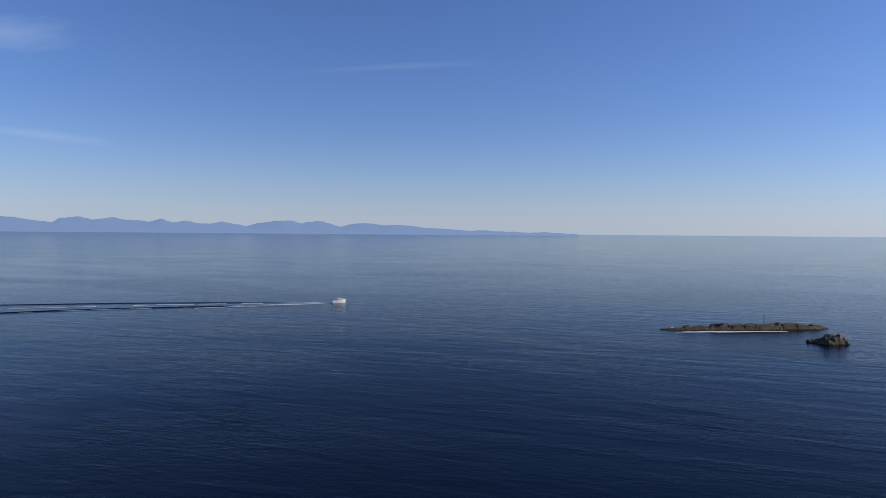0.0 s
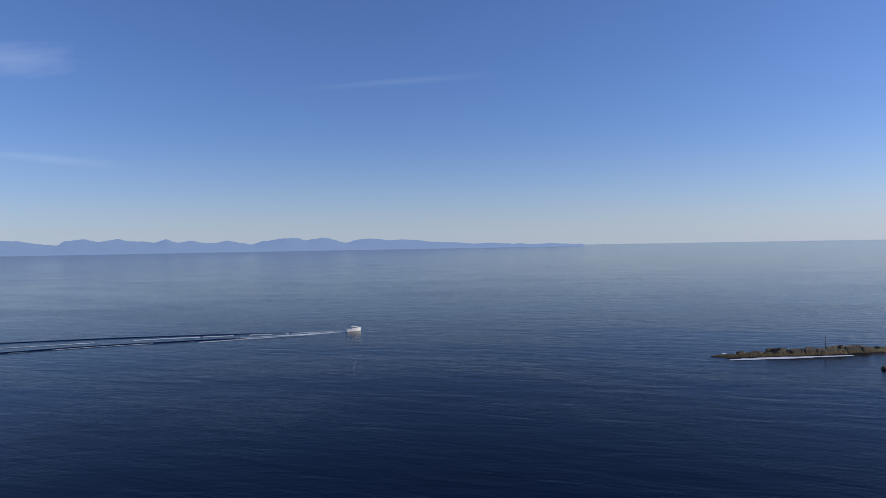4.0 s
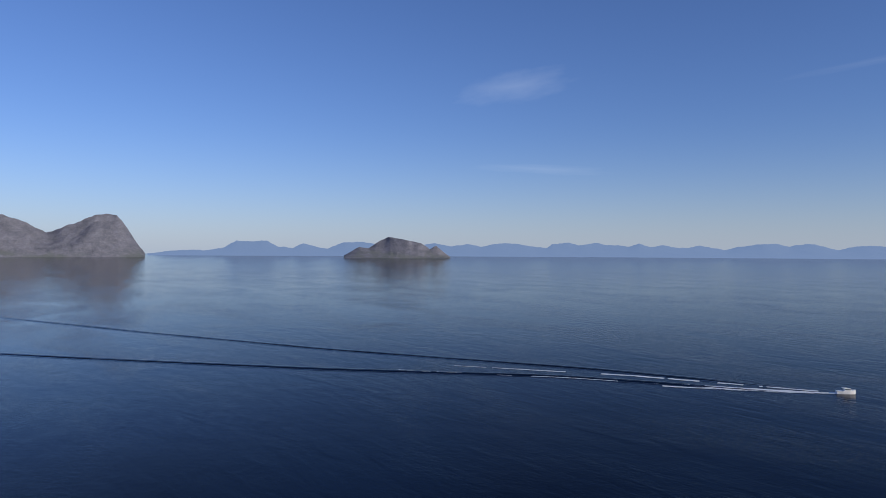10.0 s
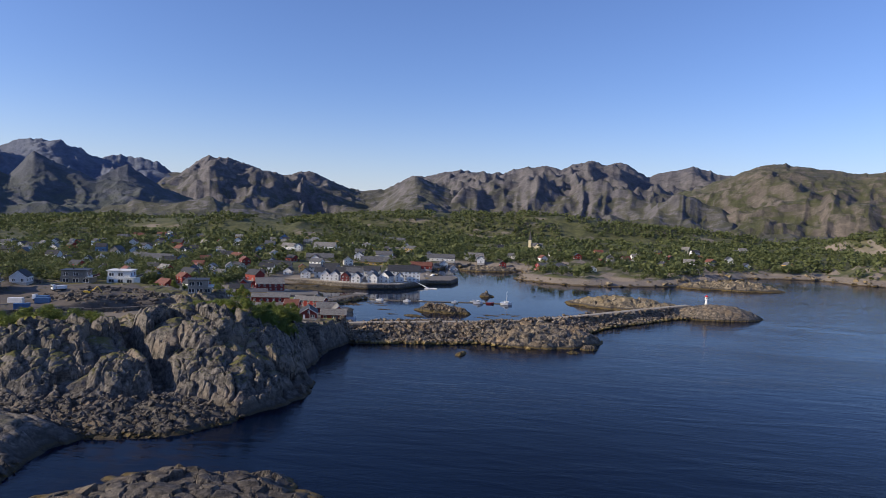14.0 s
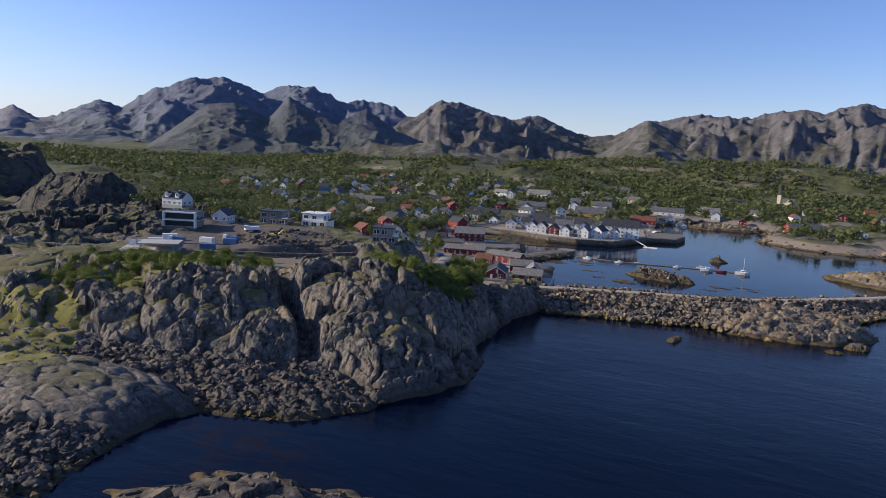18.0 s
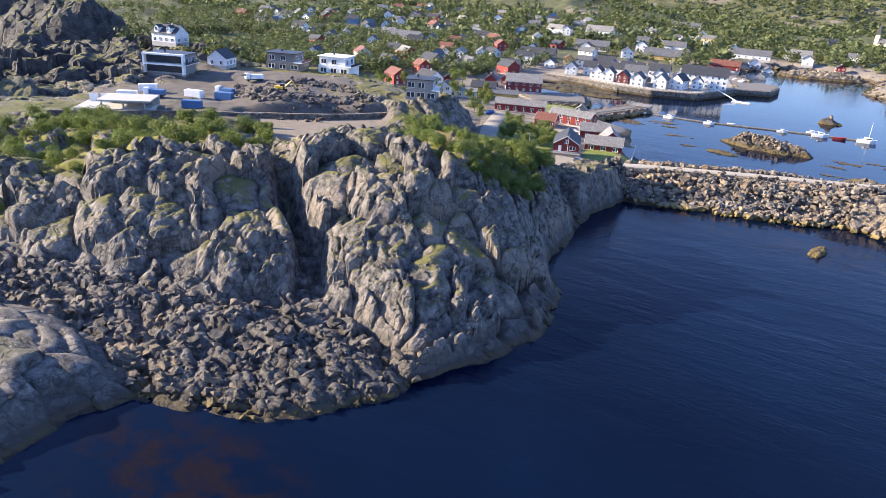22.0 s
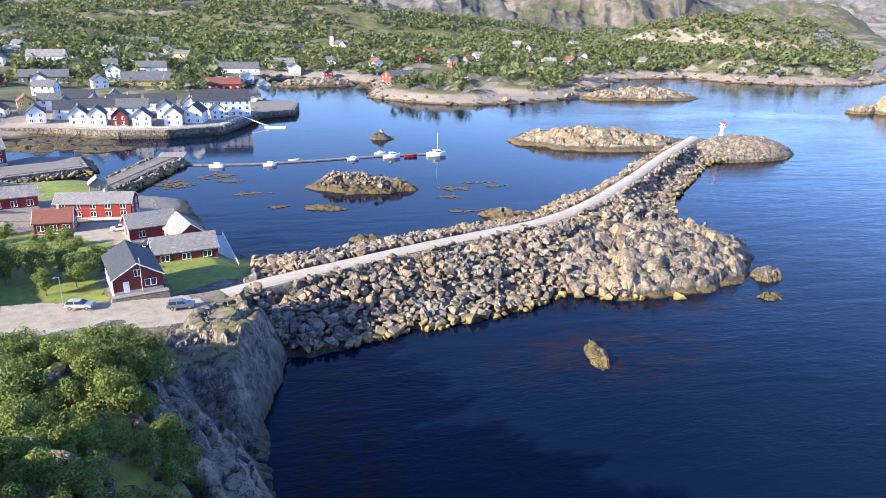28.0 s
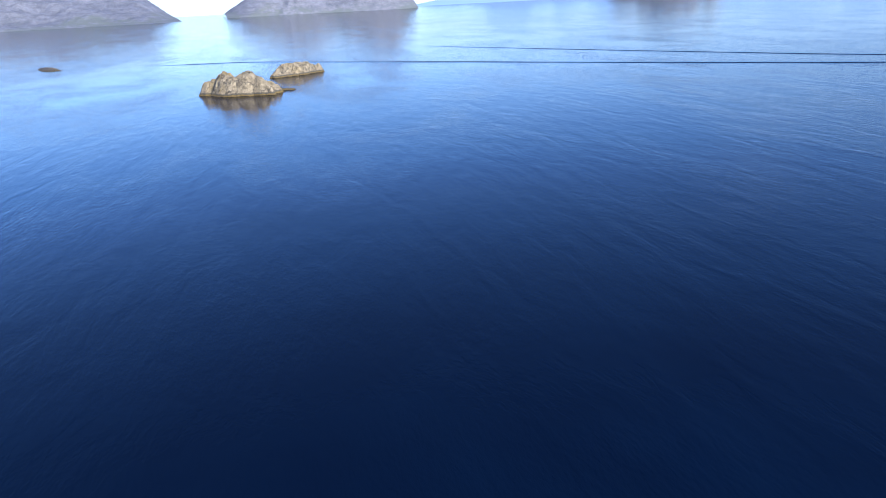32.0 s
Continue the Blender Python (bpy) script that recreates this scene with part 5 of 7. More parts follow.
drape("ground_garden", [(100, -256), (126, -254), (134, -285), (142, -305), (122, -302), (104, -290), (106, -268)], GRASS, 0.08, "rough grass garden with shrubs", "lawn")
drape("ground_meadow", [(112, -334), (136, -330), (158, -336), (152, -362), (122, -356)], GRASS, 0.08, "green lawn behind the long red houses", "lawn", 2.0)
drape("ground_forecourt", [(101, -287), (120, -300), (117, -309), (104, -310), (98, -300)], GRAVEL, 0.12, "gravel forecourt between red houses", "gravel yard")

# ---- red houses by the water ----
YARD = 4.3
RH = "red houses by the harbour"
h1 = house(96.9, -260.0, 198, 8.2, 14.0, 2.8, 2.5, RED_DARK, ROOF_DARK, "red boathouse with dark roof and white-framed windows", "house", RH, 1, 3, 2, False, True, 7.4, (1.6, 0.95), near=True)
part("crawl_space", box(-3.9, 3.9, -6.9, 6.9, -4.0, -1.5), CONCRETE, h1, "grey stone foundation")
part("flagpole", pole((0.5, -7.3, -0.5), (0.5, -7.3, 6.3), 0.06, 0.04), TRIM, h1, "white flagpole")
deck = thing("wooden_deck", "weathered wooden deck on a stone wall before a boathouse", "deck", pose(96.9, -260.0, 7.4, 0, 0, 198))
for i in range(14):
    part("plank", box(-4.8 + i * 0.69, -4.8 + i * 0.69 + 0.66, -8.6, -7.1, -0.25, -0.17), WOOD, deck)
for i in range(5):
    part("wall_course", box(-4.85, 4.9, -8.65 + 0.02 * i, -8.35, -1.6 + i * 0.27, -1.6 + i * 0.27 + 0.24, 0.04), WOOD, deck)
house(90.6, -281.6, 105, 7.4, 13.0, 2.7, 2.5, RED_DARK, SLATE_PALE, "low dark red boathouse with pale slate roof on the quay", "house", RH, 1, 3, 1, False, False, 3.6, (1.4, 1.0), near=True)
house(91.5, -292.0, 22, 7.2, 11.0, 3.0, 2.9, RED_DARK, ROOF_LIGHT, "red boathouse with bleached sheet roof over the water", "house", RH, 1, 2, 1, False, True, YARD - 0.6, (1.0, 1.0), near=True)
house(100.0, -297.5, 112, 7.5, 10.5, 3.1, 2.4, RED_DARK, SLATE_PALE, "dark red boathouse with grey slate roof", "house", RH, 1, 2, 2, False, False, YARD, (1.0, 1.1), near=True)
house(115.6, -316.5, 87, 8.0, 18.0, 4.0, 1.9, RED, SLATE_PALE, "long two-storey red house with slate roof and white door", "house", RH, 2, 5, 2, True, True, YARD, (1.0, 0.95), near=True)
house(122.3, -304.2, 97, 7.2, 8.0, 2.9, 2.4, RED, ROOF_RED, "red house with orange tiled roof", "house", RH, 1, 3, 2, True, False, YARD, (1.2, 1.1), near=True)
house(144.0, -326.0, 108, 8.0, 22.0, 3.3, 2.0, RED, SLATE_PALE, "long red house with pale slate roof behind trees", "house", RH, 1, 6, 2, False, True, YARD, (1.1, 1.2), near=True)
house(122.0, -345.0, 15, 4.5, 4.5, 2.4, 1.8, WOOD, SLATE_PALE, "small shed with pyramid-like grey roof on the lawn", "shed", "", 1, 1, 1, False, True, None, (0.6, 0.6))
quay = thing("boathouse_quay", "white-railed concrete quay below the boathouses", "quay", pose(84.5, -289, 0, 0, 0, 12))
part("slab", box(-3.2, 2.5, -12, 13, -1.5, 2.1, 0.06), CONCRETE, quay)
for i in range(9):
    part("post", box(-3.15, -3.05, -11.8 + i * 3.05, -11.7 + i * 3.05, 2.1, 3.1), TRIM, quay)
for k in (2.55, 3.0):
    part("rail", box(-3.14, -3.06, -11.8, 12.7, k, k + 0.08), TRIM, quay)

PUDDLE = plain("muddy_puddle", (0.10, 0.085, 0.055), 0.25, 0.3, 0.7)
drape("water_puddle", [(94.0, -242.0), (95.6, -240.7), (98.4, -240.4), (99.6, -241.4), (97.6, -242.6), (95.4, -242.8)], PUDDLE, 0.115, "muddy brown puddle on the gravel", "puddle", 0.25)
drape("ground_pad_knob", [(-12, -292), (-11, -284), (-17, -281), (-23.5, -286), (-24, -296), (-19, -299)], GRAVEL, 0.3, "grey gravel pad beside the causeway", "gravel yard", 0.6)
lamp = thing("street_lamp", "slim grey lamp post beside the lane", "street lamp", pose(106.2, -249.0, 6.3))
part("post", pole((0, 0, -0.4), (0, 0, 6.2), 0.08, 0.05), STEEL, lamp)
part("arm", pole((0, 0, 6.15), (0.5, 0.7, 6.35), 0.04), STEEL, lamp)
part("lamp_head", box(0.3, 0.65, 0.5, 1.1, 6.3, 6.42, 0.03), STEEL, lamp)
stack = thing("plank_stack", "stack of pale planks lying on a breakwater", "planks", pose(37.6, -284.5, 5.2, 0, 0, 22))
for i in range(9):
    part("plank", box(-3.2, 3.0 - 0.2 * (i % 3), -0.6 + 0.4 * (i % 3), -0.25 + 0.4 * (i % 3), 0.1 * (i // 3), 0.1 * (i // 3) + 0.08), TRIM, stack, at=pose(0, 0, 0, 0, 0, (i * 7) % 5 - 2))

# ---- cars ----
def car(x, y, turn, paint, label, z=None):
    """An estate car: body shell with wheel arches, glasshouse, lamps and four wheels."""
    t = thing("car", label, "car", pose(x, y, (site_height(x, y) if z is None else z) + 0.02, 0, 0, turn), "parked cars")
    prof = [(-2.25, 0.35), (-2.28, 0.85), (-2.1, 1.0), (-0.95, 1.02), (1.35, 1.0), (2.1, 0.86), (2.27, 0.6), (2.25, 0.32)]
    bm = bmesh.new()
    a = [bm.verts.new((px, -0.9, pz)) for px, pz in prof]
    b = [bm.verts.new((px, 0.9, pz)) for px, pz in prof]
    n = len(prof)
    bm.faces.new(a[::-1])
    bm.faces.new(b)
    for i in range(n):
        bm.faces.new((a[i], a[(i + 1) % n], b[(i + 1) % n], b[i]))
    bmesh.ops.recalc_face_normals(bm, faces=bm.faces)
    bmesh.ops.bevel(bm, geom=list(bm.edges), offset=0.07, segments=2, affect="EDGES")
    body = part("body", bm, paint, t)
    bm = bmesh.new()
    gp = [(-2.05, 0.98, 0.82), (1.1, 0.98, 0.82), (0.35, 1.5, 0.66), (-1.75, 1.5, 0.66)]
    a = [bm.verts.new((px, -w, pz)) for px, pz, w in gp]
    b = [bm.verts.new((px, w, pz)) for px, pz, w in gp]
    bm.faces.new(a)
    bm.faces.new(b[::-1])
    for i in range(4):
        bm.faces.new((a[i], b[i], b[(i + 1) % 4], a[(i + 1) % 4]))
    bmesh.ops.recalc_face_normals(bm, faces=bm.faces)
    part("glasshouse", bm, GLASS, t, "dark windows")
    part("car_roof", box(-1.72, 0.32, -0.66, 0.66, 1.48, 1.54, 0.03), paint, t)
    for s in (-1, 1):
        part("pillar", pole((-0.6, s * 0.80, 1.0), (-0.6, s * 0.665, 1.5), 0.04), paint, t)
        part("headlight", box(2.14, 2.28, s * 0.72 - 0.16, s * 0.72 + 0.16, 0.62, 0.76, 0.02), GLASS, t)
        part("tail_light", box(-2.31, -2.2, s * 0.78 - 0.1, s * 0.78 + 0.1, 0.72, 0.98, 0.02), RED, t)
        for px in (-1.35, 1.4):
            wh = part("wheel", pole((px, s * 0.92, 0.32), (px, s * 0.70, 0.32), 0.32, n=16), RUBBER, t)
            part("rim", pole((px, s * 0.935, 0.32), (px, s * 0.86, 0.32), 0.2, n=12), STEEL, wh)
    return t


SILVER = plain("silver_paint", (0.52, 0.53, 0.55), 0.3, 0.05, metal=0.6)
BLUEGREY = plain("blue_grey_paint", (0.16, 0.19, 0.24), 0.3, 0.05, metal=0.5)
BLACK = plain("black_paint", (0.02, 0.02, 0.024), 0.3, 0.1)
WHITE_P = plain("white_paint", (0.75, 0.75, 0.74), 0.3, 0.05)
car(103.5, -248.5, 172, SILVER, "silver estate car parked at the edge of the lane", 6.75)
car(86.8, -245.8, 185, BLUEGREY, "blue-grey estate car on the gravel turning place", 6.75)
car(107.5, -301.5, 10, WHITE_P, "white car beside the long red house")
car(99.0, -288.0, 65, BLACK, "black car beside the boathouses")
car(96.8, -289.5, 60, BLACK, "black car beside the boathouses")
car(105.5, -276.0, 115, BLACK, "dark car under trees by a boathouse")
car(151.0, -309.0, 70, plain("bright_blue_paint", (0.03, 0.16, 0.5), 0.3, 0.05), "bright blue car by the lane")

# ---- boulders of the breakwater ----
rnd = random.Random(5)
POLY = [(float(a), float(b)) for a, b in BREAKWATER]
cand = np.array([(rnd.uniform(-120, 76), rnd.uniform(-405, -238)) for _ in range(60000)])
wv = inside(cand[:, 0], cand[:, 1], POLY)
dq, _ = along(cand[:, 0], cand[:, 1], CAUSEWAY)
kn = hump(cand[:, 0], cand[:, 1], -22, -267, 34, 18, 1.0, 12)
kn = kn + hump(cand[:, 0], cand[:, 1], -130, -395, 31, 18, 1.0, 14)
ok = (wv > -1.0) & (dq > 3.3) & (kn < 0.12)
cand = cand[ok]
cz = ground_height(cand[:, 0], cand[:, 1])
grid, picked = {}, []
for (px, py), pz in zip(cand, cz):
    if pz < -0.6:
        continue
    key = (int(px // 1.22), int(py // 1.22))
    if grid.get(key, 0) >= 1:
        continue
    grid[key] = 1
    outer = px > 0 and py > -284 or px < -8
    picked.append((px, py, pz + (rnd.uniform(0.5, 1.3) if outer else rnd.uniform(0.3, 0.6)), 0.95 + 1.5 * rnd.random() ** 1.7 if outer else rnd.uniform(0.6, 1.3), rnd.uniform(-0.5, 0.5), rnd.uniform(-0.5, 0.5), rnd.uniform(0, 6.28)))
near_ones = [p for p in picked if p[0] > 8 and p[1] > -268][:300]
taken = set(map(id, near_ones))
for i, (px, py, pz, s, rx, ry, rz) in enumerate(near_ones):
    part("boulder", ROCKS[i % 12], None, mole, at=Matrix.LocRotScale((px, py, pz), Euler((rx, ry, rz)), (s, s, s)))
joined("boulder_heap", ROCKS, [p for p in picked if id(p) not in taken], BOULDER, "pale quarried boulders heaped on a breakwater", "boulders")

# loose rock at the foot of the cliff and on the knob
foot = []
cand = np.array([(rnd.uniform(60, 150), rnd.uniform(-122, -46)) for _ in range(7000)] + [(rnd.uniform(-40, 12), rnd.uniform(-290, -252)) for _ in range(160)])
cz = ground_height(cand[:, 0], cand[:, 1])
cc = inside(cand[:, 0], cand[:, 1], [(float(a), float(b)) for a, b in CLIFF])
for (px, py), pz, c in zip(cand, cz, cc):
    if pz > 0.2 and c < 2 and pz < 8 and hump(px, py, 126, -79, 34, 17, 1.0, 8) < 0.06:
        foot.append((px, py, pz + 0.1, (0.4 + 1.9 * rnd.random() ** 3) * (1.0 if py > -200 else 1.2), rnd.uniform(-0.7, 0.7), rnd.uniform(-0.7, 0.7), rnd.uniform(0, 6.28)))
foot.sort(key=lambda p: (p[0] - 72) ** 2 + (p[1] + 95) ** 2)
for i, (px, py, pz, s, rx, ry, rz) in enumerate(foot[:300]):
    part("rock", ROCKS_GREY[i % 8], None, headland, at=Matrix.LocRotScale((px, py, pz), Euler((rx, ry, rz)), (s, s, s)))
joined("shore_rocks", ROCKS_GREY, foot[300:], ROCK_LOW, "broken dark rock along the shore", "rocks")

# ---- skerries ----
def skerry(x, y, rx, ry, h, turn, seed, material, label, step=0.8, flat=1.6, name="skerry"):
    """A sea-worn rock: a heightfield mound with ledges, falling off under water."""
    t = radians(turn)
    n = lambda a: np.arange(-a * 1.25, a * 1.25 + step, step)
    X, Y = np.meshgrid(n(rx), n(ry))
    wx, wy = X + 0.34 * rx * (fbm(X / rx * 2 + seed, Y / ry * 2, 3, seed) - 0.5) * 2, Y + 0.34 * ry * (fbm(X / rx * 2, Y / ry * 2 + seed, 3, seed + 1) - 0.5) * 2
    k = 1 - np.hypot(wx / rx, wy / ry)
    b, e = blocks(X / (2.2 + rx * 0.08) + 0.5 * fbm(X / 4, Y / 4, 2, seed), Y / (1.6 + ry * 0.08), seed + 4)
    Z = np.where(k > 0, h * np.clip(k * flat, 0, 1) ** 0.62 * (0.6 + 0.7 * fbm(X / rx * 1.7, Y / ry * 1.7, 4, seed + 2)) + smooth(k, 0, 0.25) * min(h * 0.5, 2.4) * (b - 0.5 - 0.4 * (1 - smooth(e, 0, 0.15))), k * 5)
    ny, nx = X.shape
    idx = np.arange(nx * ny).reshape(ny, nx)
    q = np.stack([idx[:-1, :-1], idx[:-1, 1:], idx[1:, 1:], idx[1:, :-1]], -1).reshape(-1, 4)
    q = q[np.max(Z.ravel()[q], 1) > -0.8]
    used, inv = np.unique(q, return_inverse=True)
    xr, yr = X.ravel()[used], Y.ravel()[used]
    V = np.stack([xr * math.cos(t) - yr * math.sin(t), xr * math.sin(t) + yr * math.cos(t), Z.ravel()[used]], -1)
    ob = mesh_object(name, V.tolist(), inv.reshape(-1, 4).tolist(), material)
    ob.location = (x, y, float(sea_level(math.hypot(x - HUB[0], y - HUB[1]))))
    return tagged(ob, label, "rock", "skerries")


ROCK_WEED = rock_material("weedy_dark_rock", (0.07, 0.055, 0.04), (0.22, 0.17, 0.12), (0.25, 0.17, 0.08), 1.0, 0.0, tide=((0.05, 0.042, 0.028), (0.085, 0.06, 0.018)), tide_k=1.6)
skerry(530, -285, 78, 62, 51, 0, 71, ROCK_HILL, "dark rounded rocky hill behind the houses", 2.0, 2.2, "rocky_hill")
skerry(386, -262, 48, 38, 31, 0, 72, ROCK_HILL, "dark rocky knoll with a steep face", 1.2, 2.4, "rocky_hill")
skerry(56, -64, 27, 14.5, 3.0, 12, 41, ROCK_LOW, "dark wet skerry near the headland", 0.45)
sk_long = skerry(38, 344, 38, 3.8, 2.3, 27, 42, ROCK_WEED, "long low dark reef with white surf and a thin pole", 0.6)
skerry(60, 314, 7, 5, 2.7, 20, 43, ROCK_WEED, "small dark rock beside a reef", 0.6)
part("beacon_pole", pole((3, 2, 1), (3, 2, 6.4), 0.16, 0.12), DARK, sk_long, "thin dark beacon pole")
skerry(-442, -213, 27, 13, 14, 60, 44, ROCK_PALE, "steep ochre-topped skerry with a notched summit", 1.2, 1.9)
skerry(-446, -182, 9, 3, 1.4, 60, 53, ROCK_PALE, "low ochre ledge beside a skerry", 0.8)
skerry(-560, -168, 25, 9.5, 9.5, -53, 45, ROCK_PALE, "humped ochre skerry in calm sea", 1.2, 1.9)
skerry(-353, -508, 41, 18, 14.5, -16, 46, ROCK_PALE, "large pale rounded skerry with a grassy top", 1.3, 1.8)
skerry(-310, -516, 11, 7, 4.5, 0, 47, ROCK_PALE, "low pale rock beside a skerry", 1.0)
skerry(-625, -526, 48, 12, 8, -36, 48, ROCK_PALE, "long flat ochre skerry in calm sea", 1.5)
skerry(-850, -440, 34, 9, 2.5, 25, 49, ROCK_LOW, "low brown reef awash at sea", 1.5)
skerry(-1135, -760, 40, 12, 3, 10, 50, ROCK_LOW, "low brown distant reef at sea", 2.0)
skerry(-1810, -1050, 75, 25, 7, 30, 51, ROCK_PALE, "flat ochre distant skerry at sea", 3.0)
skerry(-2100, -1090, 90, 25, 7, 25, 54, ROCK_PALE, "flat ochre distant skerry at sea", 3.0)
skerry(-2500, -1250, 190, 40, 12, 25, 55, ROCK_PALE, "long ochre distant skerry at sea", 5.0)
skerry(-195, -600, 44, 20, 6.5, 5, 52, ROCK_PALE, "pale rounded islet before the far shore", 1.3)
skerry(-78, -428, 42, 27, 6.0, -6, 56, ROCK_PALE, "stony islet joined to the end of the breakwater", 1.0)
mid_is = skerry(43, -354, 16.5, 10, 3.6, -15, 57, ROCK_WEED, "small islet topped with pale stones, ringed with brown weed", 0.7)
skerry(57, -330, 7, 3, 0.8, -20, 58, ROCK_WEED, "weedy reef awash in the harbour", 0.6)
skerry(23, -445, 5.5, 4.5, 2.4, 0, 59, ROCK_LOW, "small round rock with a cairn in the harbour", 0.5)
sm_rock = skerry(16, -228.5, 2.0, 6.0, 1.0, -14, 60, ROCK_PALE, "small pale rock breaking the water", 0.4)
skerry(-40.5, -257.5, 4.2, 3.2, 2.2, 40, 61, ROCK_LOW, "wet rock off the end of a knob", 0.4)
skerry(-33.5, -246.5, 3.0, 2.0, 0.9, 10, 62, ROCK_WEED, "small wet brown rock awash", 0.4)
skerry(4, -313, 10, 4.5, 2.0, -32, 63, ROCK_WEED, "weed-covered rocks at the breakwater's foot", 0.5)
skerry(48, -297, 5, 2.6, 1.8, -20, 64, ROCK_WEED, "weed-covered rock at the breakwater's foot", 0.5)
skerry(40, -680, 32, 16, 4.5, 20, 65, ROCK_PALE, "low stony point at the inner harbour", 1.2)
skerry(163, -441, 24, 17, 1.3, 25, 66, ROCK_WEED, "tidal flat of stones and brown weed below the quay", 0.9)
skerry(138, -428, 11, 5, 1.0, 10, 67, ROCK_WEED, "weedy stones drying at low tide", 0.7)
islet_co = np.array([(v.co.x + 44, v.co.y - 354, v.co.z) for v in mid_is.data.vertices])
cairn_places = []
for _ in range(420):
    px, py = 44 + rnd.gauss(0, 6.5), -354 + rnd.gauss(0, 3.6)
    pz = islet_co[np.argmin((islet_co[:, 0] - px) ** 2 + (islet_co[:, 1] - py) ** 2), 2]
    if pz > 2.0:
        cairn_places.append((px, py, pz + 0.15, rnd.uniform(0.6, 1.5), rnd.uniform(-0.5, 0.5), rnd.uniform(-0.5, 0.5), rnd.uniform(0, 6)))
joined("islet_stones", ROCKS, cairn_places, BOULDER, "pale loose stones on a small islet", "stones")
cairn = thing("cairn", "dark stone cairn with a marker on a rock", "cairn", pose(23, -445, 1.9))
for i in range(9):
    part("stone", ROCKS[i], None, cairn, at=Matrix.LocRotScale((0.9 * math.cos(i * 2.2) * (1 - i * 0.1), 0.9 * math.sin(i * 2.2) * (1 - i * 0.1), 0.25 + i * 0.22), Euler((0, 0, i)), (1.5, 1.5, 1.5)))

WEED = plain("brown_seaweed", (0.105, 0.062, 0.014), 0.8, 0.6, 0.8, bump_m=0.05)
for i, (wx, wy, rx, ry) in enumerate(((79, -350, 5, 2.2), (91, -376, 8, 3.5), (71, -333, 4, 1.6), (12, -349, 7, 3), (1, -356, 6, 2), (-3, -350, 4, 2), (17, -338, 4, 2), (104, -365, 8, 6), (85, -368, 5, 1.5), (15, -321, 6, 1.5))):
    r = random.Random(700 + i)
    vs, fs = [], []
    for _ in range(int(10 + rx * ry * 1.6)):
        cx, cy, q = wx + r.gauss(0, rx * 0.42), wy + r.gauss(0, ry * 0.42), r.uniform(0.25, 1.0)
        n0 = len(vs)
        vs += [(cx + q * r.uniform(0.5, 1.5) * math.cos(a * 0.7), cy + q * r.uniform(0.4, 1.1) * math.sin(a * 0.7), 0.03 + 0.12 * r.random()) for a in range(9)]
        fs.append(tuple(range(n0, n0 + 9)))
    ob = mesh_object("seaweed", vs, fs, WEED)
    tagged(ob, "patch of orange-brown seaweed at the surface", "seaweed", kind="stuff")

# ---- lantern on the breakwater's head ----
lan = thing("harbour_light", "small white harbour light with a red cap on a rock", "lighthouse", pose(-125.5, -402, 7.5))
part("base", pole((0, 0, -2.5), (0, 0, 0.6), 1.3, 1.2, 16), CONCRETE, lan)
part("tower", pole((0, 0, 0.6), (0, 0, 3.4), 0.75, 0.6, 16), TRIM, lan, "white tower")
part("gallery", pole((0, 0, 3.4), (0, 0, 3.6), 1.35, 1.35, 16), TRIM, lan)
part("lamp_room", pole((0, 0, 3.6), (0, 0, 5.0), 1.2, 1.2, 16), TRIM, lan)
for i in range(6):
    a = i * math.pi / 3
    part("pane", box(-0.35, 0.35, -0.02, 0.02, 3.9, 4.7), GLASS, lan, at=pose(1.2 * math.cos(a), 1.2 * math.sin(a), 0, 0, 0, math.degrees(a) + 90))
part("cap", pole((0, 0, 5.0), (0, 0, 6.1), 1.35, 0.15, 16), plain("signal_red", (0.5, 0.03, 0.02), 0.4, 0.1), lan, "red conical cap")

# ---- pontoon and boats ----
pontoon = thing("pontoon", "long grey floating pontoon with berths", "pontoon", pose(0, 0, 0))
PL = [(108, -397), (97, -394), (78, -394), (56, -398), (40, -402), (24, -405), (5, -407)]
for (ax, ay), (bx, by) in zip(PL, PL[1:]):
    n = max(1, int(math.hypot(bx - ax, by - ay) / 8))
    for i in range(n):
        mx, my = ax + (bx - ax) * (i + 0.5) / n, ay + (by - ay) * (i + 0.5) / n
        ln = math.hypot(bx - ax, by - ay) / n
        part("float", box(-ln / 2 + 0.08, ln / 2 - 0.08, -0.85, 0.85, -0.3, 0.42, 0.05), DECK, pontoon, at=pose(mx, my, 0, 0, 0, math.degrees(math.atan2(by - ay, bx - ax))))


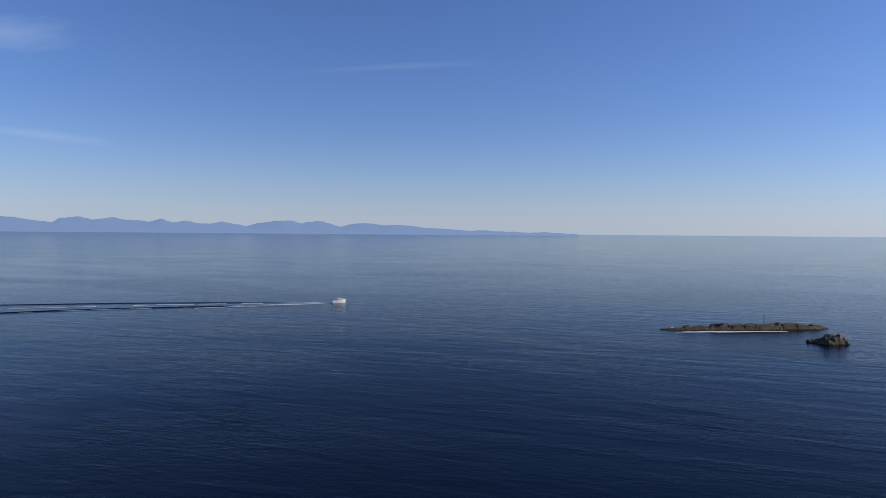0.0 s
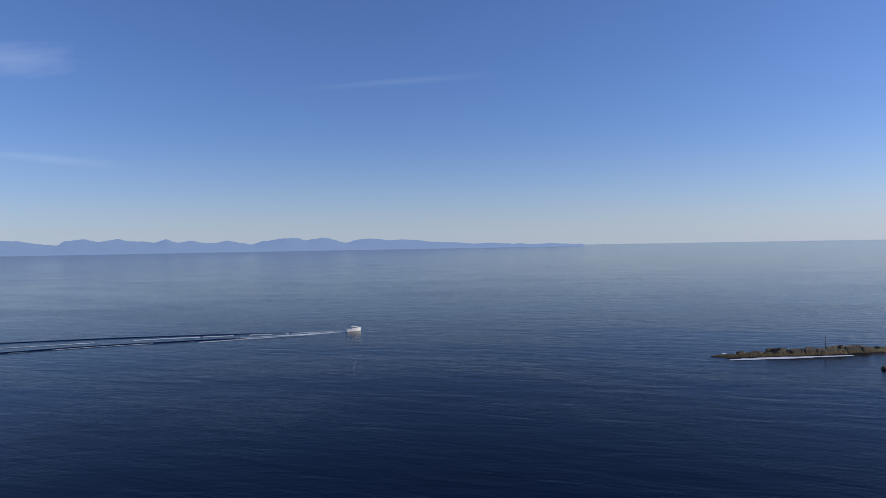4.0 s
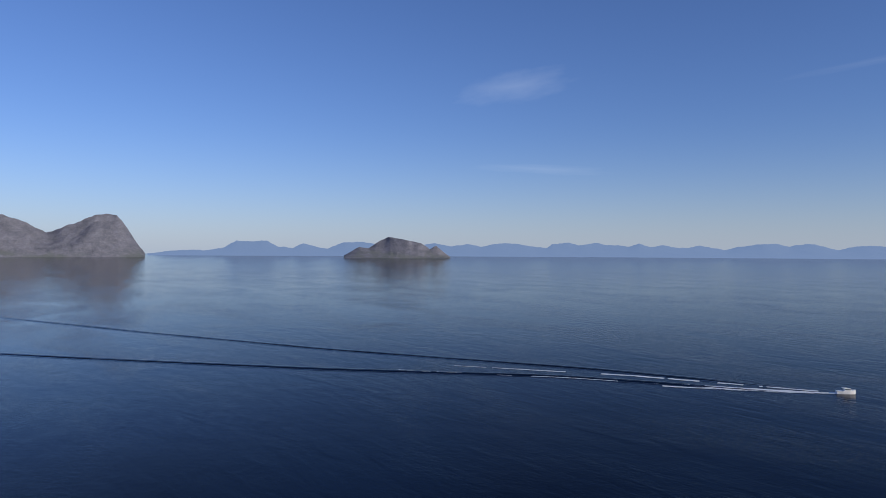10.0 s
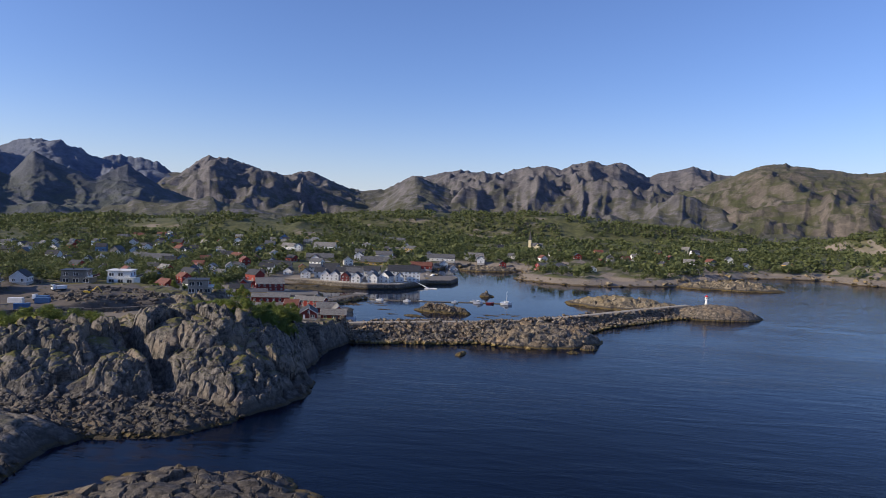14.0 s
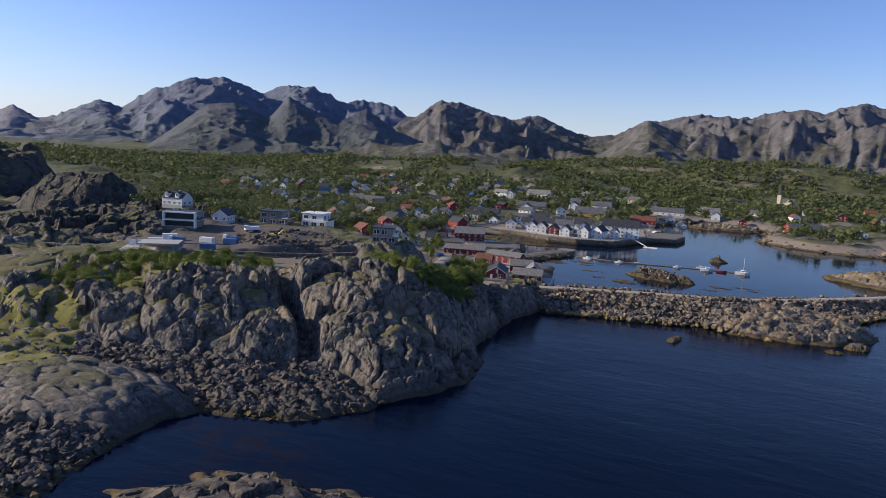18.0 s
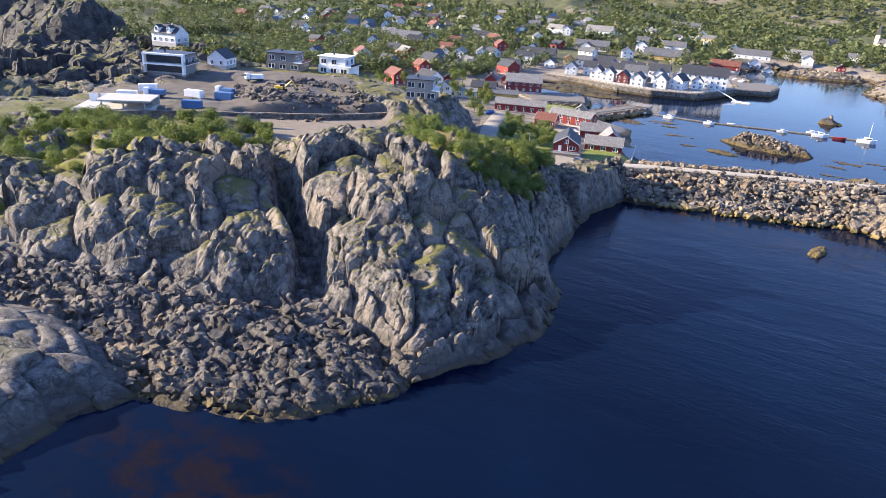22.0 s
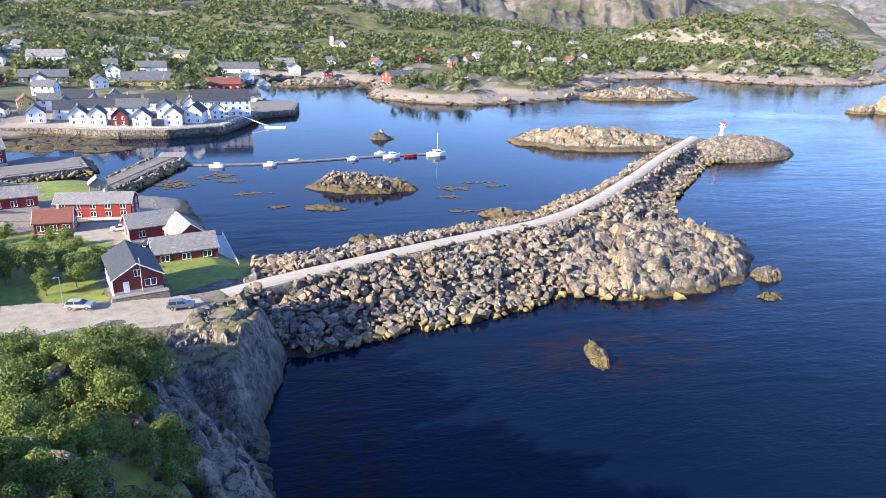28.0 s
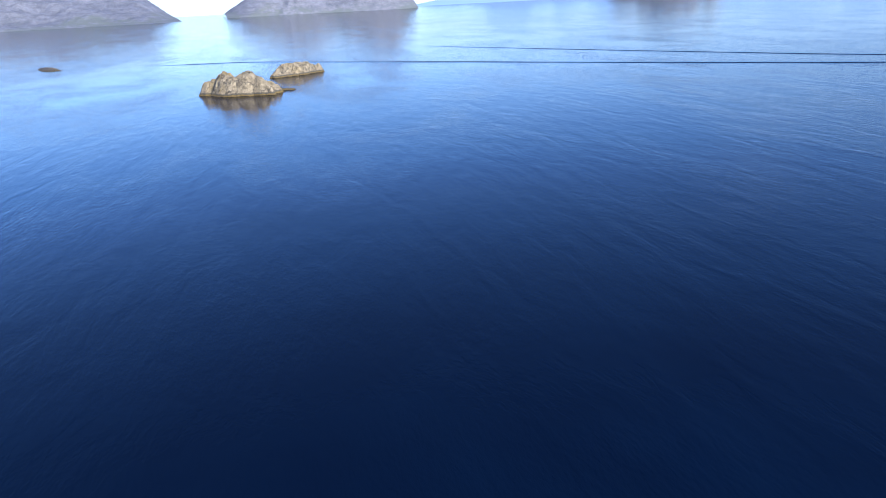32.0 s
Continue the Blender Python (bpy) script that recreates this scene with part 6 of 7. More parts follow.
def boat(x, y, turn, l, label, hull=None, cabin=True, mast=0.0, z=0.0, name="motor_boat"):
    """A small pleasure boat: lofted hull, deck, cabin with windows and a rail."""
    t = thing(name, label, "boat", pose(x, y, z, 0, 0, turn), "boats")
    bm = bmesh.new()
    rows = []
    for s, w, keel, top in ((-0.5, 0.15, -0.05, 0.17), (-0.2, 0.175, -0.07, 0.17), (0.15, 0.165, -0.07, 0.19), (0.38, 0.1, -0.04, 0.225), (0.5, 0.008, 0.06, 0.25)):
        rows.append([bm.verts.new((s * l, k * l, q * l)) for k, q in ((-w, top), (-w * 0.85, keel * 0.2), (0, keel), (w * 0.85, keel * 0.2), (w, top))])
    for a, b in zip(rows, rows[1:]):
        for i in range(4):
            bm.faces.new((a[i], b[i], b[i + 1], a[i + 1]))
        bm.faces.new((a[4], b[4], b[0], a[0]))
    bm.faces.new(rows[0])
    bmesh.ops.recalc_face_normals(bm, faces=bm.faces)
    part("hull", bm, hull or HULL, t)
    if cabin:
        bm = bmesh.new()
        add_box(bm, -0.12 * l, 0.24 * l, -0.11 * l, 0.11 * l, 0.16 * l, 0.31 * l, 0, 0.02 * l)
        c = part("cabin", bm, HULL, t)
        part("windscreen", box(-0.1 * l, 0.2 * l, -0.113 * l, 0.113 * l, 0.225 * l, 0.28 * l), GLASS, c)
        part("canopy", box(-0.2 * l, 0.08 * l, -0.1 * l, 0.1 * l, 0.31 * l, 0.335 * l, 0.01 * l), HULL, t)
        part("antenna", pole((-0.1 * l, 0, 0.33 * l), (-0.13 * l, 0, 0.48 * l), 0.02, 0.01, 5), DARK, t)
    if mast:
        m = part("mast", pole((0.05 * l, 0, 0.1 * l), (0.05 * l, 0, mast), 0.11, 0.06, 6), TRIM, t)
        part("boom", pole((0.05 * l, 0, 0.25 * l), (-0.4 * l, 0, 0.25 * l), 0.08, 0.06, 6), TRIM, m)
    return t


for bx, by, bt, bl, lab in ((106, -391.5, 180, 6, "white motor boat at the pontoon"), (92, -390.5, 175, 7, "white motor boat moored at the pontoon"), (73, -391, 183, 6.5, "white motor boat beside the pontoon"),
                            (64, -398.5, 188, 5, "small open boat at the pontoon"), (41, -398.5, 188, 6, "small turquoise-white boat at the pontoon"), (25, -401.5, 190, 9, "white cabin cruiser at the pontoon"),
                            (29, -408, 190, 6, "white boat at the pontoon")):
    boat(bx, by, bt, bl * 0.78, lab, cabin=bl > 5.5)
boat(17, -402.5, 188, 5.5, "small red boat at the pontoon", RED, False)
boat(6, -403.5, 185, 8, "white sailing boat with bare mast at the pontoon's end", None, True, 9.5, name="sailing_boat")
boat(139, -384, 200, 6.5, "white motor boat beside the wharf")
boat(82, -556, 70, 14, "white fishing boat with mast by the stone quay", None, True, 6, name="fishing_boat")
boat(88, -566, 75, 12, "white fishing boat by the stone quay", None, True, 5, name="fishing_boat")
boat(-172, 369, 49, 7.8, "white motor yacht under way on open water", None, True, name="motor_yacht")

# wake of the yacht: two foam streaks and the furrows that they leave
FOAM = plain("sea_foam", (0.62, 0.66, 0.70), 0.8, 0.35, 0.8)


def streak(name, pts, widths, z, material, label, breaks=0.0, seed=0):
    """A ragged ribbon of foam lying on the water."""
    P = np.array(pts, float)
    d = np.concatenate([[0], np.cumsum(np.hypot(*np.diff(P, axis=0).T))])
    s = np.arange(0, d[-1], 1.6)
    X, Y, W = np.interp(s, d, P[:, 0]), np.interp(s, d, P[:, 1]), np.interp(s, d, widths)
    T = np.stack([np.gradient(X), np.gradient(Y)], -1)
    T /= np.linalg.norm(T, axis=1, keepdims=True)
    N = np.stack([-T[:, 1], T[:, 0]], -1)
    a = W * (0.4 + 1.1 * fbm(s / 3.0, s * 0, 3, seed))
    b = W * (0.4 + 1.1 * fbm(s / 3.0, s * 0 + 9, 3, seed))
    V = np.concatenate([np.stack([X + N[:, 0] * a, Y + N[:, 1] * a, X * 0 + z], -1), np.stack([X - N[:, 0] * b, Y - N[:, 1] * b, X * 0 + z], -1)])
    n = len(s)
    gap = fbm(s / 9.0, s * 0 + 4, 3, seed + 3)
    F = [(i, i + 1, n + i + 1, n + i) for i in range(n - 1) if gap[i] > breaks]
    return tagged(mesh_object(name, V.tolist(), F, material, True), label, "foam", kind="stuff")


streak("wake_foam", [(-174, 367), (-190, 349), (-225, 313)], [1.5, 2.6, 1.2], 0.10, FOAM, "white churned foam behind a motor yacht", 0.0, 1)
streak("wake_foam_port", [(-176, 364), (-262, 290), (-330, 224)], [1.0, 1.5, 0.5], 0.08, FOAM, "thin foam line of a wake", 0.42, 2)
streak("wake_foam_starboard", [(-173, 369), (-250, 322), (-320, 262)], [1.0, 1.6, 0.5], 0.08, FOAM, "thin foam line of a wake", 0.40, 3)


def furrow(name, pts, half, height, label):
    """A long low wave with a dark face."""
    P = np.array(pts, float)
    d = np.concatenate([[0], np.cumsum(np.hypot(*np.diff(P, axis=0).T))])
    s = np.arange(0, d[-1], 6.0)
    X, Y = np.interp(s, d, P[:, 0]), np.interp(s, d, P[:, 1])
    for _ in range(6):
        X[1:-1], Y[1:-1] = (X[:-2] + 2 * X[1:-1] + X[2:]) / 4, (Y[:-2] + 2 * Y[1:-1] + Y[2:]) / 4
    T = np.stack([np.gradient(X), np.gradient(Y)], -1)
    T /= np.linalg.norm(T, axis=1, keepdims=True)
    N = np.stack([-T[:, 1], T[:, 0]], -1)
    prof = [(o, max(0.012, math.exp(-(o / 2.6) ** 2 / 2) * (0.5 + 0.5 * math.cos(o * 1.55)))) for o in np.linspace(-7, 7, 29)]
    fade = np.clip(np.minimum(s, d[-1] - s) / 60, 0.05, 1) * (0.75 + 0.4 * fbm(s / 30, s * 0, 2, 4))
    V, F = [], []
    m = len(prof)
    for i in range(len(s)):
        V += [(X[i] + N[i, 0] * o * half / 7, Y[i] + N[i, 1] * o * half / 7, 0.015 + h * height * fade[i]) for o, h in prof]
        if i:
            F += [((i - 1) * m + j, (i - 1) * m + j + 1, i * m + j + 1, i * m + j) for j in range(m - 1)]
    return tagged(mesh_object(name, V, F, SEA, True), label, "wave", kind="stuff")


furrow("wake_wave_near", [(-178, 356), (-267, 290), (-345, 198), (-452, 90), (-580, -30), (-760, -215), (-800, -330)], 6.5, 0.42, "long dark wake wave on calm water")
furrow("wake_wave_far", [(-182, 366), (-275, 318), (-410, 228), (-560, 145), (-835, 5)], 6.5, 0.34, "long dark wake wave on calm water")

# surf at the reef and the small rock
streak("surf", [(6, 320), (20, 327), (34, 333.5), (50, 341)], [1.0, 2.0, 1.6, 0.7], 0.12, FOAM, "white surf washing over a reef", 0.25, 5)
streak("surf_behind", [(4, 334), (18, 340), (32, 347), (46, 354)], [0.7, 1.4, 1.0, 0.5], 0.12, FOAM, "white surf behind a reef", 0.35, 6)

# ---- stone quay with the white houses ----
def masonry(name, label, line, z0, z1, batter, material, seed, size=1.6, named=True):
    """A dry-stone quay wall: courses of single blocks along a line, leaning back a little."""
    rnd_ = random.Random(seed)
    t = thing(name, label, "stone wall", pose(0, 0, 0))
    spots = []
    for (ax, ay), (bx, by) in zip(line, line[1:]):
        ln = math.hypot(bx - ax, by - ay)
        tx, ty = (bx - ax) / ln, (by - ay) / ln
        rows_n = max(1, int((z1 - z0) / (size * 0.55)))
        for r in range(rows_n):
            s = -rnd_.random() * size * 0.5
            zz = z0 + (z1 - z0) * (r + 0.5) / rows_n
            while s < ln:
                w = size * rnd_.uniform(0.7, 1.25)
                off = batter * (1 - r / rows_n)
                spots.append((ax + tx * (s + w / 2) + ty * off, ay + ty * (s + w / 2) - tx * off, zz, w, (z1 - z0) / rows_n, math.atan2(ty, tx)))
                s += w
    return t, spots


def build_masonry(name, label, line, z0, z1, batter, material, seed, size=1.6, limit=300):
    t, spots = masonry(name, label, line, z0, z1, batter, material, seed, size)
    cubes = []
    for k in range(6):
        r = random.Random(900 + k)
        bm = box(-0.5, 0.5, -0.5, 0.5, -0.5, 0.5, 0.09)
        for v in bm.verts:
            v.co += Vector((r.uniform(-0.06, 0.06), r.uniform(-0.08, 0.08), r.uniform(-0.06, 0.06)))
        cubes.append(mesh_of("stone", bm, material))
    for i, (x, y, z, w, h, a) in enumerate(spots[:limit]):
        part("stone", cubes[i % 6], None, t, at=Matrix.LocRotScale((x, y, z), Euler((0, 0, a)), (w * 0.97, 1.1, h * 0.97)))
    if len(spots) > limit:
        V, F, n = [], [], 0
        for i, (x, y, z, w, h, a) in enumerate(spots[limit:]):
            me = cubes[i % 6]
            m = np.array(Euler((0, 0, a)).to_matrix())
            co = (np.array([v.co[:] for v in me.vertices]) * (w * 0.97, 1.1, h * 0.97)) @ m.T + (x, y, z)
            V.append(co)
            F += [tuple(j + n for j in p.vertices) for p in me.polygons]
            n += len(co)
        ob = mesh_object("stone_courses", np.concatenate(V).tolist(), F, material)
        ob.parent = t
        ob["kind"] = "stuff"
    return t


QUAY_STONE = rock_material("quay_stone", (0.11, 0.095, 0.08), (0.35, 0.305, 0.25), (0.30, 0.225, 0.15), 1.3, 0.0)
QL = [(188, -462), (168, -461), (157, -458), (138, -452), (117, -452), (94, -462), (84, -488), (80, -505)]
build_masonry("quay_wall", "dry-stone quay wall below the white houses", QL[::-1], -0.6, 3.9, 0.9, QUAY_STONE, 3, 1.9)
tagged(new("quay_terrace", mesh_of("quay_terrace", prism([(188, -462.5), (168, -462), (157, -459), (138, -453), (117, -453), (95, -463), (85, -488), (80, -506), (92, -560), (190, -560)], -1, 4.0), GRAVEL)),
       "gravel terrace of the stone quay", "quay", kind="structure")
pier2 = thing("stone_pier", "dark stone pier with timber fenders in the harbour", "pier", pose(0, 0, 0))
part("pier_body", prism([(86, -506), (60, -520), (57, -545), (62, -562), (92, -560)], -1, 3.4, 0.1), QUAY_STONE, pier2)
part("pier_deck", prism([(85, -508), (61.5, -521.5), (58.5, -545), (63, -560), (90, -558)], 3.4, 3.55), DECK, pier2)
for i in range(10):
    part("fender_pile", pole((60 - 0.3 * i, -521.5 - 2.6 * i, -1), (60 - 0.3 * i, -521.5 - 2.6 * i, 4.0), 0.17), DARK, pier2)
gang = thing("gangway", "white gangway down to a floating landing stage", "gangway", pose(86, -489, 0, 0, 0, 0))
part("ramp", prism([(0, 0), (-13, 10.5), (-12.2, 11.5), (0.8, 1)], 0, 0.25), TRIM, gang)
for v in gang.children[0].data.vertices:
    v.co.z += 3.6 * (1 - min(1, -v.co.x / 13.0)) + 0.5
part("landing_stage", box(-20, -10, 8.5, 12, -0.2, 0.5, 0.05), TRIM, gang)

rnd = random.Random(77)
WH = "white houses on the quay"
WHITE_SPOTS = [(157, -471, 10, 6.5, 9, 4.6, 3.0), (149, -470, 8, 6.5, 9, 4.6, 3.0), (129, -464, 5, 6.5, 9, 4.4, 3.0), (116, -468, 2, 6.5, 10, 4.8, 3.0),
               (107, -474, -8, 7, 10, 5.0, 3.1), (164, -486, 100, 7, 12, 5.0, 3.0), (150, -487, 96, 7, 11, 5.6, 3.2), (136, -483, 98, 7, 12, 5.8, 3.2), (122, -486, 8, 7, 10, 5.2, 3.0),
               (143, -500, 100, 7.5, 13, 5.6, 3.4), (126, -500, 95, 7.5, 12, 6.0, 3.4), (158, -505, 10, 7, 10, 5.2, 3.0), (112, -497, 10, 7, 10, 5.2, 3.0), (170, -500, 12, 7, 10, 5.0, 3.0),
               (168, -520, 96, 7.5, 12, 5.6, 3.2), (152, -522, 8, 7.5, 11, 5.4, 3.2), (176, -476, 15, 6.5, 9, 4.6, 2.8)]
for i, (x, y, a, w, l, e, r) in enumerate(WHITE_SPOTS):
    house(x, y, a, w * 1.15, l * 1.15, e * 1.08, r * 1.1, WHITE, (ROOF_DARK, SLATE)[i % 4 == 3], "white wooden house with dark roof on the stone quay", "house", WH, 2, 3, 2, i % 3 == 0, True, 4.0, (0.8, 1.05))
house(139, -467, 5, 6.5, 9, 4.6, 3.0, RED_DARK, ROOF_DARK, "small red house among white ones on the quay", "house", WH, 2, 2, 2, False, True, 4.0, (0.8, 1.0))
house(97, -496, 100, 13, 27, 8.0, 4.6, WHITE, ROOF_DARK, "large white hall with dark roof at the quay's end", "hall", WH, 3, 8, 4, False, True, 4.0, (0.9, 1.1))
house(98, -483, 10, 6.5, 8, 4.6, 3.0, WHITE, ROOF_DARK, "white gabled wing before the large hall", "house", WH, 2, 2, 2, False, True, 4.0, (0.8, 1.05))
fence_q = thing("white_fence", "low white fence along the quay's edge", "fence", pose(0, 0, 4.0))
for (ax, ay), (bx, by) in zip(QL[2:6], QL[3:7]):
    ln = math.hypot(bx - ax, by - ay)
    fa = pose(ax, ay - 1.6, 0, 0, 0, math.degrees(math.atan2(by - ay, bx - ax)))
    for k in (0.45, 0.9):
        part("rail", box(0, ln, 0.9, 0.98, k, k + 0.1), TRIM, fence_q, at=fa)
    for i in range(int(ln / 2.4) + 1):
        part("post", box(i * 2.4, i * 2.4 + 0.1, 0.98, 1.08, 0, 1.05), TRIM, fence_q, at=fa)

# ---- wharf and pier near the red houses ----
wharf = thing("stone_wharf", "grey stone wharf with concrete deck by the red warehouse", "wharf", pose(0, 0, 0))
part("wharf_body", prism([(134, -385), (157, -370), (172, -384), (158, -404), (141, -404)], -1, 2.4, 0.1), QUAY_STONE, wharf)
part("wharf_deck", prism([(136, -386), (156, -373), (169, -385), (157, -402), (142, -402)], 2.4, 2.55), DECK, wharf)
pier1 = thing("rubble_pier", "rubble pier with a pale path to the pontoon", "pier", pose(0, 0, 0))
part("pier_body", prism([(129, -352), (121, -349), (106, -398), (114, -402)], -1, 2.2, 0.1), BOULDER, pier1)
part("pier_path", prism([(126.5, -353), (123.5, -352), (108.5, -398), (112, -400)], 2.2, 2.35), DECK, pier1)
for i in range(12):
    part("pile", pole((105 + (i % 4) * 2.4, -399 - (i // 4) * 3.0, -1), (105 + (i % 4) * 2.4, -399 - (i // 4) * 3.0, 3.2), 0.15), WOOD, pier1)
part("jetty_deck", box(104, 113.5, -406.5, -397.5, 2.6, 2.8), WOOD, pier1)
rubble = []
for (ax, ay), (bx, by), hi in (((130, -352), (115, -402), 2.2), ((120, -349), (105, -398), 2.2), ((157, -370), (134, -385), 1.6), ((134, -385), (141, -404), 1.6), ((141, -404), (158, -404), 1.6)):
    ln = math.hypot(bx - ax, by - ay)
    ex, ey = (by - ay) / ln, -(bx - ax) / ln
    if (ax + ex - 120) ** 2 + (ay + ey + 375) ** 2 < (ax - ex - 120) ** 2 + (ay - ey + 375) ** 2 and hi > 2:
        ex, ey = -ex, -ey
    for _ in range(int(ln * 4.5)):
        k, q = rnd.random(), rnd.random()
        rubble.append((ax + (bx - ax) * k + ex * q * 3.2, ay + (by - ay) * k + ey * q * 3.2, hi * (1 - q) - 0.1, rnd.uniform(0.8, 1.7), rnd.uniform(-0.5, 0.5), rnd.uniform(-0.5, 0.5), rnd.uniform(0, 6)))
joined("pier_rubble", ROCKS, rubble, BOULDER, "loose pale boulders along the pier's and wharf's foot", "boulders")
house(172, -391, 117, 13, 19, 5.2, 3.6, RED_DARK, ROOF_LIGHT, "large red warehouse with grey sheet roof on the wharf", "warehouse", "", 2, 5, 3, False, True, 3.0, (1.0, 1.0))
house(190, -388, 20, 6, 8, 3.6, 2.6, RED, ROOF_DARK, "small red boathouse with white gable trim", "house", "", 1, 2, 1, False, True, None)
house(176, -352, 110, 8, 12, 4.6, 2.6, OCHRE, ROOF_DARK, "ochre wooden house with dark roof", "house", "", 2, 3, 2, False, True, None)
house(163, -349, 112, 8, 13, 3.4, 1.6, OCHRE, SLATE, "low ochre building with dark roof", "house", "", 1, 4, 2, False, True, None)
house(181, -337, 110, 7, 16, 3.2, 1.2, WHITE, SLATE_PALE, "long low white building with pale roof", "house", "", 1, 5, 2, False, True, None)

# ---- town houses ----
WALLS = {"white": WHITE, "red": RED, "ochre": OCHRE, "blue": BLUE, "grey": GREY_B}
ROOFS = {"dark": ROOF_DARK, "slate": SLATE, "tiled": ROOF_RED, "pale": ROOF_LIGHT}
TOWN = "houses of the town"
KEY = """216,-491,100,white,dark,8,12 197,-493,5,white,dark,7,9 187,-499,20,ochre,tiled,7,9 178,-506,100,white,slate,8,10 267,-466,40,white,tiled,8,10 252,-463,15,white,pale,8,11
243,-478,30,white,slate,8,11 247,-501,60,white,dark,8,12 312,-524,20,blue,dark,8,10 343,-533,95,white,slate,11,30 231,-425,25,blue,tiled,7,9 246,-416,70,grey,dark,9,12
232,-382,60,red,tiled,7,8 202,-362,20,red,dark,5,7 206,-348,70,white,dark,8,12 186,-331,20,white,dark,6,9 188,-404,10,red,tiled,5,6 219,-337,60,red,tiled,8,11
393,-766,10,red,slate,9,14 265,-670,80,white,pale,10,16 253,-666,10,white,slate,8,12 225,-676,95,white,pale,12,24 213,-623,100,grey,slate,11,28 267,-633,30,white,slate,9,14
259,-541,40,red,tiled,8,11 269,-589,20,red,tiled,9,12 288,-587,70,white,tiled,9,12 303,-594,100,white,dark,9,13 303,-557,15,white,slate,9,14 177,-604,20,white,dark,9,12
176,-641,10,white,dark,9,12 156,-669,95,white,slate,11,20 151,-616,100,ochre,slate,14,30 100,-717,95,white,slate,12,34 92,-690,15,white,slate,9,13 80,-682,15,white,slate,9,13
104,-616,95,red,tiled,10,22 66,-769,100,white,pale,12,24 28,-722,10,red,dark,7,8 -83,-732,20,red,tiled,8,10 -122,-746,10,white,dark,7,9 -69,-648,10,white,pale,6,8
285,-397,50,white,tiled,9,11 259,-388,70,blue,dark,9,11 302,-372,20,white,dark,8,10 222,-528,100,grey,dark,10,26 240,-560,15,white,dark,8,11 195,-560,80,white,slate,8,12
205,-585,10,white,tiled,8,10 235,-600,60,red,dark,8,11 330,-470,30,white,dark,8,11 350,-430,75,red,dark,8,11 320,-420,15,white,tiled,8,10 370,-490,40,white,slate,9,12
290,-440,90,ochre,dark,8,10 400,-560,20,white,dark,9,12 380,-640,60,grey,tiled,9,12 340,-700,15,white,slate,9,12 312,-794,95,white,pale,10,26 213,-981,95,white,slate,12,34
265,-849,10,ochre,dark,9,12 -40,-700,70,white,dark,7,9 -150,-720,30,ochre,dark,7,9 -60,-790,10,red,dark,8,10 20,-800,80,white,slate,8,11 -30,-860,10,white,dark,8,10
-190,-780,80,white,pale,9,13 -260,-800,10,white,dark,8,10 120,-760,20,white,dark,8,11 150,-800,70,ochre,slate,9,14 180,-730,10,white,dark,8,11 210,-780,95,grey,slate,10,20"""
built = []
for i, row in enumerate(KEY.split()):
    x, y, a, wc, rc, w, l = row.split(",")
    x, y, w, l = float(x), float(y), float(w), float(l)
    two = l < 20 and i % 3 != 1
    house(x, y, float(a), w, l, 5.2 if two else 3.6, w * 0.36, WALLS[wc], ROOFS[rc], "%s wooden house with %s roof among trees" % (wc, rc), "house", TOWN, 2 if two else 1, min(6, max(2, int(l / 4))), 2, i % 2 == 0, True, None, (1.0, 1.1))
    built.append((x, y, max(w, l) * 0.7))
cols = ["white"] * 6 + ["red", "ochre", "grey", "blue"]
k = 0
while k < 125:
    x, y = rnd.uniform(140, 560), rnd.uniform(-900, -400)
    if k > 104:
        x, y = rnd.uniform(-320, 130), rnd.uniform(-1000, -720)
    if any(math.hypot(x - bx, y - by) < 11 + br for bx, by, br in built) or (x < 200 and y > -570) or y > -300 - x * 0.42:
        continue
    z = site_height(x, y)
    if z < 3.5:
        continue
    k += 1
    wc, rc = rnd.choice(cols), rnd.choice(["dark", "dark", "slate", "tiled", "pale"])
    w, l = rnd.uniform(7, 9), rnd.uniform(9, 13)
    house(x, y, rnd.choice((5, 20, 60, 100, 110)), w, l, rnd.choice((3.4, 5.0)), w * 0.38, WALLS[wc], ROOFS[rc], "%s wooden house with %s roof among trees" % (wc, rc), "house", TOWN, 1, 2, 1, k % 2 == 0, True, z, (1.2, 1.2))
    built.append((x, y, l * 0.7))
built += [(x, y, 9) for x, y, *_ in WHITE_SPOTS] + [(172, -391, 14), (-26, -672, 26), (-8, -1000, 24), (176, -352, 9), (163, -349, 10), (181, -337, 12), (97, -496, 18)]

# ---- boathouse on the far point, church ----
BZ = max(site_height(-26 + dx, -672 + dy) for dx, dy in ((0, 0), (-13, -9), (13, 9), (-8, 6), (8, -6), (-16, -2), (10, 14))) - 0.3
house(-26, -672, 122, 12, 32, 5.6, 3.4, RED, SLATE, "long red boathouse with grey roof on the far point", "boathouse", "", 2, 6, 3, False, True, BZ, (0.9, 0.9))
ch = thing("church", "yellow wooden church with a pointed spire among trees", "church", pose(-8, -1000, site_height(-8, -1000), 0, 0, 78) @ Matrix.Scale(0.72, 4))
CHURCH = boarded("church_ochre", (0.60, 0.52, 0.34), 0.3, 0.12)
part("nave", gable_walls(12, 24, 9, 7, 3), CHURCH, ch)
part("nave_roof", gable_roof(12, 24, 9, 7), SLATE, ch)
part("transept", gable_walls(11, 26, 9, 6.5, 3), CHURCH, ch, at=pose(0, 4, 0, 0, 0, 90))
part("transept_roof", gable_roof(11, 26, 9, 6.5), SLATE, ch, at=pose(0, 4, 0, 0, 0, 90))
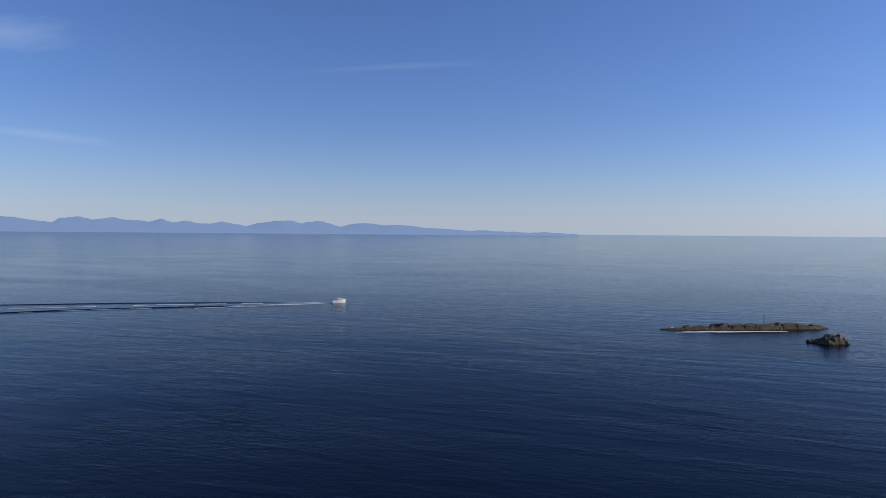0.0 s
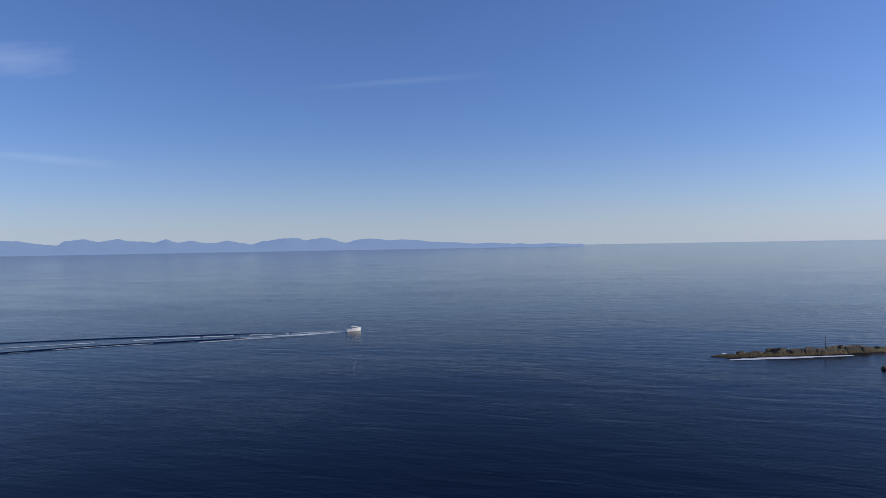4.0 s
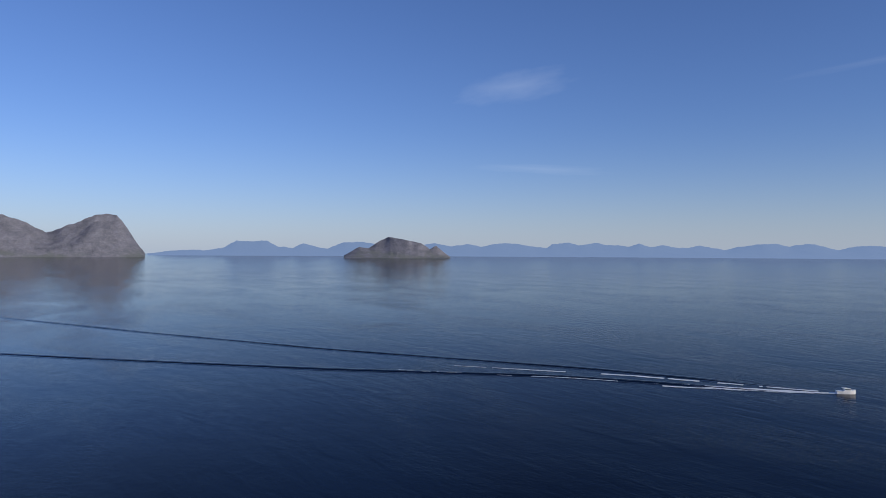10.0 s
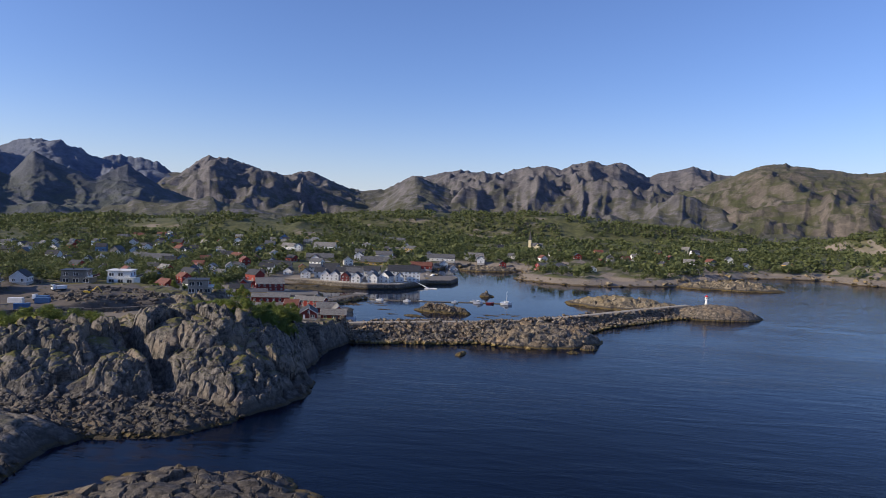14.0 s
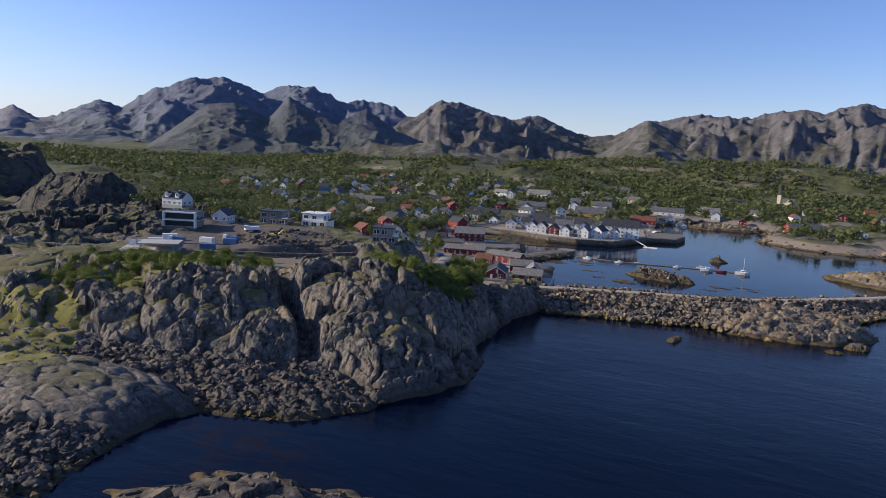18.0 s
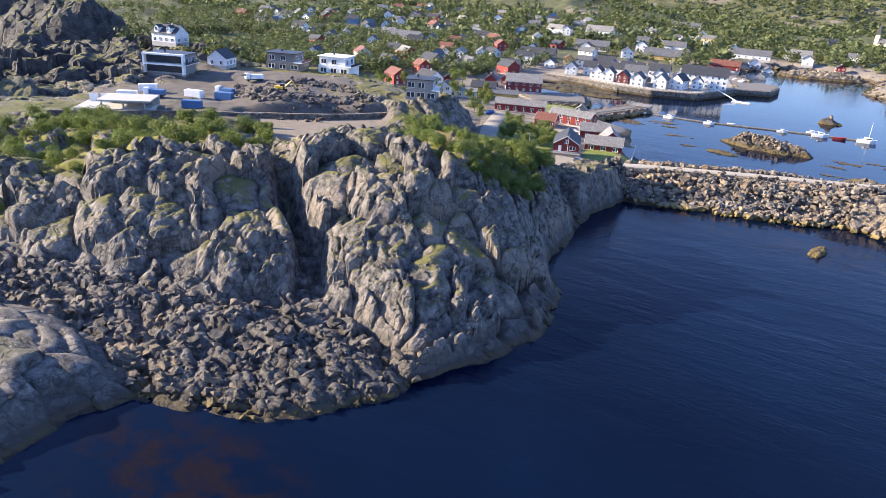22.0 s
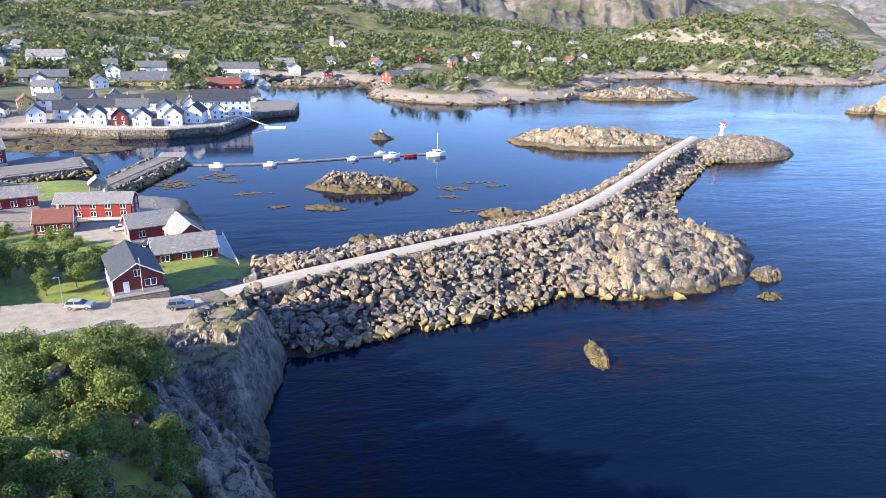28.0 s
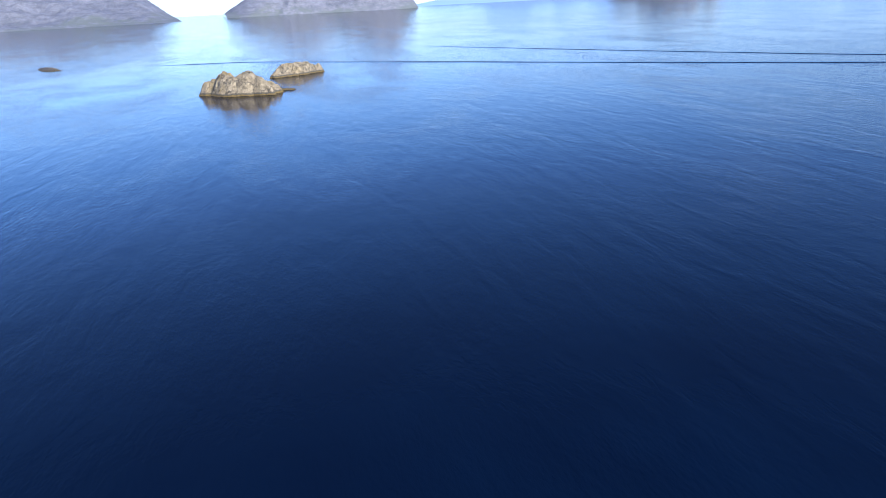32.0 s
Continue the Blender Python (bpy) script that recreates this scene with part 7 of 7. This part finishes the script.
part("tower", box(-3.2, 3.2, -18.2, -11.8, -3, 22), CHURCH, ch)
bm = bmesh.new()
tip = bm.verts.new((0, -15, 42))
base = [bm.verts.new((sx * 3.5, -15 + sy * 3.5, 22)) for sx, sy in ((-1, -1), (1, -1), (1, 1), (-1, 1))]
for i in range(4):
    bm.faces.new((base[i], base[(i + 1) % 4], tip))
bm.faces.new(base[::-1])
part("spire", bm, SLATE, ch, "grey spire")
for i in range(5):
    for s, rz in ((1, 90), (-1, -90)):
        part("window", window_for(1.3, 3.6, 1), None, ch, at=pose(s * 6.02, -9 + i * 4.5, 3.0, 0, 0, rz))
part("window", window_for(1.2, 3.0, 1), None, ch, at=pose(0, -18.23, 12, 0, 0, 0))

# ---- new houses and building site on the headland ----
def flat_house(x, y, turn, w, l, h, wall, label, z=None, upper=0.6, glassy=True):
    """A modern flat-roofed house in two stacked boxes with wide windows and a balcony."""
    z = site_height(x, y) if z is None else z
    t = thing("modern_house", label, "house", pose(x, y, z, 0, 0, turn), "new houses")
    part("lower_storey", box(-w / 2, w / 2, -l / 2, l / 2, -2.2, h / 2), wall, t)
    part("upper_storey", box(-w / 2 * 0.96, w / 2 * upper, -l / 2 * 0.92, l / 2 * 0.96, h / 2, h), wall, t)
    part("roof", box(-w / 2 - 0.4, w / 2 * upper + 0.6, -l / 2 - 0.2, l / 2 + 0.3, h, h + 0.3, 0.04), DARK if wall is not WHITE else TRIM, t)
    part("balcony", box(w / 2 * upper - 0.2, w / 2 + 1.4, -l / 2 - 1.2, l / 2, h / 2 - 0.1, h / 2 + 0.12), TRIM, t)
    part("balcony_rail", box(w / 2 + 1.32, w / 2 + 1.38, -l / 2 - 1.2, l / 2, h / 2 + 0.12, h / 2 + 1.1), GLASS, t, "glass balcony rail")
    for i in range(3):
        xx = -w / 2 + w * (i + 0.5) / 3
        part("window", window_for(min(2.4, w / 4), 1.5, 1), None, t, at=pose(xx, -l / 2 - 0.02, 0.6, 0, 0, 0))
        if xx < w / 2 * upper - 0.8:
            part("window", window_for(min(2.0, w / 4), 1.5, 1), None, t, at=pose(xx, -l / 2 * 0.92 - 0.02, h / 2 + 0.7, 0, 0, 0))
    for i in range(2):
        yy = -l / 2 + l * (i + 0.5) / 2
        part("window", window_for(1.8, 1.5, 1), None, t, at=pose(-w / 2 - 0.02, yy, 0.7, 0, 0, -90))
        part("window", window_for(1.8, 1.6, 1), None, t, at=pose(w / 2 * upper + 0.02, yy * 0.9, h / 2 + 0.6, 0, 0, 90))
    part("chimney", box(-w * 0.2, -w * 0.2 + 0.6, 0.5, 1.1, h, h + 1.3), DARK, t)
    return t


GREYWALL = plain("grey_render", (0.24, 0.225, 0.205), 0.8, 0.12, 0.8)
flat_house(153, -256, 205, 11, 10, 6.6, GREYWALL, "grey two-storey modern house on a rock edge", 17.3, 0.75)
glass_house = flat_house(250, -225, 205, 15, 11, 7.0, GREYWALL, "modern house with glass front in a white frame", None, 1.0)
for x0, x1, z0, z1 in ((-8.1, 8.1, 6.9, 7.5), (-8.1, 8.1, 3.2, 3.8), (-8.1, -7.4, 0, 7), (7.4, 8.1, 0, 7)):
    part("portal_frame", box(x0, x1, -7.2, -5.4, z0, z1), TRIM, glass_house, "white frame")
    part("portal_frame", box(-8.15, -7.45, -5.6 if x0 > 7 else 4.9, -5.0 if x0 > 7 else 5.6, z0, z1), TRIM, glass_house, "white frame")
for z0 in (0.5, 4.1):
    part("glass_front", box(-7.2, 7.2, -5.6, -5.5, z0, z0 + 2.5), GLASS, glass_house)
    part("glass_side", box(-7.62, -7.56, -4.8, 4.8, z0, z0 + 2.5), GLASS, glass_house)
flat_house(229, -268, 200, 15, 11, 6.6, GREY_B, "dark grey modern house with terrace", None, 0.7)
flat_house(210, -279, 195, 14, 11, 6.8, WHITE, "white modern house with balcony", None, 0.7)
dormer_house = house(309, -273, 100, 9.5, 14, 4.4, 3.6, WHITE, ROOF_DARK, "large white house with dark dormered roof", "house", TOWN, 1, 4, 2, True, True, None, (1.0, 1.2))
for s in (-1, 1):
    for yy in (-3.6, 3.6):
        part("dormer", gable_walls(2.4, 3.4, 1.9, 1.1, 0.6), WHITE, dormer_house, at=pose(s * 3.2, yy, 5.2, 0, 0, s * 90))
        part("dormer_roof", gable_roof(2.4, 3.4, 1.9, 1.1, 0.2, 0.12), ROOF_DARK, dormer_house, at=pose(s * 3.2, yy, 5.2, 0, 0, s * 90))
        part("window", window_for(1.0, 1.2), None, dormer_house, at=pose(s * 4.92, yy, 5.6, 0, 0, s * 90))
house(245, -246, 20, 8, 9, 3.4, 3.0, WHITE, ROOF_DARK, "white house with dark gable roof", "house", TOWN, 1, 3, 2, False, True, None)
built += [(153, -256, 12), (250, -225, 15), (229, -268, 14), (210, -279, 14), (309, -273, 14), (245, -246, 9)]

SITE_MUD = plain("building_site_soil", (0.10, 0.083, 0.068), 0.95, 0.3, 0.25, bump_m=0.15)
drape("ground_site", [(140, -196), (165, -186), (196, -176), (238, -178), (252, -200), (250, -240), (214, -262), (190, -262), (176, -246), (162, -232), (146, -236)], SITE_MUD, 0.10, "bare soil and gravel of a building site", "building site", 1.5)
drape("ground_pad", PAD, plain("pad_gravel", (0.19, 0.155, 0.115), 0.95, 0.3, 0.4, bump_m=0.04), 0.16, "levelled gravel pad above the cliff", "gravel yard", 1.2)
build_masonry("retaining_wall", "dark blockwork retaining wall of a building site", [(214, -152), (200, -166), (188, -180), (172, -192)], 12.4, 17.0, 0.5, QUAY_STONE, 9, 1.5, 160)
build_masonry("boulder_wall", "low boulder wall along a gravel pad", [(153, -233), (158, -224), (165, -215), (174, -207), (184, -199)], 12.3, 14.6, 0.3, QUAY_STONE, 10, 1.3, 120)
site = thing("concrete_shell", "unfinished concrete house shell on a building site", "building", pose(208, -172, site_height(208, -172) + 0.8, 0, 0, 218))
part("floor_slab", box(-12, 9, -6, 7, -1.5, 0.4), CONCRETE, site)
part("upper_slab", box(-5, 10, -7.5, 4, 2.9, 3.25), CONCRETE, site)
for xx, yy in ((-4, -6), (2, -6), (8, -6), (-4, 3), (8, 3)):
    part("column", box(xx - 0.2, xx + 0.2, yy - 0.2, yy + 0.2, 0.4, 2.9), CONCRETE, site)
part("back_wall", box(-5, 10, 3.4, 3.8, 0.4, 2.9), CONCRETE, site)
for i in range(4):
    part("wall_panel", box(-11 + i * 3.4, -8.4 + i * 3.4, 5.2, 5.4, 0.4, 2.8), TRIM, site, "white wall panel")
BLUE_P = plain("blue_tarpaulin", (0.05, 0.13, 0.27), 0.6, 0.25)


def truck(x, y, turn, load, label):
    z = site_height(x, y) + 0.15
    t = thing("truck", label, "truck", pose(x, y, z, 0, 0, turn), "site vehicles")
    part("chassis", box(-3.2, 3.2, -1.0, 1.0, 0.6, 0.95), DARK, t)
    cab = part("cab", box(1.7, 3.3, -1.15, 1.15, 0.8, 3.0, 0.12), WHITE_P, t)
    part("windscreen", box(3.22, 3.33, -0.95, 0.95, 1.9, 2.75), GLASS, cab)
    part("load_body", box(-3.3, 1.5, -1.2, 1.2, 0.95, 2.5, 0.05), load, t)
    for px in (-2.2, -1.1, 2.4):
        for s in (-1, 1):
            part("wheel", pole((px, s * 1.15, 0.48), (px, s * 0.8, 0.48), 0.48, n=14), RUBBER, t)
    return t


bank = [(150.0, -216.0), (176.0, -203.0), (214.0, -212.0), (218.0, -240.0), (192.0, -252.0), (160.0, -238.0)]
spots = np.array([(rnd.uniform(148, 220), rnd.uniform(-254, -200)) for _ in range(1500)])
spots = spots[(inside(spots[:, 0], spots[:, 1], bank) > 0) & (fbm(spots[:, 0] / 14, spots[:, 1] / 9, 3, 88) > 0.47)]
bz = ground_height(spots[:, 0], spots[:, 1])
joined("rubble_bank", ROCKS_GREY, [(x, y, z + 0.3, 0.5 + 2.6 * rnd.random() ** 2.5, rnd.uniform(-0.7, 0.7), rnd.uniform(-0.7, 0.7), rnd.uniform(0, 6)) for (x, y), z in zip(spots, bz)],
       ROCK_LOW, "heaps of dark blasted rock on a building site", "rubble")
truck(216, -190, 30, BLUE_P, "white truck with blue load on a building site")
truck(205, -210, 15, BLUE_P, "white van truck beside blue containers")
truck(213, -232, 60, WHITE_P, "white delivery truck by the building site")
for i, (x, y, a, m, lab) in enumerate(((200, -205, 20, BLUE_P, "blue site container"), (222, -184, 40, TRIM, "white site cabin"), (209, -200, 15, TRIM, "white site cabin"), (227, -196, 50, TRIM, "stack of white building panels"), (196, -188, 35, BLUE_P, "blue-wrapped pallet stack"))):
    t = thing("site_container", lab + " on bare soil", "container", pose(x, y, site_height(x, y) + 0.12, 0, 0, a), "site containers")
    part("shell", box(-3, 3, -1.2, 1.2, 0, 2.5, 0.06), m, t)
    for s in (-1, 1):
        part("door_leaf", box(3.0, 3.06, s * 0.6 - 0.55, s * 0.6 + 0.55, 0.1, 2.4), m, t)
ex = thing("excavator", "yellow tracked excavator at a gravel bank", "excavator", pose(190, -222, site_height(190, -222) + 0.12, 0, 0, 200))
YELLOW = plain("machine_yellow", (0.6, 0.38, 0.03), 0.45, 0.15)
for s in (-1, 1):
    part("track", box(-1.7, 1.7, s * 1.1 - 0.3, s * 1.1 + 0.3, 0, 0.85, 0.25), RUBBER, ex)
part("cab", box(-0.2, 1.2, -1.1, 0.1, 1.0, 2.8, 0.1), GLASS, ex)
part("engine_house", box(-2.2, 1.0, -1.2, 1.3, 0.95, 2.0, 0.12), YELLOW, ex)
part("boom", pole((0.9, 0.5, 1.6), (3.6, 0.5, 4.0), 0.28, 0.22, 6), YELLOW, ex)
part("stick", pole((3.6, 0.5, 4.0), (5.4, 0.5, 1.6), 0.2, 0.16, 6), YELLOW, ex)
part("bucket", box(4.9, 5.8, 0.0, 1.0, 0.7, 1.6, 0.15), DARK, ex)

# ---- shrubs and trees ----
def scatter(n, outline, seed, gap, made):
    r = random.Random(seed)
    ol = [(float(a), float(b)) for a, b in outline]
    xs, ys = [p[0] for p in ol], [p[1] for p in ol]
    out, tries = [], 0
    while len(out) < n and tries < n * 60:
        tries += 1
        x, y = r.uniform(min(xs), max(xs)), r.uniform(min(ys), max(ys))
        if inside(np.array([x]), np.array([y]), ol)[0] < 0 or any(math.hypot(x - a, y - b) < gap for a, b in made + out):
            continue
        out.append((x, y))
    return out


HEATHER = plain("yellow_green_turf", (0.15, 0.14, 0.024), 0.95, 0.4, 0.35, bump_m=0.12)
drape("ground_turf", [(138, -84), (152, -100), (166, -112), (190, -118), (214, -104), (220, -70), (178, -58), (150, -64)], HEATHER, 0.10, "yellow-green turf between rocks", "turf", 1.3)
drape("ground_turf_upper", [(150, -130), (166, -122), (192, -128), (204, -150), (188, -170), (164, -176), (150, -168)], HEATHER, 0.10, "yellow-green turf round the shrubs", "turf", 1.3)
drape("ground_turf_crown", [(88, -200), (102, -190), (120, -196), (124, -214), (112, -226), (94, -222)], HEATHER, 0.10, "green and brown turf on the cliff top", "turf", 1.0)
GREEN1 = "shrubs on the headland"
spots = scatter(88, [(148, -172), (163, -188), (184, -176), (212, -150), (205, -122), (180, -112), (160, -128), (144, -152)], 1, 1.9, [])
spots += scatter(84, [(83, -206), (90, -190), (104, -184), (122, -190), (126, -208), (118, -224), (104, -228), (92, -224), (86, -216)], 2, 1.7, [])
spots += scatter(70, [(84, -204), (100, -200), (116, -206), (120, -226), (102, -233), (90, -228)], 8, 1.5, [])
spots += scatter(16, [(92, -222), (118, -218), (124, -232), (112, -236), (94, -233)], 3, 2.0, [])
spots += scatter(12, [(122, -206), (136, -214), (138, -232), (126, -236)], 4, 2.2, [])
spots = [p for p in spots if math.hypot(p[0] - 102, p[1] + 185) > 7.5]
for i, (x, y) in enumerate(spots):
    tree(x, y, (1.1 if y > -195 else 1.0) * (0.85 + 0.5 * ((i * 37) % 11) / 10), BUSHES, i, "dense green willow shrub on the rocky headland", "shrub", GREEN1)
spots = scatter(26, [(103, -262), (122, -258), (130, -284), (138, -300), (128, -297), (112, -284), (106, -276)], 5, 3.0, [])
for i, (x, y) in enumerate(spots):
    tree(x, y, 0.6 + 0.35 * ((i * 29) % 7) / 6, TREES, i, "green birch tree in a garden by the red houses", "tree", "garden trees")
spots = scatter(34, [(136, -268), (160, -274), (200, -285), (235, -330), (210, -372), (184, -372), (160, -330), (150, -300)], 6, 5.0, [(a, b) for a, b, _ in built])
for i, (x, y) in enumerate(spots):
    tree(x, y, 0.7 + 0.5 * ((i * 31) % 9) / 8, TREES, i + 2, "green birch tree beside town houses", "tree", "town trees")


thicket = scatter(190, [(76, -184), (78, -172), (84, -164), (93, -165), (103, -175), (116, -186), (102, -198), (86, -203), (76, -194)], 21, 1.7, [])
thicket = [p for p in thicket if math.hypot(p[0] - 102, p[1] + 185) > 7.5 and fbm(np.array([p[0] / 6]), np.array([p[1] / 6]), 2, 99)[0] > 0.36]
tz = ground_height(np.array([p[0] for p in thicket]), np.array([p[1] for p in thicket]))
joined("shrub_thicket", [b[0] for b in BUSHES], [(x, y, z - 0.3, 0.5 + 0.55 * ((i * 37) % 11) / 10, 0, 0, i * 1.3) for i, ((x, y), z) in enumerate(zip(thicket, tz))],
       LEAF, "dense green willow thicket on the cliff's shady shoulder", "shrubs")
drape("ground_turf_shoulder", [(77, -182), (79, -172), (85, -164), (93, -165), (104, -174), (117, -184), (112, -196), (96, -204), (80, -200)], HEATHER, 0.10, "brown and green turf on the cliff's shoulder", "turf", 1.0)

HEATH_BROWN = plain("brown_heather", (0.13, 0.085, 0.03), 0.95, 0.45, 0.4, bump_m=0.12)
drape("ground_heath_mound", [(95, -181), (99, -177), (106, -178), (110, -185), (107, -192), (99, -193), (94, -188)], HEATH_BROWN, 0.22, "brown heather mound among the shrubs", "heather", 0.6)

# broken rock along the far shore
far_rocks = []
edge = []
for (ax, ay), (bx, by) in zip(COAST_XY[40:64], COAST_XY[41:65]):
    ln = math.hypot(bx - ax, by - ay)
    for _ in range(int(ln / 1.1)):
        k, q = rnd.random(), rnd.gauss(0, 7)
        edge.append((ax + (bx - ax) * k - (by - ay) / ln * q, ay + (by - ay) * k + (bx - ax) / ln * q))
edge = np.array(edge)
for (x, y), z in zip(edge, ground_height(edge[:, 0], edge[:, 1])):
    if 0.2 < z < 6:
        far_rocks.append((x, y, z + 0.1, 1.5 + 6 * rnd.random() ** 3, rnd.uniform(-0.3, 0.3), rnd.uniform(-0.3, 0.3), rnd.uniform(0, 6)))
joined("shore_ledges", ROCKS_GREY, far_rocks, ROCK_PALE, "pale broken rock ledges along the far shore", "rocks")


def woodland(name, n, region, seed, size, leaves, leaf, label, far=False):
    """Many birches, too many to count: each a handful of leaf clumps with an uneven outline."""
    r = np.random.RandomState(seed)
    x0, x1, y0, y1 = region
    P = np.stack([r.uniform(x0, x1, n * 4), r.uniform(y0, y1, n * 4)], -1)
    z = ground_height(P[:, 0], P[:, 1])
    dens = fbm(P[:, 0] / 70, P[:, 1] / 70, 3, 55)
    ok = (z > 3.6) & (dens > 0.41) & (inside(P[:, 0], P[:, 1], COAST_XY) > 16)
    ok &= ~((P[:, 0] < 205) & (P[:, 1] > -575) & (P[:, 0] > 70)) & ~((P[:, 0] < 268) & (P[:, 1] > -262))
    for bx, by, br in built:
        ok &= np.hypot(P[:, 0] - bx, P[:, 1] - by) > br * 0.9 + 2.5
        ok &= ~((np.abs(P[:, 0] - bx + (P[:, 1] - by) * 0.12) < br * 0.7) & (P[:, 1] - by > 0) & (P[:, 1] - by < 17))
    P, z = P[ok][:n], z[ok][:n]
    m = len(P)
    s = size * r.uniform(0.55, 1.25, m)
    d = r.normal(size=(m, leaves, 3))
    d /= np.linalg.norm(d, axis=2, keepdims=True)
    rad = r.uniform(0.55, 1.1, (m, leaves, 1))
    lump = 1 + 0.35 * np.sin(3 * np.arctan2(d[..., 1:2], d[..., 0:1]) + r.uniform(0, 6, (m, 1, 1)))
    C = d * rad * lump * np.stack([s * 0.5, s * 0.5, s * 0.55], -1)[:, None, :]
    C[..., 0] += P[:, None, 0]
    C[..., 1] += P[:, None, 1]
    C[..., 2] += (z + s * 0.62)[:, None]
    nr = d + r.normal(size=d.shape) * 0.5
    nr /= np.linalg.norm(nr, axis=2, keepdims=True)
    ref = np.where(np.abs(nr[..., 2:3]) < 0.9, np.array([0, 0, 1.0]), np.array([1.0, 0, 0]))
    u = np.cross(nr, ref)
    u /= np.linalg.norm(u, axis=2, keepdims=True)
    v = np.cross(nr, u)
    h = leaf * s[:, None, None] * r.uniform(0.6, 1.4, (m, leaves, 1))
    Q = np.stack([C - u * h, C - v * h * 0.8, C + u * h, C + v * h * 0.8], 2).reshape(-1, 3)
    ob = mesh_object(name, Q.tolist(), np.arange(len(Q)).reshape(-1, 4).tolist(), LEAF_DARK)
    return tagged(ob, label, "trees", kind="stuff")


woodland("town_woodland", 3600, (-330, 620, -1000, -270), 11, 6.0, 70, 0.105, "birch trees and shrubs between the town houses")
woodland("garden_woodland", 1500, (185, 450, -570, -262), 13, 6.0, 80, 0.1, "birches and garden bushes round the nearer town houses")
woodland("outer_woodland", 24000, (-900, 1300, -2300, -560), 12, 7.5, 14, 0.24, "birch woods behind the town")

for i, (x, y, l) in enumerate(((-2020, -1850, 60), (-2070, -1800, 30), (-2300, -1650, 46), (-2380, -1640, 30))):
    house(x, y, 50, 13, l, 4.5, 1.5, WHITE, ROOF_LIGHT, "long white shed on the distant shore", "shed", "distant white sheds", 1, 3, 1, False, False, 3 + 0.034 * (math.hypot(x + 12, y - 40) - 2000), (3.0, 2.0))
